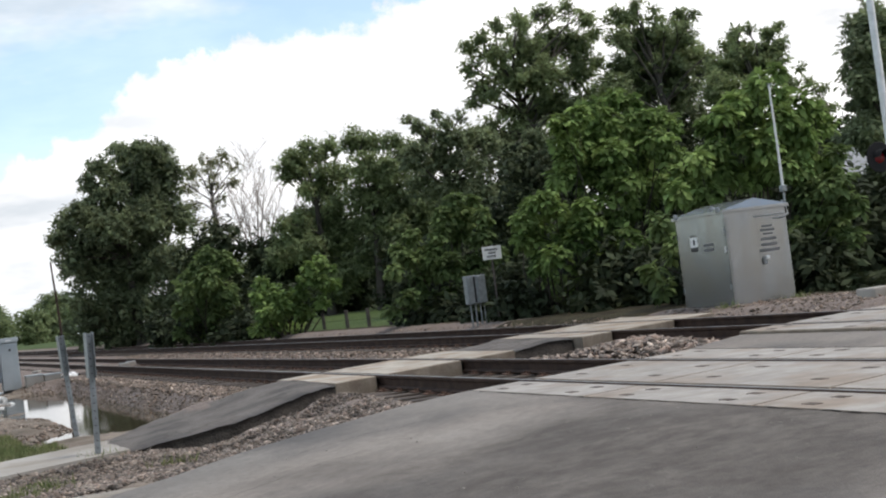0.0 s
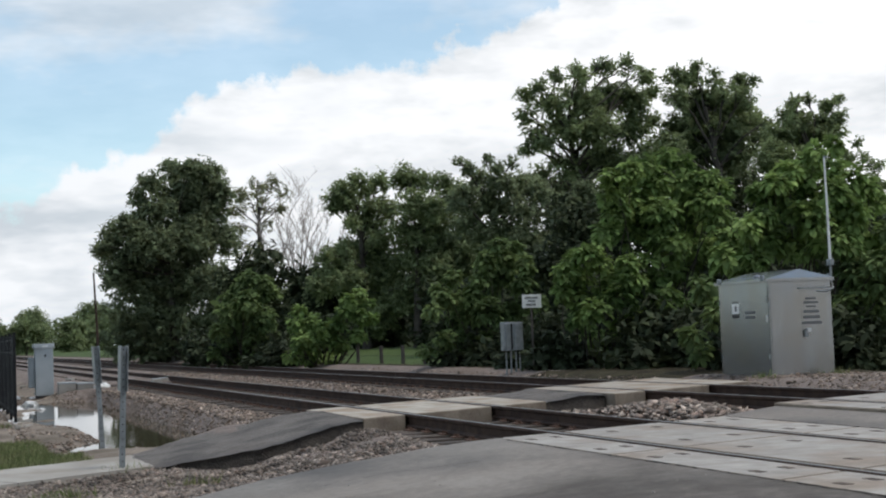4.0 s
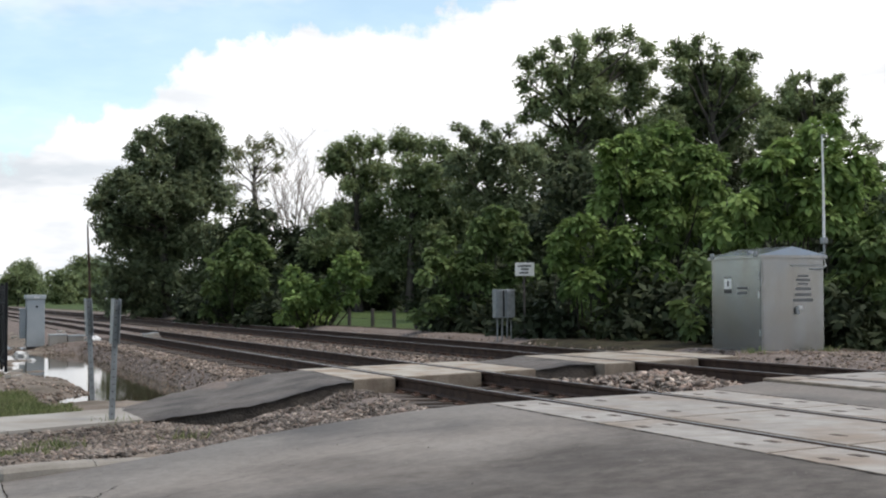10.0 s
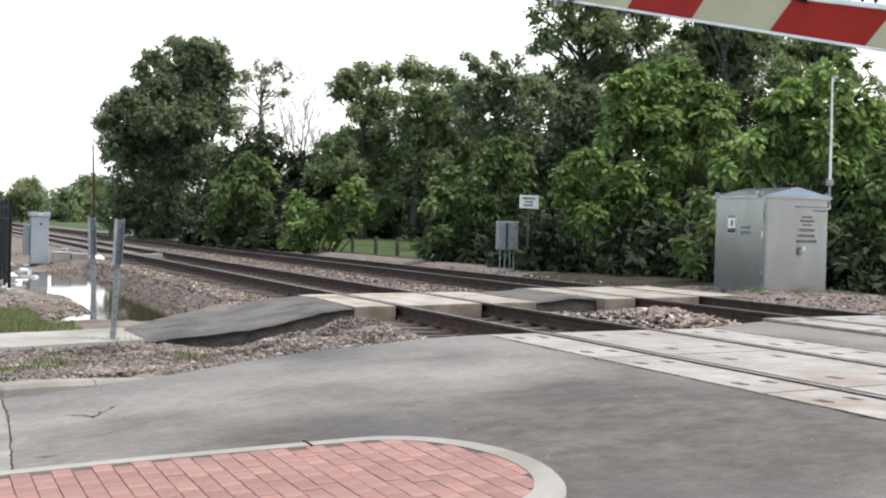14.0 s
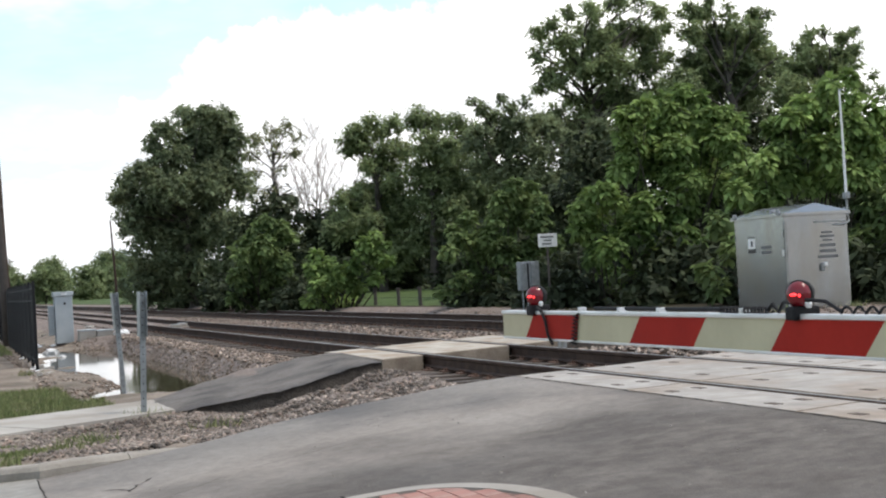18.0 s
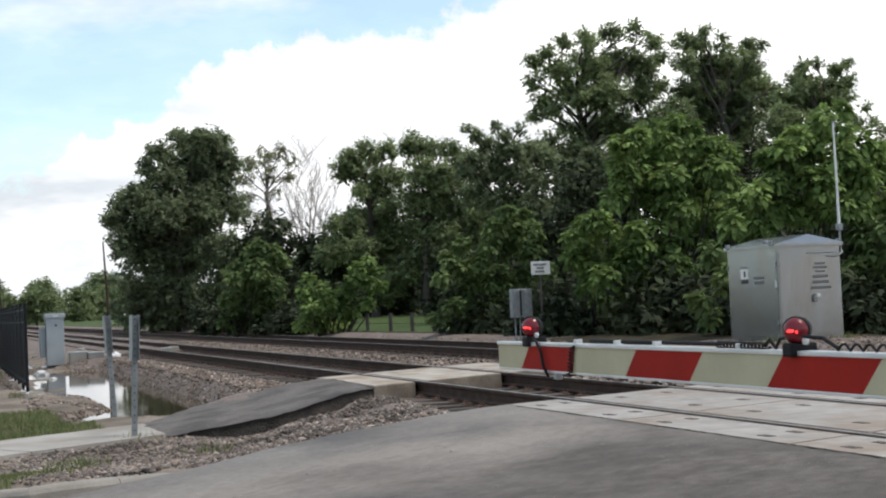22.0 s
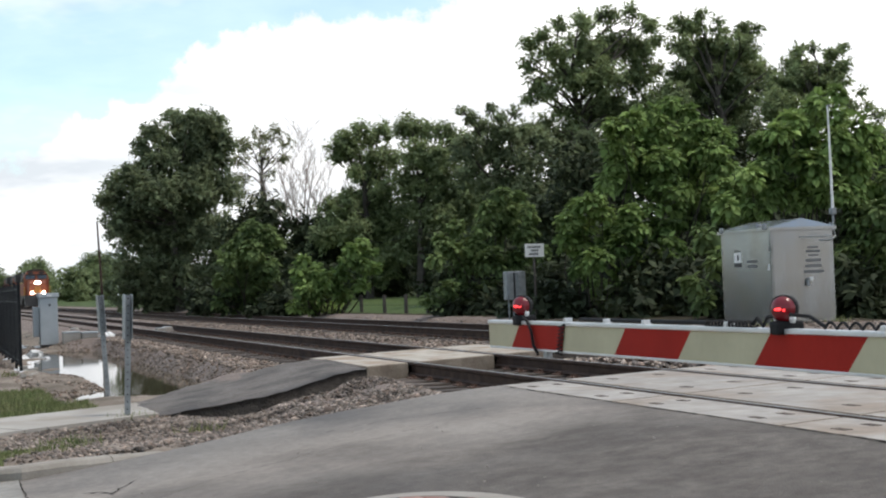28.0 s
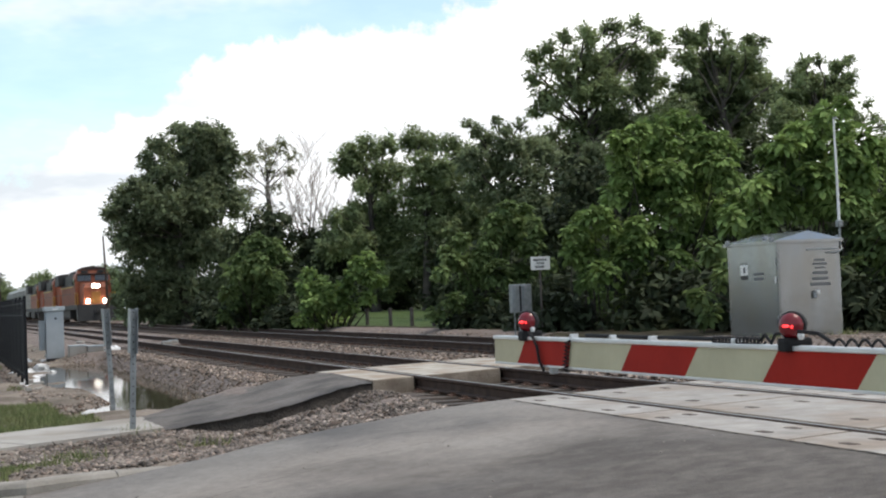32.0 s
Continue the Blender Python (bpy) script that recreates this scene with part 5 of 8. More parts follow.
def make_car_park():
    lot = Shape()
    lot.v += [(-70, 24.4, -0.42), (-5.85, 24.4, -0.42), (-5.2, 46, -0.42), (-4.6, 85, -0.42), (-70, 85, -0.42)]
    lot.f.append((0, 1, 2, 3, 4))
    lot.s.append(0)
    ob = part("car_park", lot, M["lot_asphalt"])
    tagged(ob, "grey asphalt car park with white stall lines", "car park", kind="structure")
    for k, y in enumerate((26.2, 29.2, 32.2, 35.4, 38.8, 42.6)):
        tagged(part("stall_line", Shape().box(-11.5, -6.05, -0.07, 0.07, -0.416, -0.413, m=Matrix.Translation((0, y, 0)) @ Matrix.Rotation(radians(1.5), 4, "Z")), M["road_white"]), "worn white painted stall line", "road marking", kind="structure")
    sec = [(-0.09, -0.1), (0.09, -0.1), (0.085, 0.10), (0.06, 0.13), (-0.07, 0.13)]
    line = [(-5.86, 23.4), (-5.74, 30), (-5.60, 36), (-5.50, 40), (-5.28, 48), (-4.92, 65), (-4.5, 84)]
    kb = tagged(new("car_park_kerb"), "pale concrete kerb edging the car park", "kerb", kind="structure")
    for a, b in zip(line, line[1:]):
        part("kerb_stone", Shape().extrude(sec, [(*a, -0.42), (a[0] + (b[0] - a[0]) * 0.997, a[1] + (b[1] - a[1]) * 0.997, -0.42)]), M["concrete"], kb)
    gut = Shape().extrude([(-0.07, 0), (0.07, 0), (0.07, 0.06), (-0.07, 0.06)], [(x + 0.22, y, -0.44) for x, y in line])
    tagged(part("gutter_strip", gut, M["concrete"]), "narrow pale concrete strip beside the kerb", "kerb", kind="structure")


make_car_park()


def make_dumpster():
    d = thing("recycling_skip", "plum-purple steel recycling skip with a sloping open top", "skip", pose(-6.98, 46.0, -0.42, 0, 0, 28))
    # seen from its long side: x across, y away
    o = [(-0.95, 0.16), (0.95, 0.16), (1.02, 1.0), (1.0, 1.25), (0.78, 2.02), (-0.62, 2.02), (-0.98, 1.22), (-1.02, 1.0)]
    n = len(o)
    vs = [(x, 0.0, z) for x, z in o] + [(x, 1.7, z) for x, z in o]
    part("body", Shape().add(vs, [tuple(range(n)), tuple(range(2 * n - 1, n - 1, -1))] + [(i, n + i, n + (i + 1) % n, (i + 1) % n) for i in range(n)]), M["dumpster"], d)
    for z in (0.92, 0.55, 1.22):
        part("rib", Shape().soft_box(-1.0, 1.0, -0.05, 0.0, z - 0.04, z + 0.04, 0.01), M["dumpster"], d, "pressed steel rib")
    part("skid", Shape().soft_box(-0.85, -0.6, 0.1, 1.6, 0.0, 0.17, 0.01), M["loco_black"], d, "dark skid")
    part("skid", Shape().soft_box(0.6, 0.85, 0.1, 1.6, 0.0, 0.17, 0.01), M["loco_black"], d, "dark skid")
    # the wing emblem and print on the front, as plain shapes
    for s in (-1, 1):
        part("emblem", Shape().add([(s * 0.05, -0.012, 1.62), (s * 0.42, -0.012, 1.92), (s * 0.40, -0.012, 1.74), (s * 0.22, -0.012, 1.60)], [(0, 1, 2, 3) if s > 0 else (3, 2, 1, 0)]), M["dump_wing"], d, "blue wing shape", m=Matrix.Translation((0.12, 0, 0)))
    part("emblem", Shape().box(-0.05, 0.05, -0.012, -0.002, 1.5, 1.72, m=Matrix.Translation((0.12, 0, 0))), M["dump_white"], d)
    for x, z, w, h in ((0.12, 1.40, 0.42, 0.07), (-0.28, 1.07, 0.36, 0.07), (0.14, 1.07, 0.36, 0.07), (0.58, 1.07, 0.40, 0.07)):
        part("lettering", Shape().box(x - w / 2, x + w / 2, -0.012, -0.002, z - h / 2, z + h / 2), M["dump_white"], d)
    # sloping end with four filling openings in a pale frame
    def end(u, v, lift):
        # u along the skip, v up the slope, of the end face that leans back
        return (-0.62 - 0.40 * (1 - v) - 0.5 * (1 - v) - lift * 0.9, 0.02 + 1.66 * u, 2.02 - 0.80 * (1 - v) + lift * 0.4)
    hop = part("end_hopper", Shape().add([(-0.98, 0.0, 0.3), (-0.98, 1.7, 0.3), (-1.45, 1.7, 0.45), (-1.45, 0.0, 0.45), (-0.62, 0.0, 2.02), (-0.62, 1.7, 2.02), (-1.52, 1.7, 1.22), (-1.52, 0.0, 1.22)],
         [(0, 1, 2, 3), (3, 2, 6, 7), (7, 6, 5, 4), (0, 3, 7, 4), (1, 5, 6, 2)]), M["dumpster"], d, "sloping end hopper")
    for u0, u1, v0, v1 in ((0.0, 1.0, 0.92, 1.0), (0.0, 1.0, 0.0, 0.1), (0.0, 0.05, 0.1, 0.92), (0.95, 1.0, 0.1, 0.92)):
        part("frame_bar", Shape().add([end(u0, v0, 0.02), end(u1, v0, 0.02), end(u1, v1, 0.02), end(u0, v1, 0.02)], [(0, 1, 2, 3)]), M["dump_white"], hop, "pale worn edge")
    for k in range(4):
        u = 0.08 + k * 0.22
        part("opening", Shape().add([end(u, 0.14, 0.01), end(u + 0.18, 0.14, 0.01), end(u + 0.18, 0.88, 0.01), end(u, 0.88, 0.01)], [(0, 1, 2, 3)]), M["loco_black"], hop, "dark filling opening")
    bin_ = thing("plastic_tub", "small blue plastic tub standing beside the skip", "tub", pose(-8.05, 45.0, -0.415))
    part("tub", Shape().lathe([(0, 0.02), (0.2, 0.02), (0.26, 0.45), (0.28, 0.47), (0.25, 0.45), (0.19, 0.05), (0, 0.05)], 16), M["blue_plastic"], bin_, smooth=True)


make_dumpster()


def make_car():
    c = thing("car", "dull red parked saloon car behind the skip", "car", pose(-9.75, 60.5, -0.42, 0, 0, -8))
    # side outline in (y, z); the nose looks along -y
    o = [(-2.2, 0.35), (-2.25, 0.62), (-2.0, 0.78), (-1.05, 0.90), (-0.45, 1.36), (0.75, 1.40), (1.45, 0.98), (2.1, 0.94), (2.2, 0.6), (2.15, 0.32)]
    n = len(o)
    vs = [(-0.86 + (0.12 if z > 1 else 0), y, z) for y, z in o] + [(0.86 - (0.12 if z > 1 else 0), y, z) for y, z in o]
    part("body", Shape().add(vs, [tuple(range(n - 1, -1, -1)), tuple(range(n, 2 * n))] + [(i, (i + 1) % n, n + (i + 1) % n, n + i) for i in range(n)]), M["car_red"], c)
    part("windscreen", Shape().add([(-0.68, -1.02, 0.93), (0.68, -1.02, 0.93), (0.62, -0.47, 1.335), (-0.62, -0.47, 1.335)], [(0, 1, 2, 3)], m=Matrix.Translation((0, -0.012, 0.012))), M["glass"], c, "dark windscreen")
    for s in (-1, 1):
        part("side_window", Shape().add([(s * 0.80, -0.72, 0.98), (s * 0.80, 1.2, 1.0), (s * 0.75, 0.7, 1.34), (s * 0.75, -0.4, 1.32)], [(0, 1, 2, 3) if s > 0 else (3, 2, 1, 0)], m=Matrix.Translation((s * 0.03, 0, 0))), M["glass"], c, "dark side window")
        part("headlight", Shape().soft_box(s * 0.62 - 0.16, s * 0.62 + 0.16, -2.27, -2.1, 0.6, 0.74, 0.02), M["alu"], c, "clear headlight")
        part("tail_light", Shape().soft_box(s * 0.66 - 0.14, s * 0.66 + 0.14, 2.1, 2.2, 0.68, 0.86, 0.02), M["lens_red"], c, "red tail light")
        for y in (-1.38, 1.35):
            w = part("wheel", Shape().lathe([(0, -0.09), (0.2, -0.09), (0.31, -0.08), (0.32, 0.0), (0.31, 0.08), (0.2, 0.09), (0, 0.09)], 20, m=Matrix.Translation((s * 0.80, y, 0.32)) @ Matrix.Rotation(radians(90), 4, "Y")), M["black_rubber"], c, "black tyre")
            part("rim", Shape().lathe([(0, 0.0), (0.19, 0.0), (0.19, -0.015), (0, -0.02)], 16, m=Matrix.Translation((s * 0.90, y, 0.32)) @ Matrix.Rotation(radians(-90 * s), 4, "Y")), M["alu"], w, "pale wheel rim")
    part("bumper", Shape().soft_box(-0.84, 0.84, -2.3, -2.12, 0.36, 0.54, 0.04), M["car_red"], c)


make_car()


def house(name, label, category, at, w, d, h, wall, roof, ridge=0.6, openings=()):
    b = thing(name, label, category, at)
    part("wall", Shape().box(-w / 2, w / 2, 0, d, -0.2, h), M[wall], b)
    o = 0.3
    vs = [(-w / 2 - o, -o, h), (w / 2 + o, -o, h), (w / 2 + o, d + o, h), (-w / 2 - o, d + o, h), (-w / 2 - o, d / 2, h + ridge), (w / 2 + o, d / 2, h + ridge)]
    part("roof", Shape().add(vs, [(0, 1, 5, 4), (2, 3, 4, 5), (1, 2, 5), (3, 0, 4), (3, 2, 1, 0)]), M[roof], b, "low pitched roof")
    for x, z0, ww, hh in openings:
        win = part("window", Shape().box(x - ww / 2, x + ww / 2, -0.05, -0.002, z0, z0 + hh), M["glass"], b, "dark window")
        part("frame", Shape().box(x - ww / 2 - 0.06, x + ww / 2 + 0.06, -0.03, -0.001, z0 - 0.06, z0 + hh + 0.06), M["roof_grey"], win)
    return b


def make_far_left():
    house("shed", "dark navy shed with a red roof edge behind the car park", "shed", pose(-5.9, 56, -0.45), 1.9, 4.5, 1.75, "navy", "roof_red", 0.25, ((0, 0.6, 0.7, 0.6),))
    house("warehouse", "low pale grey warehouse far behind the fence", "building", pose(-2.3, 112, -0.45), 3.4, 9, 1.5, "roof_grey", "roof_grey", 0.4, ((-0.7, 0.5, 0.6, 0.6), (0.8, 0.5, 0.6, 0.6)))
    house("house", "far house with a dull red roof beyond the car park", "house", pose(-11.6, 76, -0.45), 5.5, 6, 1.6, "beige_wall", "roof_red", 1.1, ((-1, 0.6, 0.8, 0.7), (1, 0.6, 0.8, 0.7)))
    house("house", "grey clapboard house with a pale roof edge behind the bushes", "house", pose(35.0, 50, -0.4), 5.0, 7, 3.9, "roof_grey", "roof_grey", 1.6, ((-1.2, 1.0, 0.9, 1.2), (1.2, 1.0, 0.9, 1.2)))
    t = thing("water_tower", "tall beige concrete tower carrying a cellular antenna", "tower", pose(-7.7, 300, -0.5))
    part("shaft", Shape().lathe([(1.95, 0), (1.9, 16.2), (0, 16.2)], 20), M["beige_wall"], t, smooth=False)
    part("gallery", Shape().lathe([(1.9, 16.2), (2.3, 16.5), (2.3, 18.0), (2.0, 18.2), (2.0, 19.0), (0, 19.0)], 20), M["roof_grey"], t, "grey gallery ring")
    m = part("antenna_mast", Shape().tube([(0.9, 0, 19.0), (0.9, 0, 26.2)], [0.25, 0.18], 8), M["alu"], t, "slim pale mast")
    for k in range(9):
        a = 2 * math.pi * k / 9
        part("antenna_panel", Shape().soft_box(-0.18, 0.18, -0.1, 0.1, 24.6, 26.0, 0.03, m=Matrix.Translation((0.9 + 1.4 * math.cos(a), 1.4 * math.sin(a), 0))), M["alu"], m)
    part("platform", Shape().lathe([(0, 25.2), (1.4, 25.2), (1.4, 25.35), (0, 25.35)], 12, m=Matrix.Translation((0.9, 0, 0))), M["alu"], t)
    q = thing("radio_mast", "thin distant lattice radio mast", "radio mast", pose(-16.7, 400, -0.5))
    part("mast", Shape().tube([(0, 0, 0), (0, 0, 21.5)], [0.4, 0.12], 6), M["alu"], q)
    for z in (14, 16.5, 19):
        part("spar", Shape().soft_box(-0.9, 0.9, -0.06, 0.06, z, z + 0.4, 0.02), M["alu"], q)


make_far_left()


def make_lawn_fence():
    f = thing("garden_fence", "low dark post and wire fence before a lawn", "fence")
    line = (53.54, 50.46, 47.6, 45.2, 42.96, 40.9, 39.02, 37.32)
    for y in line:
        part("post", Shape().tube([(9.1, y, -0.4), (9.1, y, 0.68)], [0.075, 0.065], 7), M["wood_pole"], f, "dark wooden post")
    for z in (0.60, 0.32):
        part("wire", Shape().tube([(9.1, y, z) for y in line], 0.006, 5), M["black_fence"], f)


make_lawn_fence()


# ---------------------------------------------------------------- trees and bushes
def unit(v):
    return v / (np.linalg.norm(v, axis=-1, keepdims=True) + 1e-9)


def leaf_mesh(name, at, along, nor, ln, wide, matl, folded=False):
    """Leaves with their stalks at the places given; along: towards the tip, nor: the upper face."""
    n = len(at)
    along = unit(along)
    nor = unit(nor - along * (nor * along).sum(1, keepdims=True))
    side = np.cross(along, nor)
    wd = ln * wide
    if not folded:
        v = np.empty((n, 4, 3))
        v[:, 0] = at
        v[:, 1] = at + along * ln * 0.45 + side * wd * 0.5 + nor * ln * 0.05
        v[:, 2] = at + along * ln - nor * ln * 0.10
        v[:, 3] = at + along * ln * 0.45 - side * wd * 0.5 + nor * ln * 0.05
        return quads(name, v.reshape(-1, 3), np.arange(n * 4).reshape(n, 4), matl)
    v = np.empty((n, 6, 3))
    v[:, 0] = at
    v[:, 1] = at + along * ln * 0.34 + side * wd * 0.5 + nor * ln * 0.07
    v[:, 2] = at + along * ln * 0.74 + side * wd * 0.36 - nor * ln * 0.02
    v[:, 3] = at + along * ln - nor * ln * 0.20
    v[:, 4] = at + along * ln * 0.74 - side * wd * 0.36 - nor * ln * 0.02
    v[:, 5] = at + along * ln * 0.34 - side * wd * 0.5 + nor * ln * 0.07
    base = np.arange(n)[:, None] * 6
    f = np.concatenate([base + [0, 1, 2, 3], base + [0, 3, 4, 5]], 0)
    return quads(name, v.reshape(-1, 3), f, matl)


def quads(name, v, f, matl):
    me = bpy.data.meshes.new(name)
    me.vertices.add(len(v))
    me.vertices.foreach_set("co", v.reshape(-1))
    me.loops.add(f.size)
    me.loops.foreach_set("vertex_index", f.reshape(-1))
    me.polygons.add(len(f))
    me.polygons.foreach_set("loop_start", np.arange(len(f)) * 4)
    me.materials.append(matl)
    me.update(calc_edges=True)
    return me


def sprigs(blobs, reach, rs, fullness, ragged=0.2, hang=0.55, tufts=14, loose=0.26):
    """The twig ends over the masses of a crown: places, outward ways and how far they droop."""
    at, out = [], []
    wave = rs.normal(0, 1, (6, 3)) * 1.5
    phase = rs.uniform(0, 6.28, 6)
    for x, y, z, r in blobs:
        k = max(10, int(fullness * (r / reach) ** 2))
        d = unit(unit(rs.normal(0, 1, (tufts, 3)))[rs.randint(0, tufts, k)] + rs.normal(0, loose, (k, 3)))
        d = d[(d[:, 2] > -0.35) | (rs.uniform(0, 1, k) < hang)]
        lump = np.sin(d @ wave.T * 1.6 + phase + x + y).sum(1) / 6
        rad = r * (0.42 + 0.72 * rs.uniform(0, 1, len(d)) ** 0.6) * (1 + ragged * lump)
        at.append(np.array([x, y, z]) + d * rad[:, None] * np.array([1.06, 1.06, 0.94]))
        out.append(d)
    return np.concatenate(at), np.concatenate(out)


def spray(at, out, reach, size, per, rs, droop=0.3):
    """Leaves in two ranks along each twig."""
    n = len(at)
    axis = unit(out * 0.9 + np.array([0, 0, 0.30]) + rs.normal(0, 0.55, (n, 3)))
    side = unit(np.cross(axis, unit(rs.normal(0, 0.6, (n, 3)) + np.array([0, 0, 1.0]))))
    t = (np.arange(per) + 0.5) / per
    sgn = np.where(np.arange(per) % 2, 1.0, -1.0)
    stem = at[:, None] + axis[:, None] * ((t - 0.75) * reach)[None, :, None] - np.array([0, 0, 1.0]) * (droop * 0.5 * reach * t ** 2)[None, :, None]
    along = side[:, None] * sgn[None, :, None] * 0.9 + axis[:, None] * 0.55 + rs.normal(0, 0.38, (n, per, 3)) - np.array([0, 0, droop])
    nor = np.array([0, 0, 0.9]) + out[:, None] * 0.55 + rs.normal(0, 0.36, (n, per, 3))
    ln = size * rs.uniform(0.65, 1.3, (n, per, 1))
    return stem.reshape(-1, 3), along.reshape(-1, 3), nor.reshape(-1, 3), ln.reshape(-1, 1)


def rosette(at, out, reach, size, per, rs):
    """Large leaves spreading round each twig end and hanging at their tips, in tiers."""
    n = len(at)
    axis = unit(out * 0.55 + np.array([0, 0, 0.75]) + rs.normal(0, 0.22, (n, 3)))
    u = unit(np.cross(axis, rs.normal(0, 1, (n, 3))))
    w = np.cross(axis, u)
    a = np.arange(per) * 2.4 + rs.uniform(0, 6.28, (n, 1)) + rs.normal(0, 0.25, (n, per))
    ring = u[:, None] * np.cos(a)[..., None] + w[:, None] * np.sin(a)[..., None]
    low = rs.uniform(0.0, 0.8, (n, per, 1))
    along = ring + out[:, None] * 0.45 - np.array([0, 0, 1.0]) * (0.05 + 0.75 * low)
    nor = axis[:, None] * 0.8 + ring * 0.55 + rs.normal(0, 0.22, (n, per, 3)) + np.array([0, 0, 0.35])
    stem = at[:, None] - axis[:, None] * reach * 0.55 * low + ring * reach * 0.22
    ln = size * rs.uniform(0.7, 1.25, (n, per, 1)) * (1.15 - 0.4 * (1 - low))
    return stem.reshape(-1, 3), along.reshape(-1, 3), nor.reshape(-1, 3), ln.reshape(-1, 1)


def core(blobs, size, rs, fullness):
    """Loose larger leaves in the depth of the masses."""
    at = []
    for x, y, z, r in blobs:
        k = int(fullness * (r / size) ** 2)
        at.append(np.array([x, y, z]) + unit(rs.normal(0, 1, (k, 3))) * r * rs.uniform(0.05, 0.72, (k, 1)))
    at = np.concatenate(at)
    n = len(at)
    return at, rs.normal(0, 1, (n, 3)) + np.array([0, 0, -0.4]), rs.normal(0, 0.6, (n, 3)) + np.array([0, 0, 0.8]), size * rs.uniform(0.8, 1.4, (n, 1))


def limbs(sh, start, goal, r0, r1, rnd, bend=0.12, steps=5):
    a, b = Vector(start), Vector(goal)
    L_ = (b - a).length
    pts, rad = [], []
    off = Vector((rnd.uniform(-1, 1), rnd.uniform(-1, 1), rnd.uniform(-0.2, 0.6))) * bend * L_
    for k in range(steps + 1):
        t = k / steps
        pts.append(a.lerp(b, t) + off * math.sin(math.pi * t) + Vector((rnd.uniform(-1, 1), rnd.uniform(-1, 1), 0)) * 0.02 * L_ * (0 < k < steps))
        rad.append(r0 + (r1 - r0) * t)
    sh.tube(pts, rad, 6, cap=False)
    return pts


# how a plant carries its leaves: leaf length, twig length, leaves on a twig, twigs over a mass, depth of the mass, raggedness
HABITS = {
    "tall": (0.205, 0.52, 10, 56.0, 9.0, 0.50),    # fine leaves in loose sprays
    "dense": (0.235, 0.58, 10, 72.0, 14.0, 0.36),   # a heavy closed crown
    "thin": (0.18, 0.5, 9, 36.0, 0.6, 0.42),       # light crown, sky between
    "broad": (0.225, 0.25, 8, 24.0, 4.0, 0.24),     # big hanging leaves in tiers
    "shade": (0.26, 0.5, 9, 24.0, 11.0, 0.22),      # undergrowth in the shade
    "far": (0.42, 0.9, 8, 14.0, 6.0, 0.22),
}


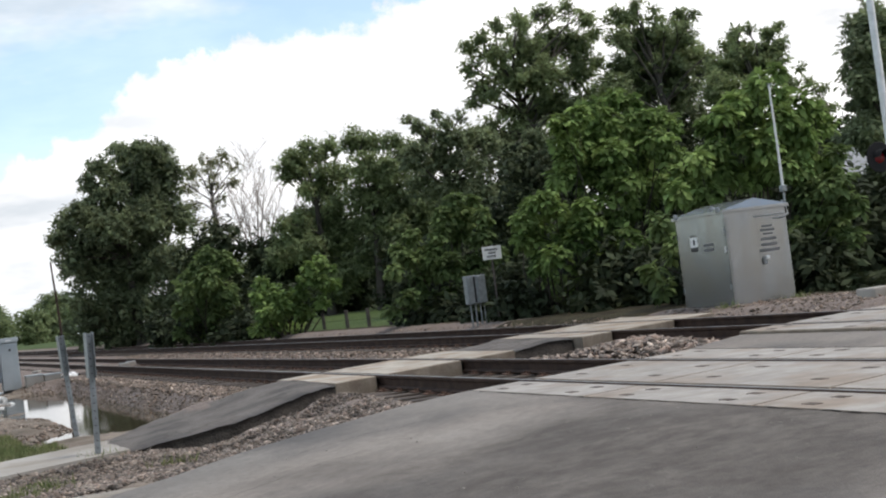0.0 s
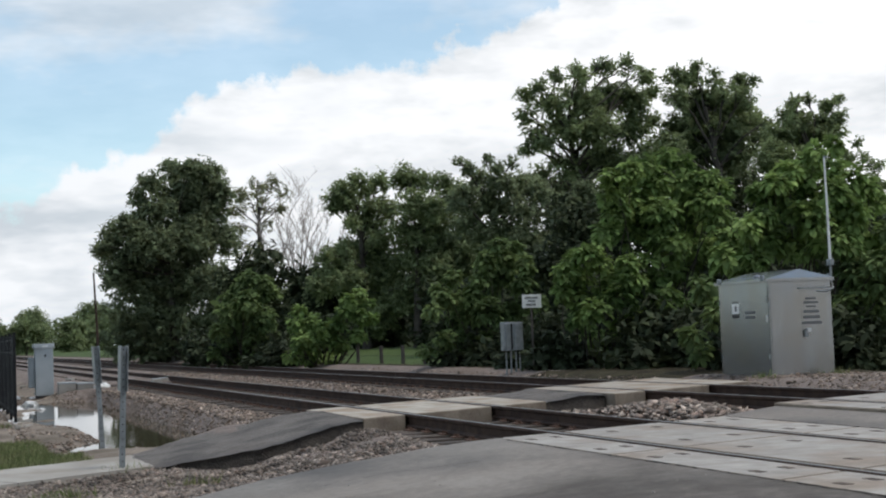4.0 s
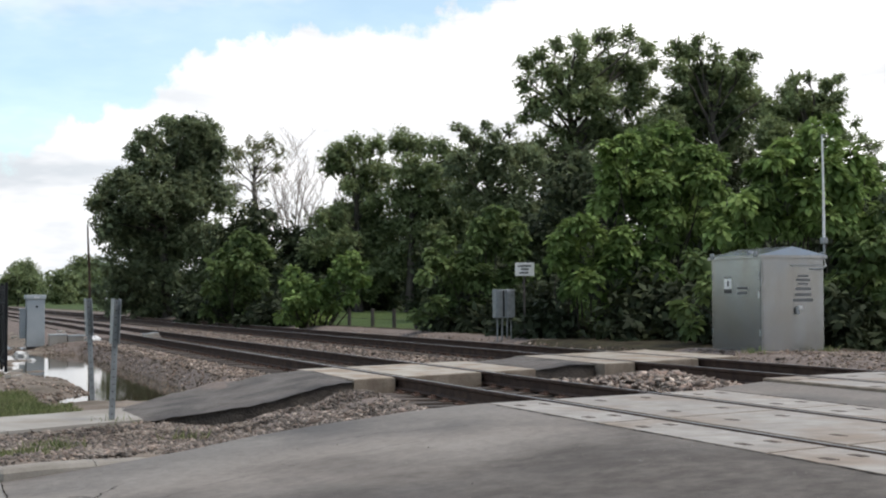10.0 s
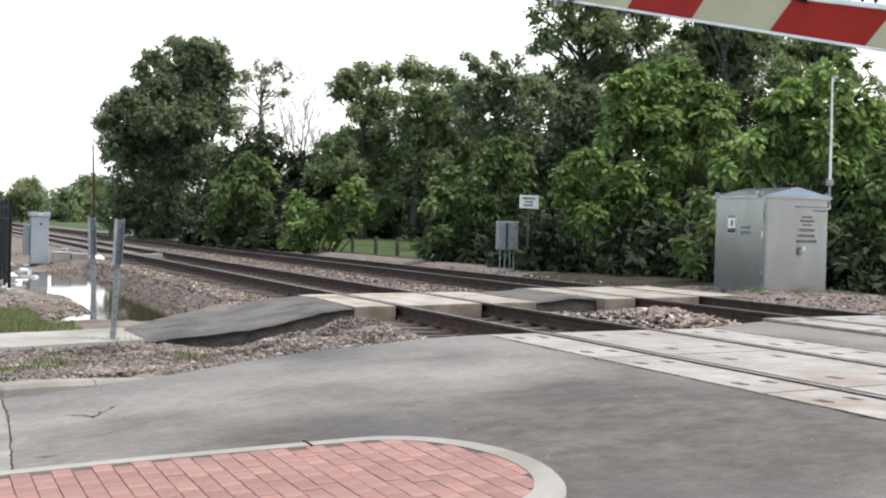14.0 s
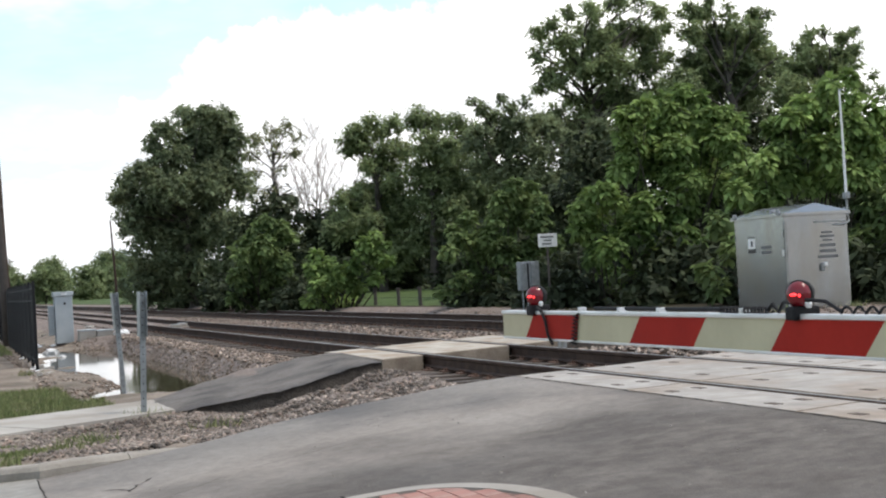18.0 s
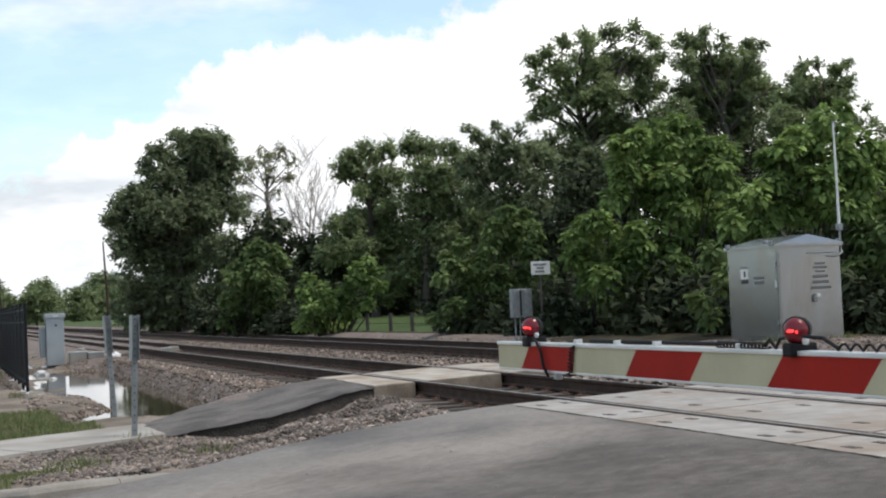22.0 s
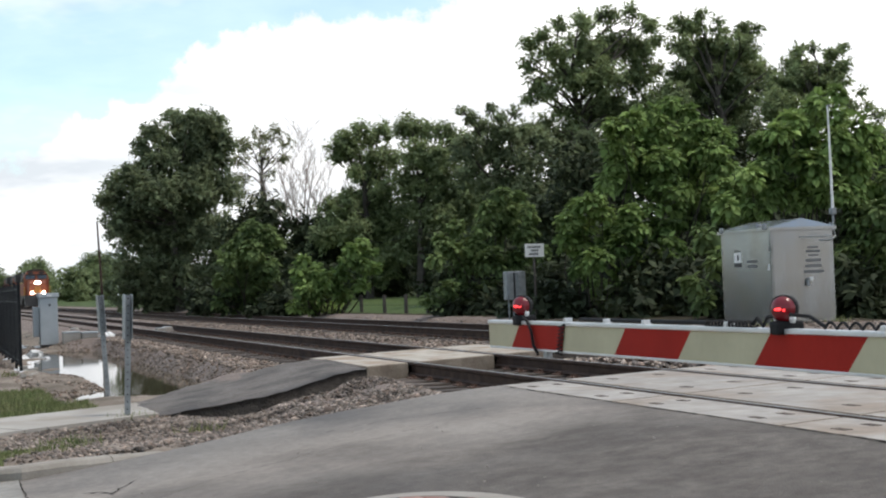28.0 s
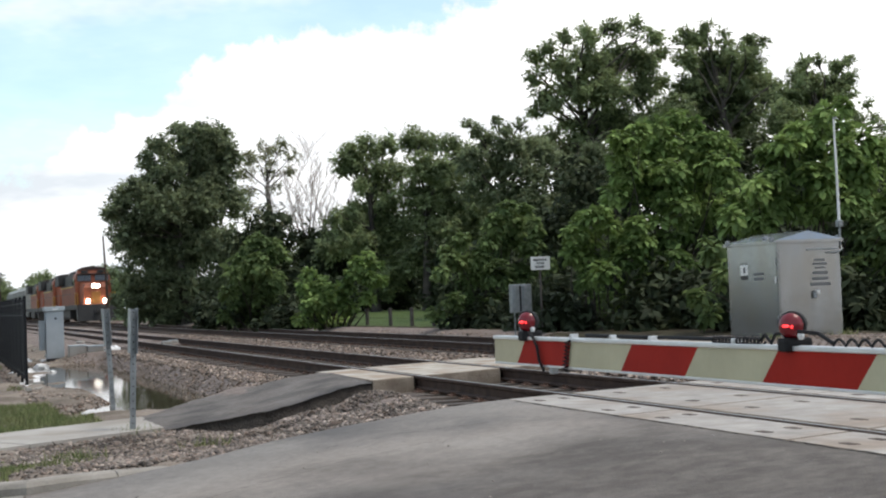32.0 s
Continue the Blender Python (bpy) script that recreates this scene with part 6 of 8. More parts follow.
def grow(name, label, leaf, habit, base, seed, blobs, group="", drop=0.0, scale=1.0, fill=None, tuck=1.1):
    blobs = [(x, y, z - drop, r) for x, y, z, r in blobs]
    rnd, rs = random.Random(seed), np.random.RandomState(seed)
    size, reach, per, full, depth, ragged = HABITS[habit]
    size, reach = size * scale, reach * scale
    z0 = float(land_z(*base)) - 0.05
    t = thing(name, label, name, pose(base[0], base[1], 0), group)
    top = max(b[2] for b in blobs)
    low = min(b[2] - b[3] for b in blobs)
    stems = Shape()
    if name == "tree":
        r0 = 0.02 * top + 0.05
        fork = Vector((rnd.uniform(-0.3, 0.3), rnd.uniform(-0.3, 0.3), z0 + (top * 0.6 if habit == "thin" else max(1.2, (low + top) * 0.3))))
        stems.tube([(0, 0, z0 - 0.2), (0, 0, z0 + 0.25), tuple(fork * 0.5 + Vector((0, 0, z0 * 0.5))), tuple(fork)], [r0 * 1.5, r0 * 1.05, r0 * 0.9, r0 * 0.75], 9, cap=False)
        leader = limbs(stems, fork, (fork.x * 0.5 + blobs[0][0] * 0.3, fork.y, top * 0.86), r0 * 0.7, r0 * 0.22, rnd, 0.05, steps=8)
        for x, y, z, r in blobs:
            # limbs leave the leader well below the mass that they carry
            root = min(leader, key=lambda p: abs(p.z - (fork.z + (z - fork.z) * 0.55)))
            way = limbs(stems, root, (x, y, z + r * 0.4), r0 * (0.2 if habit == "thin" else 0.27), 0.015, rnd)
            if habit in ("tall", "thin"):
                for k in range(2):
                    a = rnd.uniform(0, 6.28)
                    limbs(stems, way[rnd.choice((3, 4))], (x + math.cos(a) * r * 0.85, y + math.sin(a) * r * 0.85, z + rnd.uniform(-0.1, 0.8) * r), r0 * 0.13, 0.012, rnd, steps=3)
    else:
        for x, y, z, r in blobs:
            limbs(stems, (x * 0.35 + rnd.uniform(-0.2, 0.2), y * 0.35 + tuck + rnd.uniform(-0.2, 0.2), z0 - 0.1), (x, y, z + r * 0.3), 0.028, 0.008, rnd, 0.08)
    part("trunk" if name == "tree" else "stem", stems, M["bark"], t, "rough dark bark", smooth=True)
    # the masses are joined inside
    joined = []
    for k in range(int(len(blobs) * (fill if fill is not None else {"thin": 0.0, "tall": 1.0, "far": 0.3, "dense": 1.2, "broad": 0.45}.get(habit, 1.0)))):
        a, b = rnd.choice(blobs), rnd.choice(blobs)
        w = rnd.random()
        q = [a[j] * w + b[j] * (1 - w) for j in range(4)]
        joined.append((q[0], q[1] + rnd.uniform(0.0, 0.8), q[2] - 0.15 * q[3], q[3] * 0.9))
    at, out = sprigs(blobs, reach, rs, full, ragged, tufts={"broad": 22, "dense": 60, "thin": 14}.get(habit, 44))
    if joined:
        at2, out2 = sprigs(joined, reach * 1.25, rs, full * 0.8, ragged)
        at, out = np.concatenate([at, at2]), np.concatenate([out, out2])
    if name == "bush" and tuck:
        # the lower growth stands back under the upper
        under = np.clip(1 - (at[:, 2] - z0) / (0.5 * (top - z0)), 0, 1)
        at[:, 1] += tuck * under
        thin = rs.uniform(0, 1, len(at)) > 0.35 * under
        at, out = at[thin], out[thin]
    leaves = rosette(at, out, reach, size, per, rs) if habit == "broad" else spray(at, out, reach, size, per, rs)
    deep = core(blobs + joined, size * 1.5, rs, depth)
    if name == "bush" and tuck:
        deep[0][:, 1] += tuck * np.clip(1 - (deep[0][:, 2] - z0) / (0.5 * (top - z0)), 0, 1)
    p, al, no, ln = (np.concatenate([a, b]) for a, b in zip(leaves, deep))
    ok = p[:, 2] > z0 + 0.05
    p, al, no, ln = p[ok], al[ok], no[ok], ln[ok]
    wide = rs.uniform(0.5, 0.66, (len(p), 1)) if habit == "broad" else rs.uniform(0.40, 0.56, (len(p), 1))
    ob = new("crown", leaf_mesh("crown", p, al, no, ln, wide, M[leaf], folded=habit == "broad"))
    ob.parent = t
    return t


grow("tree", "large dark leafy tree with a dense rounded crown by the tracks", "leaf_dark", "dense", (7.38, 80.63), 1, [(1.01, -1.10, 10.81, 0.83), (0.26, 1.04, 11.12, 0.72), (2.34, 0.79, 10.74, 0.85), (-1.31, -0.73, 10.16, 0.76), (-1.90, -0.01, 9.59, 0.45), (2.86, -0.15, 9.79, 0.65), (0.63, 0.45, 9.68, 1.30), (2.00, 0.87, 8.99, 1.38), (-0.93, -1.22, 8.66, 0.82), (-2.82, -1.41, 7.70, 0.75), (-3.36, 1.01, 7.09, 0.71), (-4.13, -0.20, 6.56, 0.38), (-2.55, 0.79, 6.02, 1.22), (-1.30, -1.49, 6.83, 1.32), (0.81, -0.16, 6.94, 1.61), (2.60, 0.66, 7.11, 1.18), (-3.51, -0.81, 5.08, 0.81), (-1.70, 1.34, 4.53, 1.62), (0.37, 1.20, 4.52, 1.63), (2.00, -1.41, 4.46, 1.28)], scale=1.25)
grow("tree", "slender tree with a thin olive crown against the sky", "leaf_olive", "thin", (15.61, 95.23), 2, [(0.29, 0.91, 11.66, 0.86), (1.49, 0.90, 11.88, 0.71), (-1.10, -0.89, 10.94, 0.77), (1.82, -0.83, 10.92, 0.50), (-1.37, 0.67, 10.04, 0.70), (0.45, 0.47, 10.32, 0.70), (1.77, 0.34, 10.01, 0.59), (-1.22, -0.38, 8.79, 0.62), (0.69, 0.21, 9.05, 0.51), (-1.69, 0.21, 7.55, 0.70), (-0.34, 0.16, 7.01, 0.85), (0.76, -0.68, 6.57, 0.85)], scale=1.15)
grow("bush", "tall green bush growing beside the tracks", "leaf_mid", "broad", (6.79, 56.77), 3, [(-0.36, -0.42, 3.65, 0.27), (0.26, 0.07, 3.43, 0.28), (-0.67, -0.21, 3.36, 0.34), (-1.06, 0.17, 2.92, 0.32), (0.52, 0.20, 2.90, 0.37), (-0.55, -0.70, 2.65, 0.46), (-1.60, -0.78, 2.28, 0.27), (-0.88, 0.54, 1.88, 0.46), (0.09, -0.39, 1.97, 0.46), (-1.72, -0.43, 1.54, 0.27), (-1.07, 0.79, 1.08, 0.46), (-0.20, -0.05, 1.06, 0.51), (0.69, 0.54, 1.16, 0.33), (-1.59, -0.04, 0.52, 0.27), (-0.50, 0.22, 0.37, 0.37), (0.26, -0.56, 0.36, 0.27)], scale=1.25)
grow("bush", "bright green young bush at the tracks edge", "leaf_light", "broad", (7.57, 48.61), 4, [(0.97, -0.26, 2.61, 0.18), (0.61, -0.40, 2.29, 0.24), (1.34, -0.10, 2.21, 0.20), (0.30, -0.35, 1.95, 0.24), (1.00, -0.43, 1.78, 0.30), (1.53, -0.10, 1.68, 0.16), (-1.04, 0.42, 2.07, 0.20), (-1.29, 0.30, 1.63, 0.20), (-0.78, 0.27, 1.62, 0.24), (-0.31, -0.28, 1.46, 0.24), (0.19, 0.04, 1.40, 0.28), (-1.12, -0.22, 1.02, 0.28), (-0.54, -0.33, 0.91, 0.30), (0.17, -0.39, 0.80, 0.30), (0.93, -0.29, 1.08, 0.24), (-1.17, 0.43, 0.42, 0.24), (-0.47, 0.33, 0.31, 0.24), (0.25, 0.31, 0.29, 0.24)], scale=1.05)
grow("tree", "leafy mid-green tree in the wood behind the tracks", "leaf_tall", "tall", (15.58, 70.42), 5, [(-0.97, 0.34, 8.56, 0.71), (0.06, 0.68, 9.15, 0.66), (-1.31, 0.83, 7.88, 0.39), (1.34, 1.24, 9.23, 0.66), (0.50, 0.67, 7.80, 0.90), (1.61, 1.18, 7.71, 0.85), (-0.88, -1.32, 6.88, 0.35), (1.01, -0.10, 6.11, 0.95), (0.39, 1.24, 5.45, 0.84), (1.46, 0.42, 4.65, 1.07), (0.57, 1.12, 3.64, 1.08), (1.09, -1.08, 2.67, 1.05), (0.32, -0.09, 1.82, 1.00), (-2.24, -0.71, 5.12, 0.52), (-1.09, 0.12, 5.46, 0.65), (-1.54, 0.21, 4.29, 0.88), (-1.10, -1.36, 3.84, 0.86), (-2.73, -0.79, 3.59, 0.75)], scale=1.15)
grow("tree", "leafy tree with an uneven crown in the wood", "leaf_tall", "tall", (17.68, 68.39), 6, [(0.00, 0.82, 9.22, 0.65), (0.96, 0.90, 9.01, 0.59), (1.40, -0.04, 8.74, 0.64), (-0.23, -0.67, 7.72, 0.81), (0.57, -1.40, 7.32, 0.86), (-0.18, 0.46, 6.45, 0.82), (0.86, -0.08, 5.98, 0.99), (2.53, 0.73, 8.54, 0.65), (2.18, -0.36, 6.99, 0.88), (0.20, 0.76, 4.85, 1.00), (1.09, -0.64, 4.49, 1.04), (0.35, 0.85, 3.09, 1.06), (1.52, 0.64, 2.49, 1.12), (2.66, -0.24, 5.39, 1.06), (2.76, 0.11, 3.64, 1.06)], scale=1.15)
grow("tree", "dark leafy tree with ragged upper branches in the wood", "leaf_dark", "tall", (15.39, 51.65), 7, [(-1.70, -0.46, 7.78, 0.18), (-1.48, -0.91, 7.40, 0.24), (-0.11, 0.39, 7.97, 0.16), (-0.33, -1.11, 7.47, 0.22), (0.87, 0.09, 7.75, 0.25), (-0.74, -0.35, 6.99, 0.44), (-0.17, -1.15, 6.80, 0.48), (1.31, 0.02, 6.95, 0.50), (-1.85, -1.20, 6.22, 0.57), (-0.26, -0.17, 6.00, 0.72), (0.54, -1.12, 5.82, 0.75), (1.55, -1.06, 6.51, 0.54), (2.68, -0.20, 5.93, 0.68), (-0.84, 0.85, 5.18, 0.72), (-0.38, -0.98, 4.71, 0.79), (1.05, -0.72, 4.52, 0.80), (2.76, 0.33, 4.59, 0.78), (4.34, 1.16, 5.60, 0.71), (4.16, 0.20, 6.68, 0.56)])
grow("bush", "broad green bush with drooping leaves behind the notice", "leaf_mid", "broad", (9.52, 37.90), 8, [(0.05, -0.33, 3.52, 0.20), (0.95, 0.55, 3.49, 0.20), (-0.37, -0.45, 3.10, 0.23), (0.54, 0.25, 3.06, 0.30), (0.85, -0.50, 2.93, 0.25), (-0.49, -0.30, 2.62, 0.26), (0.40, 0.60, 2.49, 0.33), (0.72, -0.35, 2.37, 0.30), (-1.18, 0.17, 2.65, 0.20), (-1.70, -0.05, 2.28, 0.19), (-1.45, -0.06, 1.96, 0.26), (-0.74, -0.01, 2.11, 0.29), (-2.00, -0.37, 1.71, 0.19), (-0.95, 0.40, 1.42, 0.33), (-0.42, -0.49, 1.61, 0.36), (0.54, -0.32, 1.60, 0.33), (-1.67, -0.58, 0.91, 0.26), (-0.87, -0.28, 0.73, 0.32), (0.07, -0.11, 0.79, 0.36), (1.23, 0.48, 0.94, 0.30), (1.37, -0.15, 1.76, 0.23), (-2.06, -0.46, 0.60, 0.14), (1.42, -0.29, 0.47, 0.20)], scale=0.95)
grow("tree", "tall broad tree with an open dark crown above the wood", "leaf_tall", "tall", (21.35, 55.28), 9, [(-2.95, -0.12, 11.14, 0.39), (-3.17, -0.41, 10.23, 0.43), (-2.69, -1.16, 11.34, 0.43), (-0.79, 1.17, 12.25, 0.45), (-1.02, -1.58, 11.99, 0.48), (1.01, 0.01, 12.48, 0.50), (2.81, 1.27, 12.90, 0.46), (2.23, -1.34, 11.89, 0.49), (3.46, 0.17, 11.45, 0.35), (-2.36, 0.37, 9.64, 0.49), (-2.33, -1.47, 10.46, 0.67), (-0.47, -0.39, 10.95, 0.83), (1.44, 0.65, 11.32, 0.86), (2.28, -0.15, 10.97, 0.75), (-2.71, 0.72, 8.93, 0.34), (-2.46, -1.10, 8.95, 0.38), (-0.99, -0.84, 9.58, 0.68), (0.15, -1.24, 9.49, 0.78), (2.19, 0.02, 9.61, 0.75), (3.94, 1.36, 10.37, 0.41), (-0.63, 0.29, 7.94, 0.64), (0.91, 0.88, 8.29, 0.76), (1.38, -0.37, 8.16, 0.84), (3.20, 0.79, 8.46, 0.76)])
grow("tree", "tall tree with several leafy tops above the wood", "leaf_tall", "tall", (27.02, 53.91), 10, [(-1.79, 0.21, 12.05, 0.30), (-1.04, -0.21, 12.26, 0.32), (-1.08, 0.23, 11.79, 0.40), (-2.46, -0.88, 10.80, 0.59), (-0.20, 0.94, 10.92, 0.76), (-1.00, 0.97, 9.88, 0.91), (0.15, 0.46, 9.85, 0.86), (-0.14, -1.02, 10.99, 0.30), (1.28, 0.06, 11.86, 0.35), (1.64, -0.52, 11.73, 0.25), (0.94, -0.75, 10.88, 0.50), (1.60, 1.36, 10.41, 0.72), (2.73, 1.49, 10.21, 0.62), (-3.35, -1.37, 8.50, 0.87), (-0.25, 1.08, 8.64, 1.02), (1.04, 0.31, 8.71, 1.01), (2.16, -0.36, 9.16, 0.55), (2.22, -0.65, 9.76, 0.28)], fill=2.2)
grow("tree", "leafy tree top rising behind the cabinet", "leaf_tall", "tall", (28.29, 48.82), 11, [(-0.68, -0.11, 9.94, 0.30), (0.06, 0.14, 10.10, 0.23), (-0.47, 1.02, 9.58, 0.38), (-0.55, -0.08, 9.18, 0.51), (1.07, 0.02, 9.89, 0.26), (1.67, 0.21, 10.18, 0.19), (1.04, -0.76, 9.25, 0.32), (0.77, 0.03, 9.12, 0.52), (-1.26, 0.31, 8.63, 0.56), (0.39, 0.70, 8.49, 0.66), (0.58, -0.97, 8.51, 0.41), (-2.08, -0.47, 7.58, 0.68), (-0.83, -0.98, 7.32, 0.68), (3.74, 0.74, 7.43, 0.29), (3.84, 0.46, 6.63, 0.34)], scale=0.95, fill=2.2)
grow("bush", "large bright green bush with big drooping leaves", "leaf_light", "broad", (11.56, 31.24), 12, [(-0.44, -0.04, 5.14, 0.21), (0.19, 0.22, 5.32, 0.23), (0.68, 0.23, 5.19, 0.22), (-1.65, -0.50, 4.70, 0.24), (-1.27, -0.68, 4.84, 0.24), (-1.64, -0.18, 4.40, 0.24), (0.84, -0.32, 4.77, 0.20), (1.66, 0.43, 4.87, 0.16), (1.78, 0.27, 4.50, 0.23), (-0.20, 0.14, 4.65, 0.39), (0.58, 0.08, 4.52, 0.36), (-0.81, 0.23, 4.31, 0.38), (0.88, -0.50, 4.12, 0.35), (-1.42, -0.08, 3.85, 0.32), (-0.40, -0.47, 3.83, 0.42), (1.00, 0.57, 3.78, 0.41), (1.12, -0.62, 3.69, 0.28), (-0.71, 0.45, 3.47, 0.39), (-0.34, -0.60, 3.03, 0.42), (1.13, 0.26, 3.03, 0.39), (-1.86, -0.23, 3.34, 0.25), (1.59, -0.13, 3.08, 0.25), (0.74, 0.48, 2.46, 0.38)])
grow("bush", "bright green bush with tiers of drooping leaves", "leaf_light", "broad", (9.68, 30.46), 13, [(0.18, -0.29, 2.56, 0.19), (0.92, 0.22, 2.61, 0.17), (-0.02, 0.22, 2.31, 0.22), (1.25, 0.42, 2.25, 0.24), (0.28, -0.38, 2.15, 0.27), (1.25, -0.32, 1.87, 0.19), (1.47, -0.42, 1.59, 0.14), (-0.16, -0.33, 1.75, 0.27), (0.93, 0.28, 1.69, 0.31), (0.99, -0.44, 1.43, 0.22), (-1.08, 0.04, 2.69, 0.20), (-0.89, -0.34, 2.87, 0.20), (-0.55, -0.25, 2.57, 0.22), (-1.44, -0.08, 2.41, 0.17), (-0.84, 0.41, 2.23, 0.25), (-1.43, 0.13, 1.95, 0.18), (-0.90, -0.58, 1.42, 0.27), (0.15, -0.27, 1.14, 0.27), (0.71, -0.42, 1.06, 0.24), (0.05, 0.45, 0.73, 0.25), (-0.88, 0.37, 1.37, 0.25), (0.94, 0.37, 0.44, 0.19)], scale=0.95)
grow("bush", "tall bright green bush with large leaves behind the cabinet", "leaf_light", "broad", (12.10, 25.25), 14, [(-0.49, -0.47, 4.56, 0.20), (0.39, 0.24, 4.82, 0.12), (-0.32, 0.18, 4.40, 0.21), (0.50, 0.53, 4.34, 0.27), (-1.07, -0.27, 4.15, 0.18), (-1.43, -0.29, 3.92, 0.20), (-1.41, 0.28, 3.74, 0.18), (-0.47, 0.19, 3.95, 0.28), (0.55, -0.24, 4.08, 0.22), (1.15, 0.22, 3.89, 0.20), (0.01, -0.12, 3.68, 0.34), (-0.82, 0.33, 3.53, 0.30), (-0.81, -0.46, 3.17, 0.35), (0.27, -0.33, 3.31, 0.36), (1.66, 0.48, 3.58, 0.21), (-1.72, -0.17, 3.26, 0.22), (-2.21, -0.29, 3.03, 0.20), (-2.22, 0.37, 2.83, 0.20), (-1.53, 0.16, 2.73, 0.32), (-2.85, -0.42, 2.38, 0.24), (-1.99, 0.06, 2.33, 0.31), (1.09, 0.20, 2.80, 0.37), (-0.09, -0.40, 2.58, 0.36), (-0.67, 0.18, 2.62, 0.34)])
grow("bush", "leafy green bush growing beside the cabinet", "leaf_mid", "broad", (11.73, 24.16), 15, [(1.52, 0.56, 2.85, 0.18), (0.44, -0.59, 2.19, 0.27), (0.53, 0.28, 2.03, 0.35), (0.86, -0.41, 1.74, 0.23), (1.04, 0.58, 1.32, 0.33), (0.76, -0.58, 1.05, 0.18), (0.74, 0.46, 0.61, 0.31), (0.03, 0.22, 1.21, 0.28), (1.29, 0.43, 0.34, 0.21), (-3.00, 0.60, 1.83, 0.23), (-3.25, -0.31, 1.25, 0.24), (-3.63, -0.19, 0.87, 0.20), (-3.00, 0.25, 0.47, 0.16)], scale=0.95)
grow("tree", "dark drooping evergreen beside the road", "leaf_dark", "dense", (21.01, 32.24), 16, [(-0.31, -0.18, 6.92, 0.61), (-0.91, -0.38, 6.10, 0.57), (0.49, 0.30, 5.83, 0.76), (-1.09, -0.32, 5.32, 0.53), (-0.23, 0.03, 4.69, 0.67), (-1.04, -0.33, 3.88, 0.53), (0.18, 0.00, 3.68, 0.74), (0.35, 0.76, 2.78, 0.69), (0.74, 0.20, 4.81, 0.76), (-0.55, -0.71, 1.73, 0.73), (-0.33, 0.55, 1.51, 0.58), (0.93, -0.17, 6.53, 0.76)], scale=0.9)
grow("tree", "dark leafy tree filling the depth of the wood", "leaf_dark", "tall", (25.00, 58.00), 19, [(-4.54, 0.43, 8.00, 0.57), (-3.53, 0.68, 7.40, 0.73), (-2.40, 0.05, 7.09, 0.83), (-0.66, 0.03, 7.38, 0.89), (0.98, -0.26, 8.17, 0.89), (3.48, 1.19, 8.44, 0.93), (5.23, -0.51, 7.83, 0.97), (5.91, -0.84, 6.86, 0.96), (4.53, -0.57, 6.60, 0.91), (7.08, -0.57, 8.26, 0.81), (5.98, -0.41, 5.29, 0.97), (4.03, -0.56, 5.27, 0.85), (-2.07, -0.94, 5.97, 0.87), (-3.38, -0.42, 5.49, 0.87), (5.60, -0.45, 3.94, 0.97), (4.10, 0.17, 3.43, 0.91), (6.66, -0.72, 3.38, 0.91)], scale=1.15)
# The shade below the trees is put into this bush's leaf colour.
grow("bush", "dark shaded undergrowth below the trees", "leaf_painted_shade", "shade", (13.70, 41.68), 17, [(-3.73, 0.40, 1.51, 0.65), (-2.63, 0.74, 1.13, 0.73), (-1.41, 1.30, 0.65, 0.64), (-0.34, 0.92, 1.09, 0.75), (0.07, -0.33, 0.33, 0.62), (-0.50, 0.62, 0.16, 0.48), (1.20, -0.08, 0.12, 0.52), (2.16, -1.77, 0.28, 0.66), (3.46, -1.35, 1.35, 0.82), (4.26, -2.11, 0.96, 0.74), (0.30, 0.32, 4.60, 0.93), (-0.63, 0.18, 2.92, 0.92), (-2.41, 0.36, 0.40, 0.47), (-3.14, 1.00, 0.42, 0.48), (-3.25, 2.78, 0.70, 0.42)])
grow("bush", "dark hedge at the foot of the large tree", "leaf_dark", "shade", (9.00, 80.50), 18, [(-5.04, -0.76, 2.78, 0.88), (-3.34, 0.39, 1.99, 1.53), (-1.25, -0.40, 1.95, 1.60), (0.45, -0.72, 1.91, 1.22), (-4.65, -0.03, 0.81, 0.82), (-2.47, -0.01, 0.54, 1.15), (-0.24, -0.05, 0.49, 1.16), (1.86, -0.10, 0.93, 0.97), (-5.63, -0.57, 1.70, 0.44), (4.11, -0.59, 3.82, 0.85), (5.89, 0.46, 3.84, 1.00), (4.62, -0.42, 2.18, 1.11), (6.52, 0.42, 1.33, 1.00)], scale=1.2)


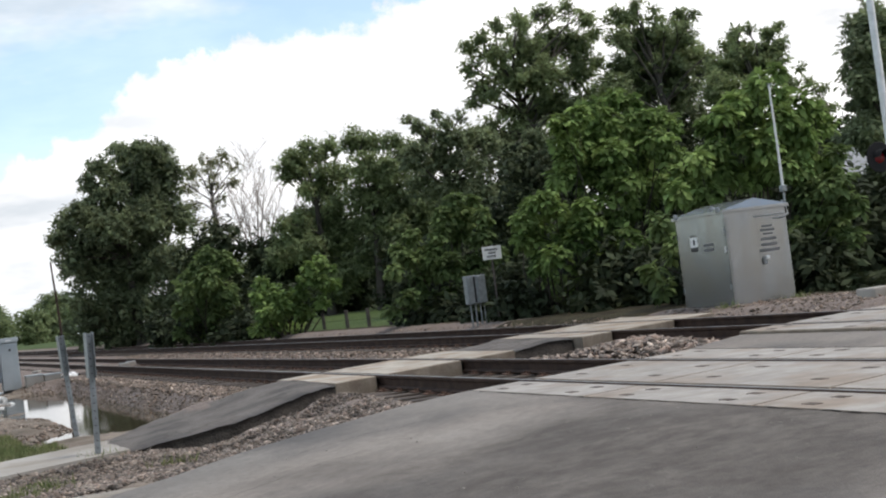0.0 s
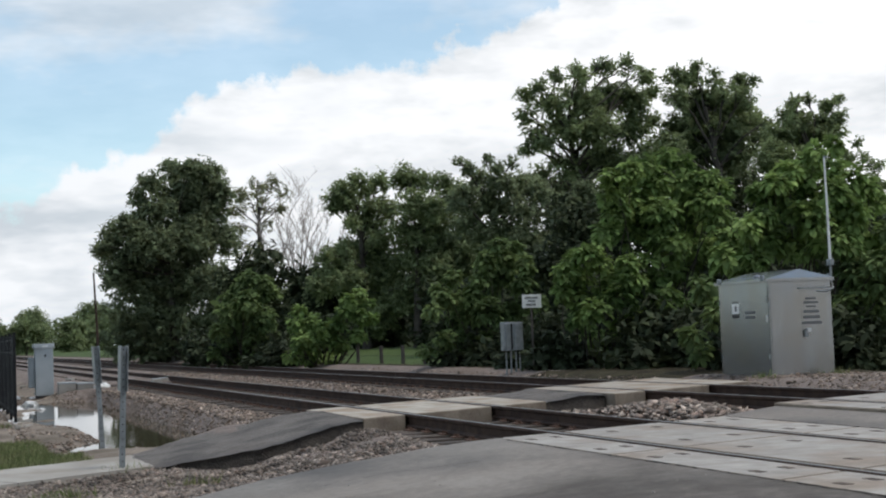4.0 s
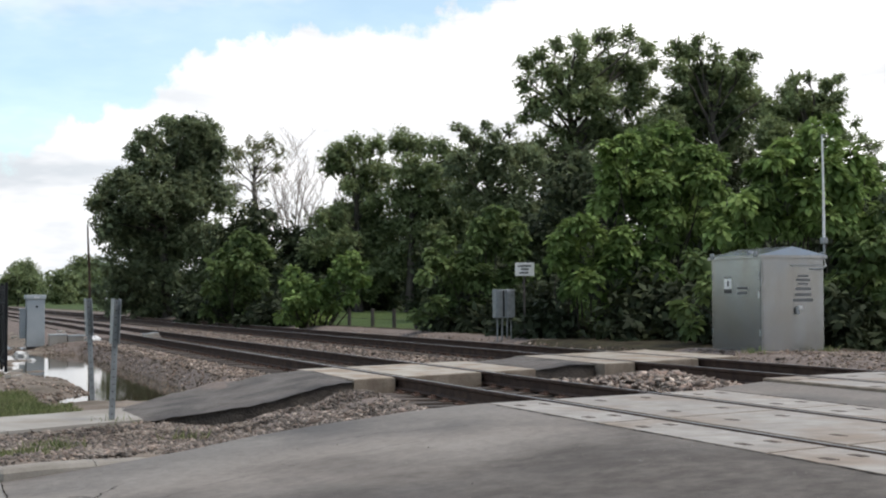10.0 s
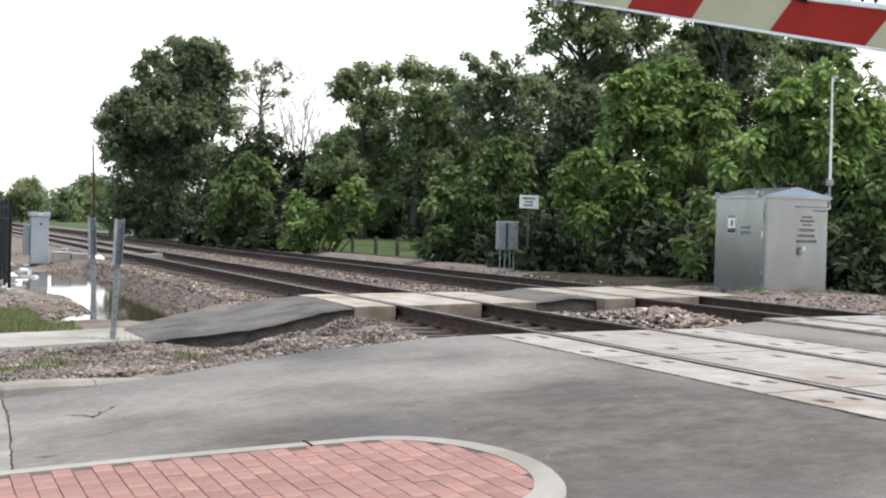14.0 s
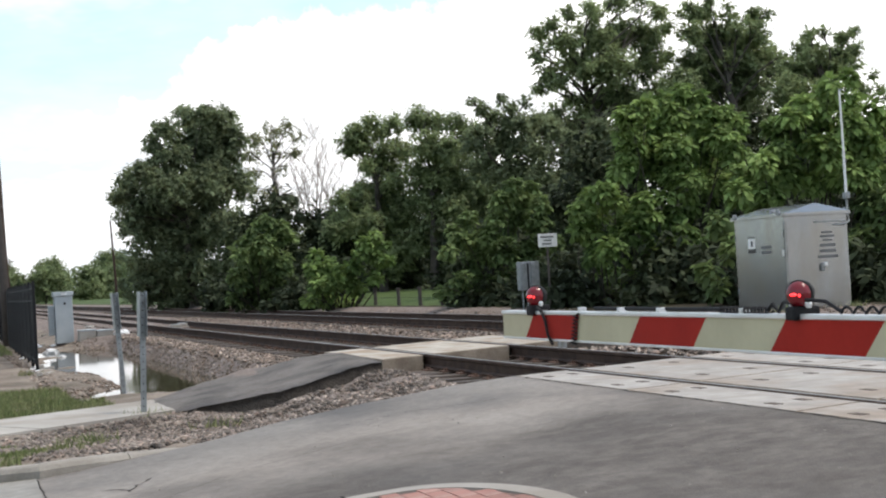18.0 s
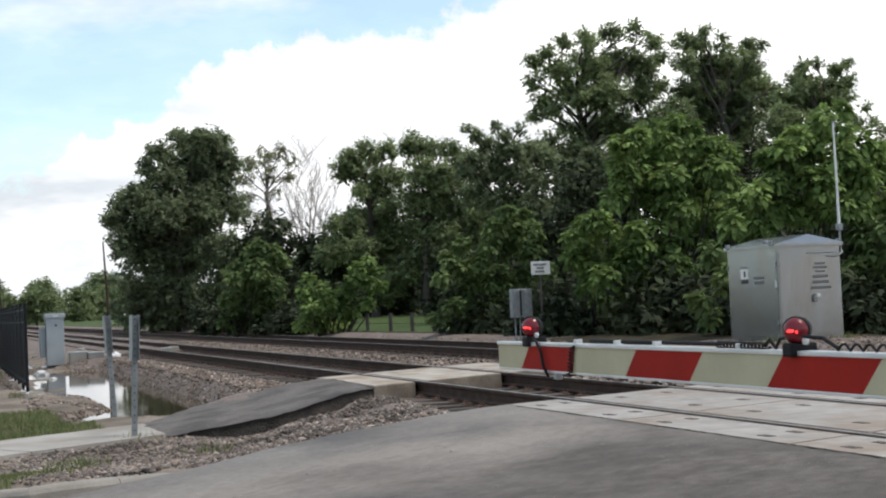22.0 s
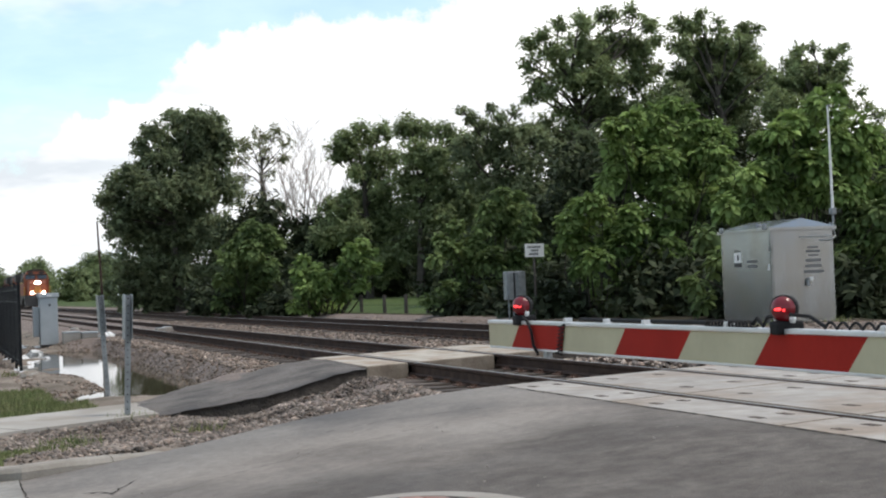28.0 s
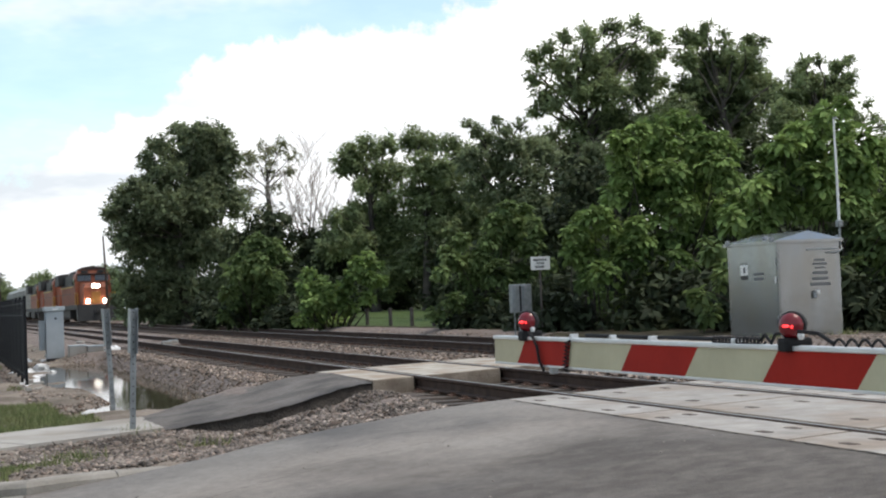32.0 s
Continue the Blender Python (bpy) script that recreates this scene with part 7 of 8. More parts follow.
def undergrowth():
    """Dark bushes that close the foot of the wood; the shade there is put into their leaf colour."""
    rnd = random.Random(71)
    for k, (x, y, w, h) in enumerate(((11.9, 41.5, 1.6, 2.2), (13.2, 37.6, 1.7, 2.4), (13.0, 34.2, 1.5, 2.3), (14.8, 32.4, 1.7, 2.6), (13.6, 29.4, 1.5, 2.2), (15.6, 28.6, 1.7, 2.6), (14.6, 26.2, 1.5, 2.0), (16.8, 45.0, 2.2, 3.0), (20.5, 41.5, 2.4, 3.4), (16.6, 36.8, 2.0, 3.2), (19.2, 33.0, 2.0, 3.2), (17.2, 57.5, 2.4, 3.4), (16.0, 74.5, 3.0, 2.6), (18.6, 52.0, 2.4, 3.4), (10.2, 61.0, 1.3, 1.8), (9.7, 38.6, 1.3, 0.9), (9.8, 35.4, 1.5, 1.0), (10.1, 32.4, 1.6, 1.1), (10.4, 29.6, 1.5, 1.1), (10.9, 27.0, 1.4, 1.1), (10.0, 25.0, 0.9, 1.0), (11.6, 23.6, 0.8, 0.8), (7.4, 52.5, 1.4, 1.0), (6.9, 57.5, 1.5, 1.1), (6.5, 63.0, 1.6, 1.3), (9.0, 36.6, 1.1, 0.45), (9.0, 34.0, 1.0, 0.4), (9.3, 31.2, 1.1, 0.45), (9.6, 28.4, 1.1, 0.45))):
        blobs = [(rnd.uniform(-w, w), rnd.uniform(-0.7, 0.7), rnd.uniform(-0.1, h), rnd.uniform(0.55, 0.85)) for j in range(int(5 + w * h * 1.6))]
        grow("bush", "dark leafy undergrowth in the shade of the wood", "leaf_painted_shade", "shade", (x, y), 300 + k, blobs, group="undergrowth of the wood", scale=1.05, fill=0.3, tuck=0.0)


undergrowth()


def dead_tree():
    t = thing("bare_tree", "bare dead tree with pale upright branches", "tree", pose(18.0, 93.5, -0.4))
    sh = Shape()
    rnd = random.Random(5)

    def branch(p, d, L_, r, n, lift):
        pts, rad = [p], [r]
        q, dd = p, d
        for k in range(5):
            dd = (dd + Vector((rnd.uniform(-0.10, 0.10), rnd.uniform(-0.10, 0.10), lift))).normalized()
            q = q + dd * L_ / 5
            pts.append(q)
            rad.append(r * (1 - 0.15 * (k + 1)))
        sh.tube(pts, rad, 5, cap=False)
        if n:
            for k in ((1, 2, 3, 3, 4, 5) if n > 1 else (1, 2, 3, 4, 5)):
                a = rnd.uniform(0, 6.28)
                side = Vector((math.cos(a), math.sin(a), 0.55)).normalized()
                branch(pts[k], (dd * 0.5 + side * 0.7).normalized(), L_ * rnd.uniform(0.32, 0.52), max(0.013, rad[k] * 0.55), n - 1, 0.05)

    sh.tube([(0, 0, -0.2), (0.05, 0, 2.5), (0.1, 0, 5.0)], [0.24, 0.19, 0.16], 8, cap=False)
    for x, y, L_ in ((-0.50, 0.1, 5.2), (-0.24, -0.2, 5.6), (0.04, 0.2, 5.7), (0.28, -0.1, 5.6), (0.60, 0.15, 5.2), (-0.85, -0.1, 4.3), (0.95, 0.0, 4.4)):
        branch(Vector((0.1, 0, 4.6 + rnd.uniform(-0.8, 0.4))), Vector((x, y, 1)).normalized(), L_, 0.085, 3, 0.045)
    part("trunk", sh, M["dead_bark"], t, smooth=True)


dead_tree()


def far_wood(name, label, spots, leaf, size, seed):
    """Far trees, each with its own trunk and crown."""
    rnd = random.Random(seed)
    for k, (x, y, h, w) in enumerate(spots):
        blobs = []
        for j in range(14):
            a, q = rnd.uniform(0, 6.28), rnd.uniform(0.1, 0.8)
            z = rnd.uniform(0.10, 0.86) * h
            rr = w * 0.5 * (0.62 if z < 0.5 * h else 0.5)
            blobs.append((math.cos(a) * w * 0.36 * q, math.sin(a) * w * 0.36 * q, z, rr * rnd.uniform(0.55, 0.85)))
        blobs.append((0, 0, h * 0.9 - w * 0.2, w * 0.27))
        grow("tree", label, leaf, "far", (x, y), seed * 50 + k, blobs, group=name, scale=size)


far_wood("far trees along the railway", "hazy green tree far along the railway", [(-40, 330, 10, 13), (-30, 320, 9, 12), (-22, 335, 10, 12), (-13, 325, 9, 12), (-8, 300, 8, 9), (6, 330, 9.5, 12), (16, 320, 10, 12), (27, 300, 11, 13), (-4.5, 235, 5.4, 9), (2.5, 225, 5.6, 9), (8.5, 225, 5.8, 8), (15.5, 230, 6.6, 9), (18, 180, 5.5, 8), (-1.0, 260, 6.0, 10), (12.0, 265, 5.5, 11), (20, 240, 7, 10), (-50, 350, 5, 16), (-34, 360, 5, 16), (-18, 360, 5, 16), (-2, 360, 5, 16), (14, 360, 5, 16), (30, 350, 5, 16)], "leaf_far", 1.6, 11)
far_wood("trees behind the car park", "green tree behind the car park", [(-17.5, 130, 5.4, 7), (-11.5, 125, 6.0, 6.5), (-5.0, 118, 7.6, 5.0), (-22, 140, 6.0, 8), (-14.5, 160, 6.5, 8), (-8.0, 150, 8, 6), (-4.2, 150, 7.6, 5), (-9.0, 122, 6.6, 5.5), (-14.6, 128, 6.0, 6)], "leaf_far", 0.8, 12)
# Inner trees take the dark leaf colour too, standing in for canopy shade.
far_wood("trees of the wood behind", "tree in the depth of the wood, leaves coloured dark for shade", [(10.5, 74, 6.2, 6), (13, 84, 5, 6), (18.5, 48, 3.6, 5), (22.5, 46, 4, 5), (26, 44, 4.4, 5), (16, 40, 3, 4), (17.5, 78, 6.5, 6), (25, 82, 7, 7), (26.5, 78, 7, 7), (31, 76, 7.5, 7), (35, 72, 8, 8), (39, 68, 8, 8), (42, 62, 7.5, 8), (22, 92, 8, 8), (30, 90, 8.5, 8), (14.5, 96, 6, 7), (12.5, 110, 7, 8), (19, 66, 3.6, 5), (23, 64, 4.2, 5), (27, 60, 4.5, 5.5), (31, 57, 5, 6), (20, 60, 7.0, 5), (23.5, 56, 7.4, 5), (24.5, 62, 8.4, 6), (28.5, 57, 8.2, 6), (27.5, 50, 7.2, 5), (31, 50, 7.0, 6), (34, 54, 7.6, 6), (13.5, 72, 5.2, 5), (31, 122, 7, 9), (38, 128, 8, 9), (35, 116, 7, 8)], "leaf_painted_shade", 0.95, 13)


# Unseen trees, added behind the camera so the steel cabinet reflects something dark.
far_wood("trees across the road", "unseen leafy tree added behind the viewer for reflections", [(-46, -58, 11, 15), (-30, -66, 12, 15), (-15, -62, 11, 14), (0, -68, 12, 15), (15, -62, 11, 14), (30, -66, 12, 15), (46, -58, 11, 15)], "leaf_dark", 2.4, 14)


# ---------------------------------------------------------------- stones, grass, puddle
def scatter_stones(name, label, areas, seed, matl="stone"):
    """Crushed stones, joined: too many to count. areas: (count, place function, smallest, largest)."""
    rs = np.random.RandomState(seed)
    octa = np.array([(1, 0, 0), (0, 1, 0), (-1, 0, 0), (0, -1, 0), (0.1, 0.1, 1), (-0.1, -0.1, -1)], float)
    tri = np.array([(0, 1, 4), (1, 2, 4), (2, 3, 4), (3, 0, 4), (1, 0, 5), (2, 1, 5), (3, 2, 5), (0, 3, 5)])
    V = []
    for count, place, s0, s1 in areas:
        p = place(rs, count)
        n = len(p)
        s = s0 + (s1 - s0) * rs.uniform(0, 1, n) ** 2.2
        v = octa[None] * (1 + rs.uniform(-0.35, 0.35, (n, 6, 1))) * s[:, None, None] * rs.uniform(0.5, 1.25, (n, 1, 3))
        a, b = rs.uniform(0, 6.28, n), rs.uniform(-0.9, 0.9, n)
        ca, sa, cb, sb = np.cos(a), np.sin(a), np.cos(b), np.sin(b)
        v[..., 2] *= 0.42
        y = v[..., 1] * cb[:, None] - v[..., 2] * sb[:, None]
        z = v[..., 1] * sb[:, None] + v[..., 2] * cb[:, None]
        x2 = v[..., 0] * ca[:, None] - y * sa[:, None]
        y2 = v[..., 0] * sa[:, None] + y * ca[:, None]
        V.append(np.stack([x2 + p[:, :1], y2 + p[:, 1:2], z + p[:, 2:3] + 0.15 * s[:, None]], -1))
    V = np.concatenate(V)
    n = len(V)
    f = (np.arange(n)[:, None, None] * 6 + tri[None]).reshape(-1, 3)
    me = bpy.data.meshes.new(name)
    me.vertices.add(n * 6)
    me.vertices.foreach_set("co", V.reshape(-1))
    me.loops.add(f.size)
    me.loops.foreach_set("vertex_index", f.reshape(-1))
    me.polygons.add(len(f))
    me.polygons.foreach_set("loop_start", np.arange(len(f)) * 3)
    me.materials.append(M[matl])
    me.update(calc_edges=True)
    tagged(new(name, me), label, "gravel", kind="stuff")


def over(x0, x1, y0, y1, keep=None, lift=0.0):
    def place(rs, count):
        x, y = rs.uniform(x0, x1, count), rs.uniform(y0, y1, count)
        ok = np.ones(count, bool) if keep is None else keep(x, y)
        ok = ok & (land_z(x, y) > -0.515) & ~((x > -0.25) & (x < 1.75) & (y < 19))
        x, y = x[ok], y[ok]
        return np.stack([x, y, land_z(x, y) + lift], -1)
    return place


def off_path(x, y):
    on_ramp = (x > -3.8) & (x < -0.74) & (y > np.interp(x, [-3.75, -3.3, -2.2, -1.4, -0.7], [17.6, 17.35, 16.75, 17.05, 17.45]) - 0.12) & (y < np.interp(x, [-3.75, -3.4, -2.5, -1.5, -0.7], [19.3, 19.9, 20.9, 20.7, 20.3]) + 0.1)
    s = (y - 14.9) - (x + 9.4) * 0.61
    on_pav = (s > -1.2) & (s < 0.9) & (x < -3.4)
    on_road = y < edge_y(x) + np.where(x < -3.6, 0.25, 0.06)
    in_deck = (x > -0.76) & (x < 2.5) & (y > 17.6 + 0.45 * x) & (y < 20.8 + 0.45 * x)
    in_deck2 = (x > 3.5) & (x < 6.8) & (y > 17.0 + 0.45 * x) & (y < 20.4 + 0.45 * x)
    in_fill = (x > 2.4) & (x < 3.6) & (y > 18.7) & (y < 22.4)
    in_road2 = (x > -0.8) & (y < 13.3 + 0.28 * x)
    return ~(on_ramp | on_pav | on_road | in_deck | in_deck2 | in_fill | in_road2)


def not_grass(x, y):
    return off_path(x, y) & ~((x < -4.9) & (y < 23.5) & (noise_field(x, y) > np.interp(x, [-5.9, -5.1], [-0.2, 0.2])))


def noise_field(x, y):
    return np.array([noise.noise((a * 0.9, b * 0.9, 7.0)) for a, b in zip(np.ravel(x), np.ravel(y))]).reshape(np.shape(x))


scatter_stones("gravel", "loose grey and pinkish crushed stones beside the road", [
    (24000, over(-5.2, -0.6, 12.3, 17.8, not_grass), 0.010, 0.048),
    (3600, over(-7.5, -4.4, 11.6, 16.5, not_grass), 0.014, 0.05),
    (26, over(-4.5, -1.0, 13.4, 16.8, off_path), 0.05, 0.085)], 21, "grey_stone")
scatter_stones("ballast_stones", "brown and grey crushed stone ballast along the tracks", [
    (9000, over(-2.3, -0.35, 19.5, 42, off_path), 0.02, 0.06),
    (5000, over(1.7, 4.0, 13.5, 26, off_path, 0.03), 0.02, 0.065),
    (8000, over(1.7, 4.0, 22, 60, off_path, 0.02), 0.025, 0.07),
    (3500, over(-0.4, 6.5, 13, 30, off_path, -0.02), 0.02, 0.05),
    (1500, over(6.3, 7.3, 15, 46, off_path, 0.0), 0.02, 0.06),
    (1700, over(6.6, 9.6, 15, 23, off_path, 0.0), 0.02, 0.06),
    (7000, over(-4.6, -1.8, 21, 44, off_path), 0.02, 0.06)], 22)


def grit():
    """Loose grit swept over the road."""
    def place(rs, count):
        x, y = rs.uniform(-5.2, -0.8, count), 4.5 + 7.5 * rs.uniform(0, 1, count) ** 0.8
        ok = ~((x < -3.0) & (y < 7.8))
        x, y = x[ok], y[ok]
        return np.stack([x, y, road_z(x)], -1)
    scatter_stones("road_grit", "loose pale grit lying on the asphalt", [(170, place, 0.004, 0.013)], 24, "concrete")


grit()


def heap():
    """The mound of pale stone between the tracks by the road."""
    def place(rs, count):
        x, y = rs.normal(3.1, 0.42, count), rs.normal(15.9, 0.85, count)
        ok = (x > 1.85) & (x < 3.95) & (y > 14.6) & (y < 18.4)
        x, y = x[ok], y[ok]
        return np.stack([x, y, -0.15 + 0.22 * np.exp(-((x - 2.95) / 0.72) ** 2 - ((y - 16.0) / 1.4) ** 2) - rs.uniform(0, 0.08, len(x))], -1)
    scatter_stones("stone_heap", "low heap of pale crushed stone between the tracks", [(3000, place, 0.03, 0.08)], 23, "heap_stone")


heap()


def make_grass():
    rs = np.random.RandomState(31)

    def tufts(name, label, n, place, h0, h1):
        x, y = place(n)
        k = len(x)
        z = land_z(x, y)
        a = rs.uniform(0, 6.28, k)
        h = rs.uniform(h0, h1, k)
        lean = rs.normal(0, 0.45, (k, 2)) * h[:, None]
        w = 0.006 + 0.008 * rs.uniform(0, 1, k)
        dx, dy = np.cos(a) * w, np.sin(a) * w
        v = np.empty((k, 3, 3))
        v[:, 0] = np.stack([x - dx, y - dy, z - 0.02], -1)
        v[:, 1] = np.stack([x + dx, y + dy, z - 0.02], -1)
        v[:, 2] = np.stack([x + lean[:, 0], y + lean[:, 1], z + h], -1)
        me = bpy.data.meshes.new(name)
        me.from_pydata(v.reshape(-1, 3).tolist(), [], (np.arange(k)[:, None] * 3 + [0, 1, 2]).tolist())
        me.materials.append(M["grass"])
        me.update()
        tagged(new(name, me), label, "grass", kind="stuff")

    def patchy(x0, x1, y0, y1, cut):
        def place(n):
            x, y = rs.uniform(x0, x1, n), rs.uniform(y0, y1, n)
            ok = off_path(x, y) & (noise_field(x, y) > (cut(x) if callable(cut) else cut))
            return x[ok], y[ok]
        return place

    tufts("verge_grass", "short patchy green grass beside the kerb", 34000, patchy(-9.5, -4.6, 11.6, 17.5, lambda x: np.interp(x, [-5.9, -5.1], [-0.2, 0.2])), 0.015, 0.05)
    tufts("lawn_strip", "green mown grass strip behind the footway", 40000, patchy(-9.5, -4.35, 18.0, 23.6, -0.42), 0.03, 0.11)
    tufts("path_grass", "ragged green grass between the footway and the puddle", 1300, patchy(-4.5, -3.95, 18.2, 20.6, 0.0), 0.03, 0.10)
    tufts("fence_grass", "patch of green grass between the kerb and the pole", 5200, patchy(-5.1, -4.35, 40.0, 62.0, -0.3), 0.05, 0.16)
    def weeds(n):
        cx = [(-3.75, 17.35), (-3.3, 15.0), (-4.6, 14.2), (-5.0, 13.0), (9.0, 20.9), (7.6, 21.0), (-4.6, 28.8)]
        c = np.array(cx)[rs.randint(0, len(cx), n)]
        return c[:, 0] + rs.normal(0, 0.12, n), c[:, 1] + rs.normal(0, 0.12, n)
    tufts("weeds", "small tufts of weeds in the gravel", 420, weeds, 0.04, 0.16)
    def bank(n):
        return rs.uniform(12.5, 24, n), rs.uniform(20, 24.5, n)
    tufts("rough_grass", "rough grass at the foot of the trees", 5000, bank, 0.05, 0.2)


make_grass()


def make_puddle():
    sh = Shape()
    n = 72
    for k in range(n):
        a = 2 * math.pi * k / n
        w = 1 + 0.10 * noise.noise((math.cos(a) * 1.7, math.sin(a) * 1.7, 2.0)) + 0.08 * noise.noise((math.cos(a) * 6, math.sin(a) * 6, 4.0))
        ca, sa = math.cos(a), math.sin(a)
        ca, sa = math.copysign(abs(ca) ** 0.7, ca), math.copysign(abs(sa) ** 0.7, sa)
        sh.v.append((-2.92 + 1.62 * w * ca + 0.02 * (sa * 10), 32.0 + 11.8 * w * sa, -0.505))
    sh.f.append(tuple(range(n)))
    sh.s.append(0)
    ob = part("puddle", sh, M["water"])
    tagged(ob, "still rain puddle reflecting the bright sky", "water", kind="structure")


make_puddle()


def make_litter():
    """Pale scraps and broken pieces of concrete on the bare earth by the fence."""
    rnd = random.Random(77)
    for k in range(34):
        if k < 14:
            x, y = rnd.uniform(-2.9, -0.9), rnd.uniform(43.5, 58)
        elif k < 24:
            x, y = rnd.uniform(-4.5, -3.9), rnd.uniform(23.5, 33)
        else:
            x, y = rnd.uniform(-4.4, -2.2), rnd.uniform(38, 46)
        s = rnd.uniform(0.05, 0.16)
        sh = Shape().soft_box(-s, s, -s * 0.6, s * 0.6, -0.02, s * rnd.uniform(0.2, 0.7), s * 0.12)
        t = thing("rubble", "pale broken piece of rubble lying on bare earth", "rubble", pose(x, y, float(land_z(np.array(x), np.array(y))) + 0.01, rnd.uniform(-12, 12), rnd.uniform(-12, 12), rnd.uniform(0, 180)), group="rubble by the fence")
        part("piece", sh, M["concrete"] if k % 3 else M["white_sign"], t)


make_litter()


# ---------------------------------------------------------------- train
def make_bogie(parent, y, wheels=3):
    part("bogie_frame", Shape().soft_box(-1.05, 1.05, y - 2.0, y + 2.0, 0.42, 0.95, 0.06), M["loco_black"], parent, "sooty black bogie frame")
    for k in range(wheels):
        yy = y + (k - (wheels - 1) / 2) * (1.75 if wheels == 3 else 2.0)
        for s in (-1, 1):
            m = Matrix.Translation((s * 0.755, yy, 0.5)) @ Matrix.Rotation(radians(90 * s), 4, "Y")
            part("wheel", Shape().lathe([(0, -0.06), (0.47, -0.06), (0.5, -0.04), (0.5, 0.05), (0.53, 0.07), (0.53, 0.09), (0, 0.09)], 22, m=m), M["rail_side"], parent)


def make_loco(lit=True):
    """Front at y = 0, body running away along +y, rail level at z = 0."""
    t = thing("locomotive", "orange and black diesel locomotive with lit headlights on the far track" if lit else "orange and black trailing diesel locomotive with dark headlights", "locomotive", group="locomotives of the train")
    part("underframe", Shape().soft_box(-1.5, 1.5, 0.35, 21.6, 1.05, 1.42, 0.04), M["loco_black"], t, "black underframe")
    part("pilot", Shape().add([(-1.45, 0.15, 0.15), (1.45, 0.15, 0.15), (1.5, 0.3, 1.3), (-1.5, 0.3, 1.3), (-1.45, 0.7, 0.15), (1.45, 0.7, 0.15), (1.5, 0.7, 1.3), (-1.5, 0.7, 1.3)], [(0, 1, 2, 3), (5, 4, 7, 6), (1, 5, 6, 2), (4, 0, 3, 7), (3, 2, 6, 7), (0, 4, 5, 1)]), M["loco_black"], t, "black snow plough pilot")
    part("coupler", Shape().soft_box(-0.17, 0.17, -0.35, 0.3, 0.75, 1.05, 0.05), M["loco_black"], t)
    # nose, with a sloping top
    nose = [(-1.0, 0.5, 1.42), (1.0, 0.5, 1.42), (1.08, 2.6, 1.42), (-1.08, 2.6, 1.42), (-0.9, 0.62, 2.75), (0.9, 0.62, 2.75), (1.08, 2.6, 3.15), (-1.08, 2.6, 3.15), (-0.72, 0.95, 3.05), (0.72, 0.95, 3.05)]
    part("nose", Shape().add(nose, [(0, 1, 5, 4), (4, 5, 9, 8), (8, 9, 6, 7), (1, 2, 6, 9, 5), (3, 0, 4, 8, 7), (2, 3, 7, 6), (3, 2, 1, 0)]), M["orange"], t, "orange nose")
    part("nose_door", Shape().soft_box(-0.34, 0.34, 0.50, 0.56, 1.5, 2.42, 0.02), M["nose_ochre"], t, "dull ochre nose door")
    # cab
    cab = [(-1.38, 2.45, 1.42), (1.38, 2.45, 1.42), (1.38, 4.9, 1.42), (-1.38, 4.9, 1.42), (-1.38, 2.55, 3.3), (1.38, 2.55, 3.3), (1.38, 4.9, 3.3), (-1.38, 4.9, 3.3), (-0.95, 2.8, 4.2), (0.95, 2.8, 4.2), (0.95, 4.9, 4.2), (-0.95, 4.9, 4.2), (-1.3, 2.65, 3.75), (1.3, 2.65, 3.75), (1.3, 4.9, 3.75), (-1.3, 4.9, 3.75)]
    part("cab", Shape().add(cab, [(0, 1, 5, 4), (4, 5, 13, 12), (12, 13, 9, 8), (8, 9, 10, 11), (1, 2, 6, 5), (5, 6, 14, 13), (13, 14, 10, 9), (3, 0, 4, 7), (7, 4, 12, 15), (15, 12, 8, 11), (2, 3, 7, 6), (6, 7, 15, 14), (14, 15, 11, 10), (3, 2, 1, 0)]), M["orange"], t, "orange cab")
    for s in (-1, 1):
        part("windscreen", Shape().add([(s * 0.15, 2.54, 3.28), (s * 1.2, 2.54, 3.28), (s * 1.2, 2.64, 3.78), (s * 0.15, 2.64, 3.78)], [(0, 1, 2, 3) if s > 0 else (3, 2, 1, 0)], m=Matrix.Translation((0, -0.03, 0))), M["glass"], t, "dark windscreen")
        part("side_window", Shape().soft_box(s * 1.375 - 0.03, s * 1.375 + 0.03, 3.2, 4.4, 2.9, 3.5, 0.02), M["glass"], t, "dark cab side window")
        part("walkway_rail", Shape().tube([(s * 1.42, 0.4, 1.42), (s * 1.42, 0.4, 2.3), (s * 1.42, 2.3, 2.35), (s * 1.42, 2.4, 1.42)], 0.025, 6), M["loco_yellow"], t, "yellow handrail")
        part("long_handrail", Shape().tube([(s * 1.45, 5.1, 2.35), (s * 1.45, 21.2, 2.35)], 0.025, 6), M["loco_black"], t)
        part("ditch_light", Shape().lathe([(0, 0.05), (0.13, 0.04), (0.15, 0.0), (0, -0.1)], 16, m=Matrix.Translation((s * 0.64, 0.30, 1.68)) @ Matrix.Rotation(radians(90), 4, "X")), M["headlight" if lit else "glass"], t, "blazing ditch light" if lit else "dark ditch light")
    for s in (-1, 1):
        part("headlight", Shape().lathe([(0, 0.05), (0.13, 0.04), (0.15, 0.0), (0, -0.1)], 16, m=Matrix.Translation((s * 0.15, 0.58, 2.86)) @ Matrix.Rotation(radians(90), 4, "X")), M["headlight" if lit else "glass"], t, "blazing white headlight" if lit else "dark headlight")
    part("light_housing", Shape().soft_box(-0.36, 0.36, 0.6, 0.9, 2.66, 3.06, 0.04), M["loco_black"], t, "black lamp housing")
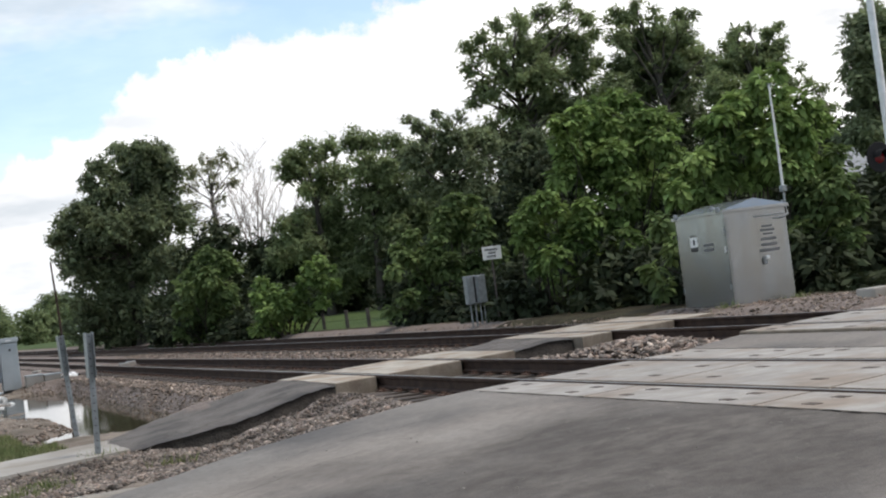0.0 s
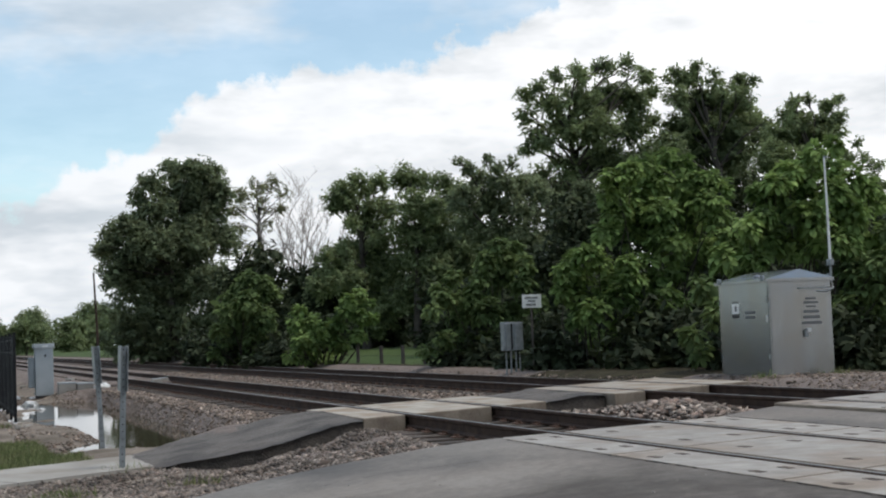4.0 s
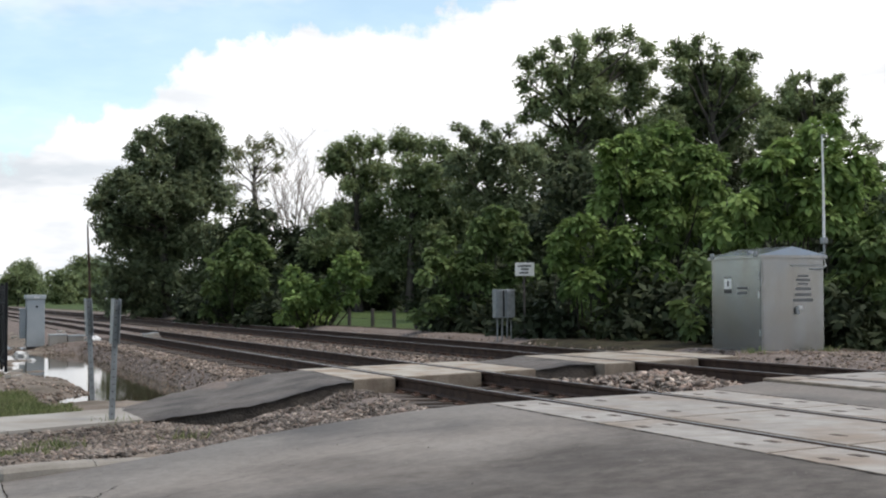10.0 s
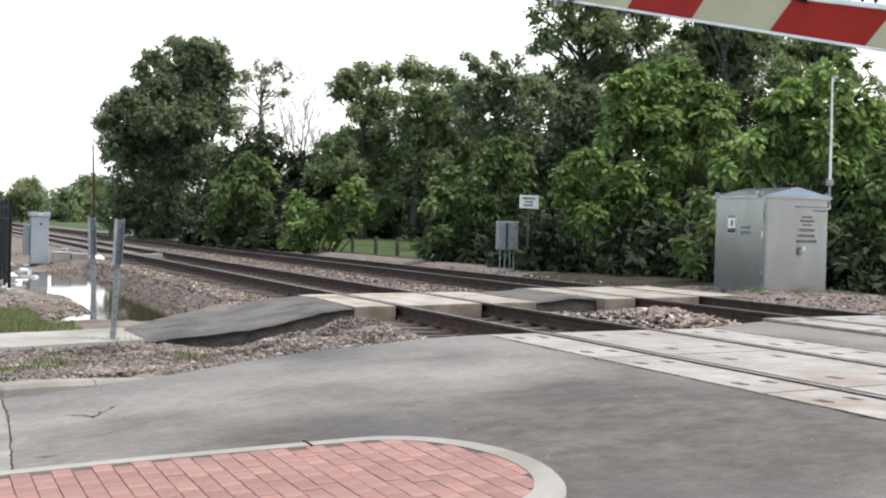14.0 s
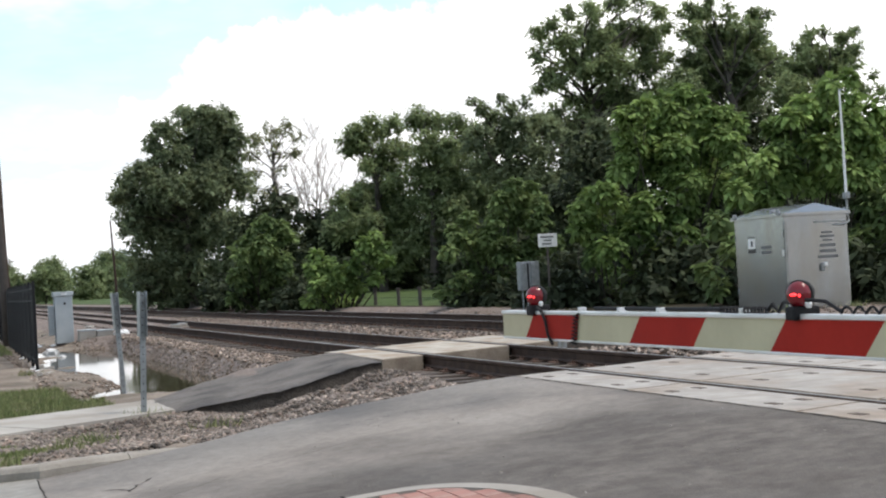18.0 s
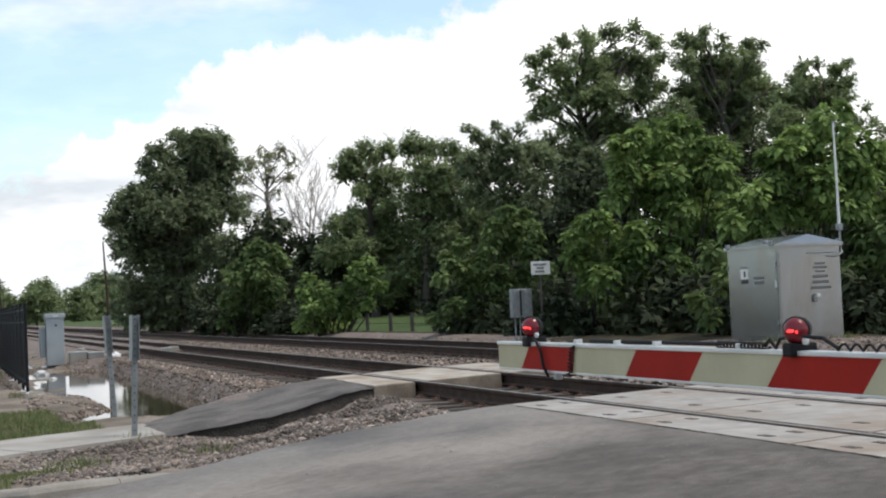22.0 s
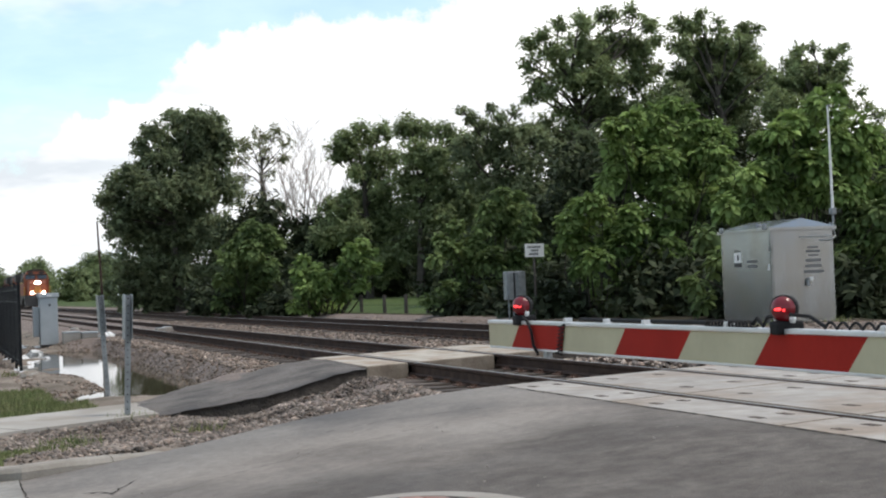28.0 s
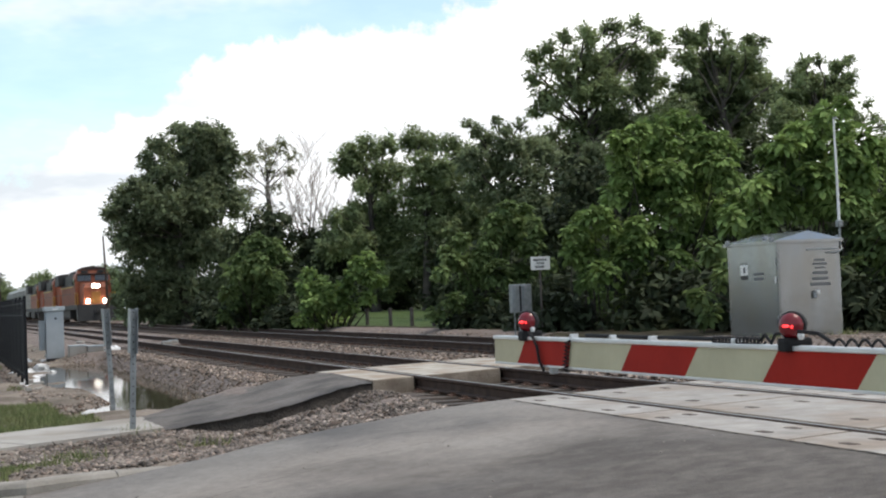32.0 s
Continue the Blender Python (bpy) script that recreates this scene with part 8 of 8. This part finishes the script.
    # arched cab roof, sun visor and the number boards over the windscreen
    arch = [(1.06 * math.cos(a), 4.18 + 0.26 * math.sin(a)) for a in (math.pi * k / 12 for k in range(13))]
    vs = [(x, 2.72, z) for x, z in arch] + [(x, 4.95, z) for x, z in arch]
    part("cab_roof", Shape().add(vs, [tuple(range(13)), tuple(range(25, 12, -1))] + [(k + 1, k, 13 + k, 14 + k) for k in range(12)]), M["loco_roof"], t, "dark brown arched cab roof")
    part("sun_visor", Shape().soft_box(-1.25, 1.25, 2.44, 2.66, 3.80, 3.88, 0.02), M["loco_roof"], t)
    for s in (-1, 1):
        part("number_board", Shape().soft_box(s * 0.62 - 0.27, s * 0.62 + 0.27, 2.60, 2.74, 3.92, 4.12, 0.02), M["black_print"], t, "dark number board")
        part("step_well", Shape().soft_box(s * 1.3 - 0.2, s * 1.3 + 0.2, 0.32, 0.62, 0.35, 1.3, 0.03), M["tank_grey"], t, "pale step well")
        part("mirror", Shape().soft_box(s * 1.5 - 0.05, s * 1.5 + 0.05, 3.1, 3.2, 2.95, 3.35, 0.02), M["loco_black"], t)
    # long hood
    hood = [(-0.95, 4.9), (0.95, 4.9), (0.95, 20.9), (-0.95, 20.9)]
    part("hood", Shape().prism(hood, 1.42, 3.0), M["orange"], t, "orange engine hood")
    part("hood_top", Shape().prism([(-0.97, 4.9), (0.97, 4.9), (0.97, 20.9), (-0.97, 20.9)], 3.0, 3.95), M["loco_black"], t, "black upper hood")
    part("stripe", Shape().box(-0.985, 0.985, 4.95, 20.9, 2.93, 3.03), M["loco_yellow"], t, "yellow stripe")
    part("radiator", Shape().soft_box(-1.5, 1.5, 16.8, 20.6, 3.2, 4.15, 0.05), M["loco_black"], t, "overhanging radiator")
    part("dynamic_brake", Shape().soft_box(-1.2, 1.2, 5.4, 9.2, 3.3, 4.15, 0.05), M["loco_black"], t)
    part("horn", Shape().tube([(0.3, 6, 4.15), (0.3, 6, 4.45)], 0.08, 8), M["loco_black"], t)
    part("fuel_tank", Shape().soft_box(-1.35, 1.35, 8.2, 13.4, 0.3, 1.08, 0.15), M["loco_black"], t, "black fuel tank")
    for y in (3.6, 17.6):
        make_bogie(t, y)
    return t


def make_wagon():
    t = thing("tank_wagon", "grey covered hopper wagon coupled behind the locomotives", "railway wagon", group="wagons of the train")
    o = [(-1.5, 1.4), (1.5, 1.4), (1.55, 3.7), (1.1, 4.2), (-1.1, 4.2), (-1.55, 3.7)]
    n = len(o)
    vs = [(x, 0.6, z) for x, z in o] + [(x, 16.4, z) for x, z in o]
    part("body", Shape().add(vs, [tuple(range(n)), tuple(range(2 * n - 1, n - 1, -1))] + [(i, n + i, n + (i + 1) % n, (i + 1) % n) for i in range(n)]), M["tank_grey"], t)
    for k in range(9):
        part("rib", Shape().soft_box(-1.62, 1.62, 1.0 + k * 1.85, 1.12 + k * 1.85, 1.4, 3.75, 0.02), M["tank_grey"], t, "vertical side rib")
    part("hopper", Shape().soft_box(-1.0, 1.0, 4.2, 12.8, 0.5, 1.45, 0.2), M["tank_grey"], t, "discharge hopper")
    part("sill", Shape().soft_box(-1.45, 1.45, 0.1, 16.9, 1.2, 1.42, 0.03), M["loco_black"], t, "dark sill")
    for y in (2.2, 14.8):
        make_bogie(t, y, 2)
    return t


TRAIN_X = T2 + GAUGE / 2
loco = make_loco()
second = make_loco(False)
train = [(loco, 0.0), (second, 22.3), (copy_thing(second, pose(0, 0, 0)), 44.6)]
wagon = make_wagon()
train.append((wagon, 67.0))
for k in range(1, 9):
    train.append((copy_thing(wagon, pose(0, 0, 0)), 67.0 + 17.4 * k))


def motions():
    """The train runs in at an even pace; the gate arm swings down and stays."""
    for car, behind in train:
        walk(car, [(t, pose(TRAIN_X + 0.65, 111.3 + 14.1 * (32 - t) + behind, T2_UP)) for t in (0, 6, 12, 18, 24, 25, 26, 27, 28, 29, 30, 31, 31.5, 32)])
    swing = [(0, 84), (2, 74), (4, 63.5), (6, 53), (8, 42.5), (10, 32), (12, 22), (13, 16.8), (13.5, 14.2), (14, 11.8), (14.5, 9.3), (15, 6.7), (15.5, 4.5), (16, 2.8), (16.5, 1.6), (16.8, 0.5), (17, 0.0), (17.5, 0.0), (24, 0.0), (32, 0.0)]
    walk(gate, [(t, pose(ARM_X, PIVOT_Y, PIVOT_Z, a, 0, 0)) for t, a in swing])


motions()
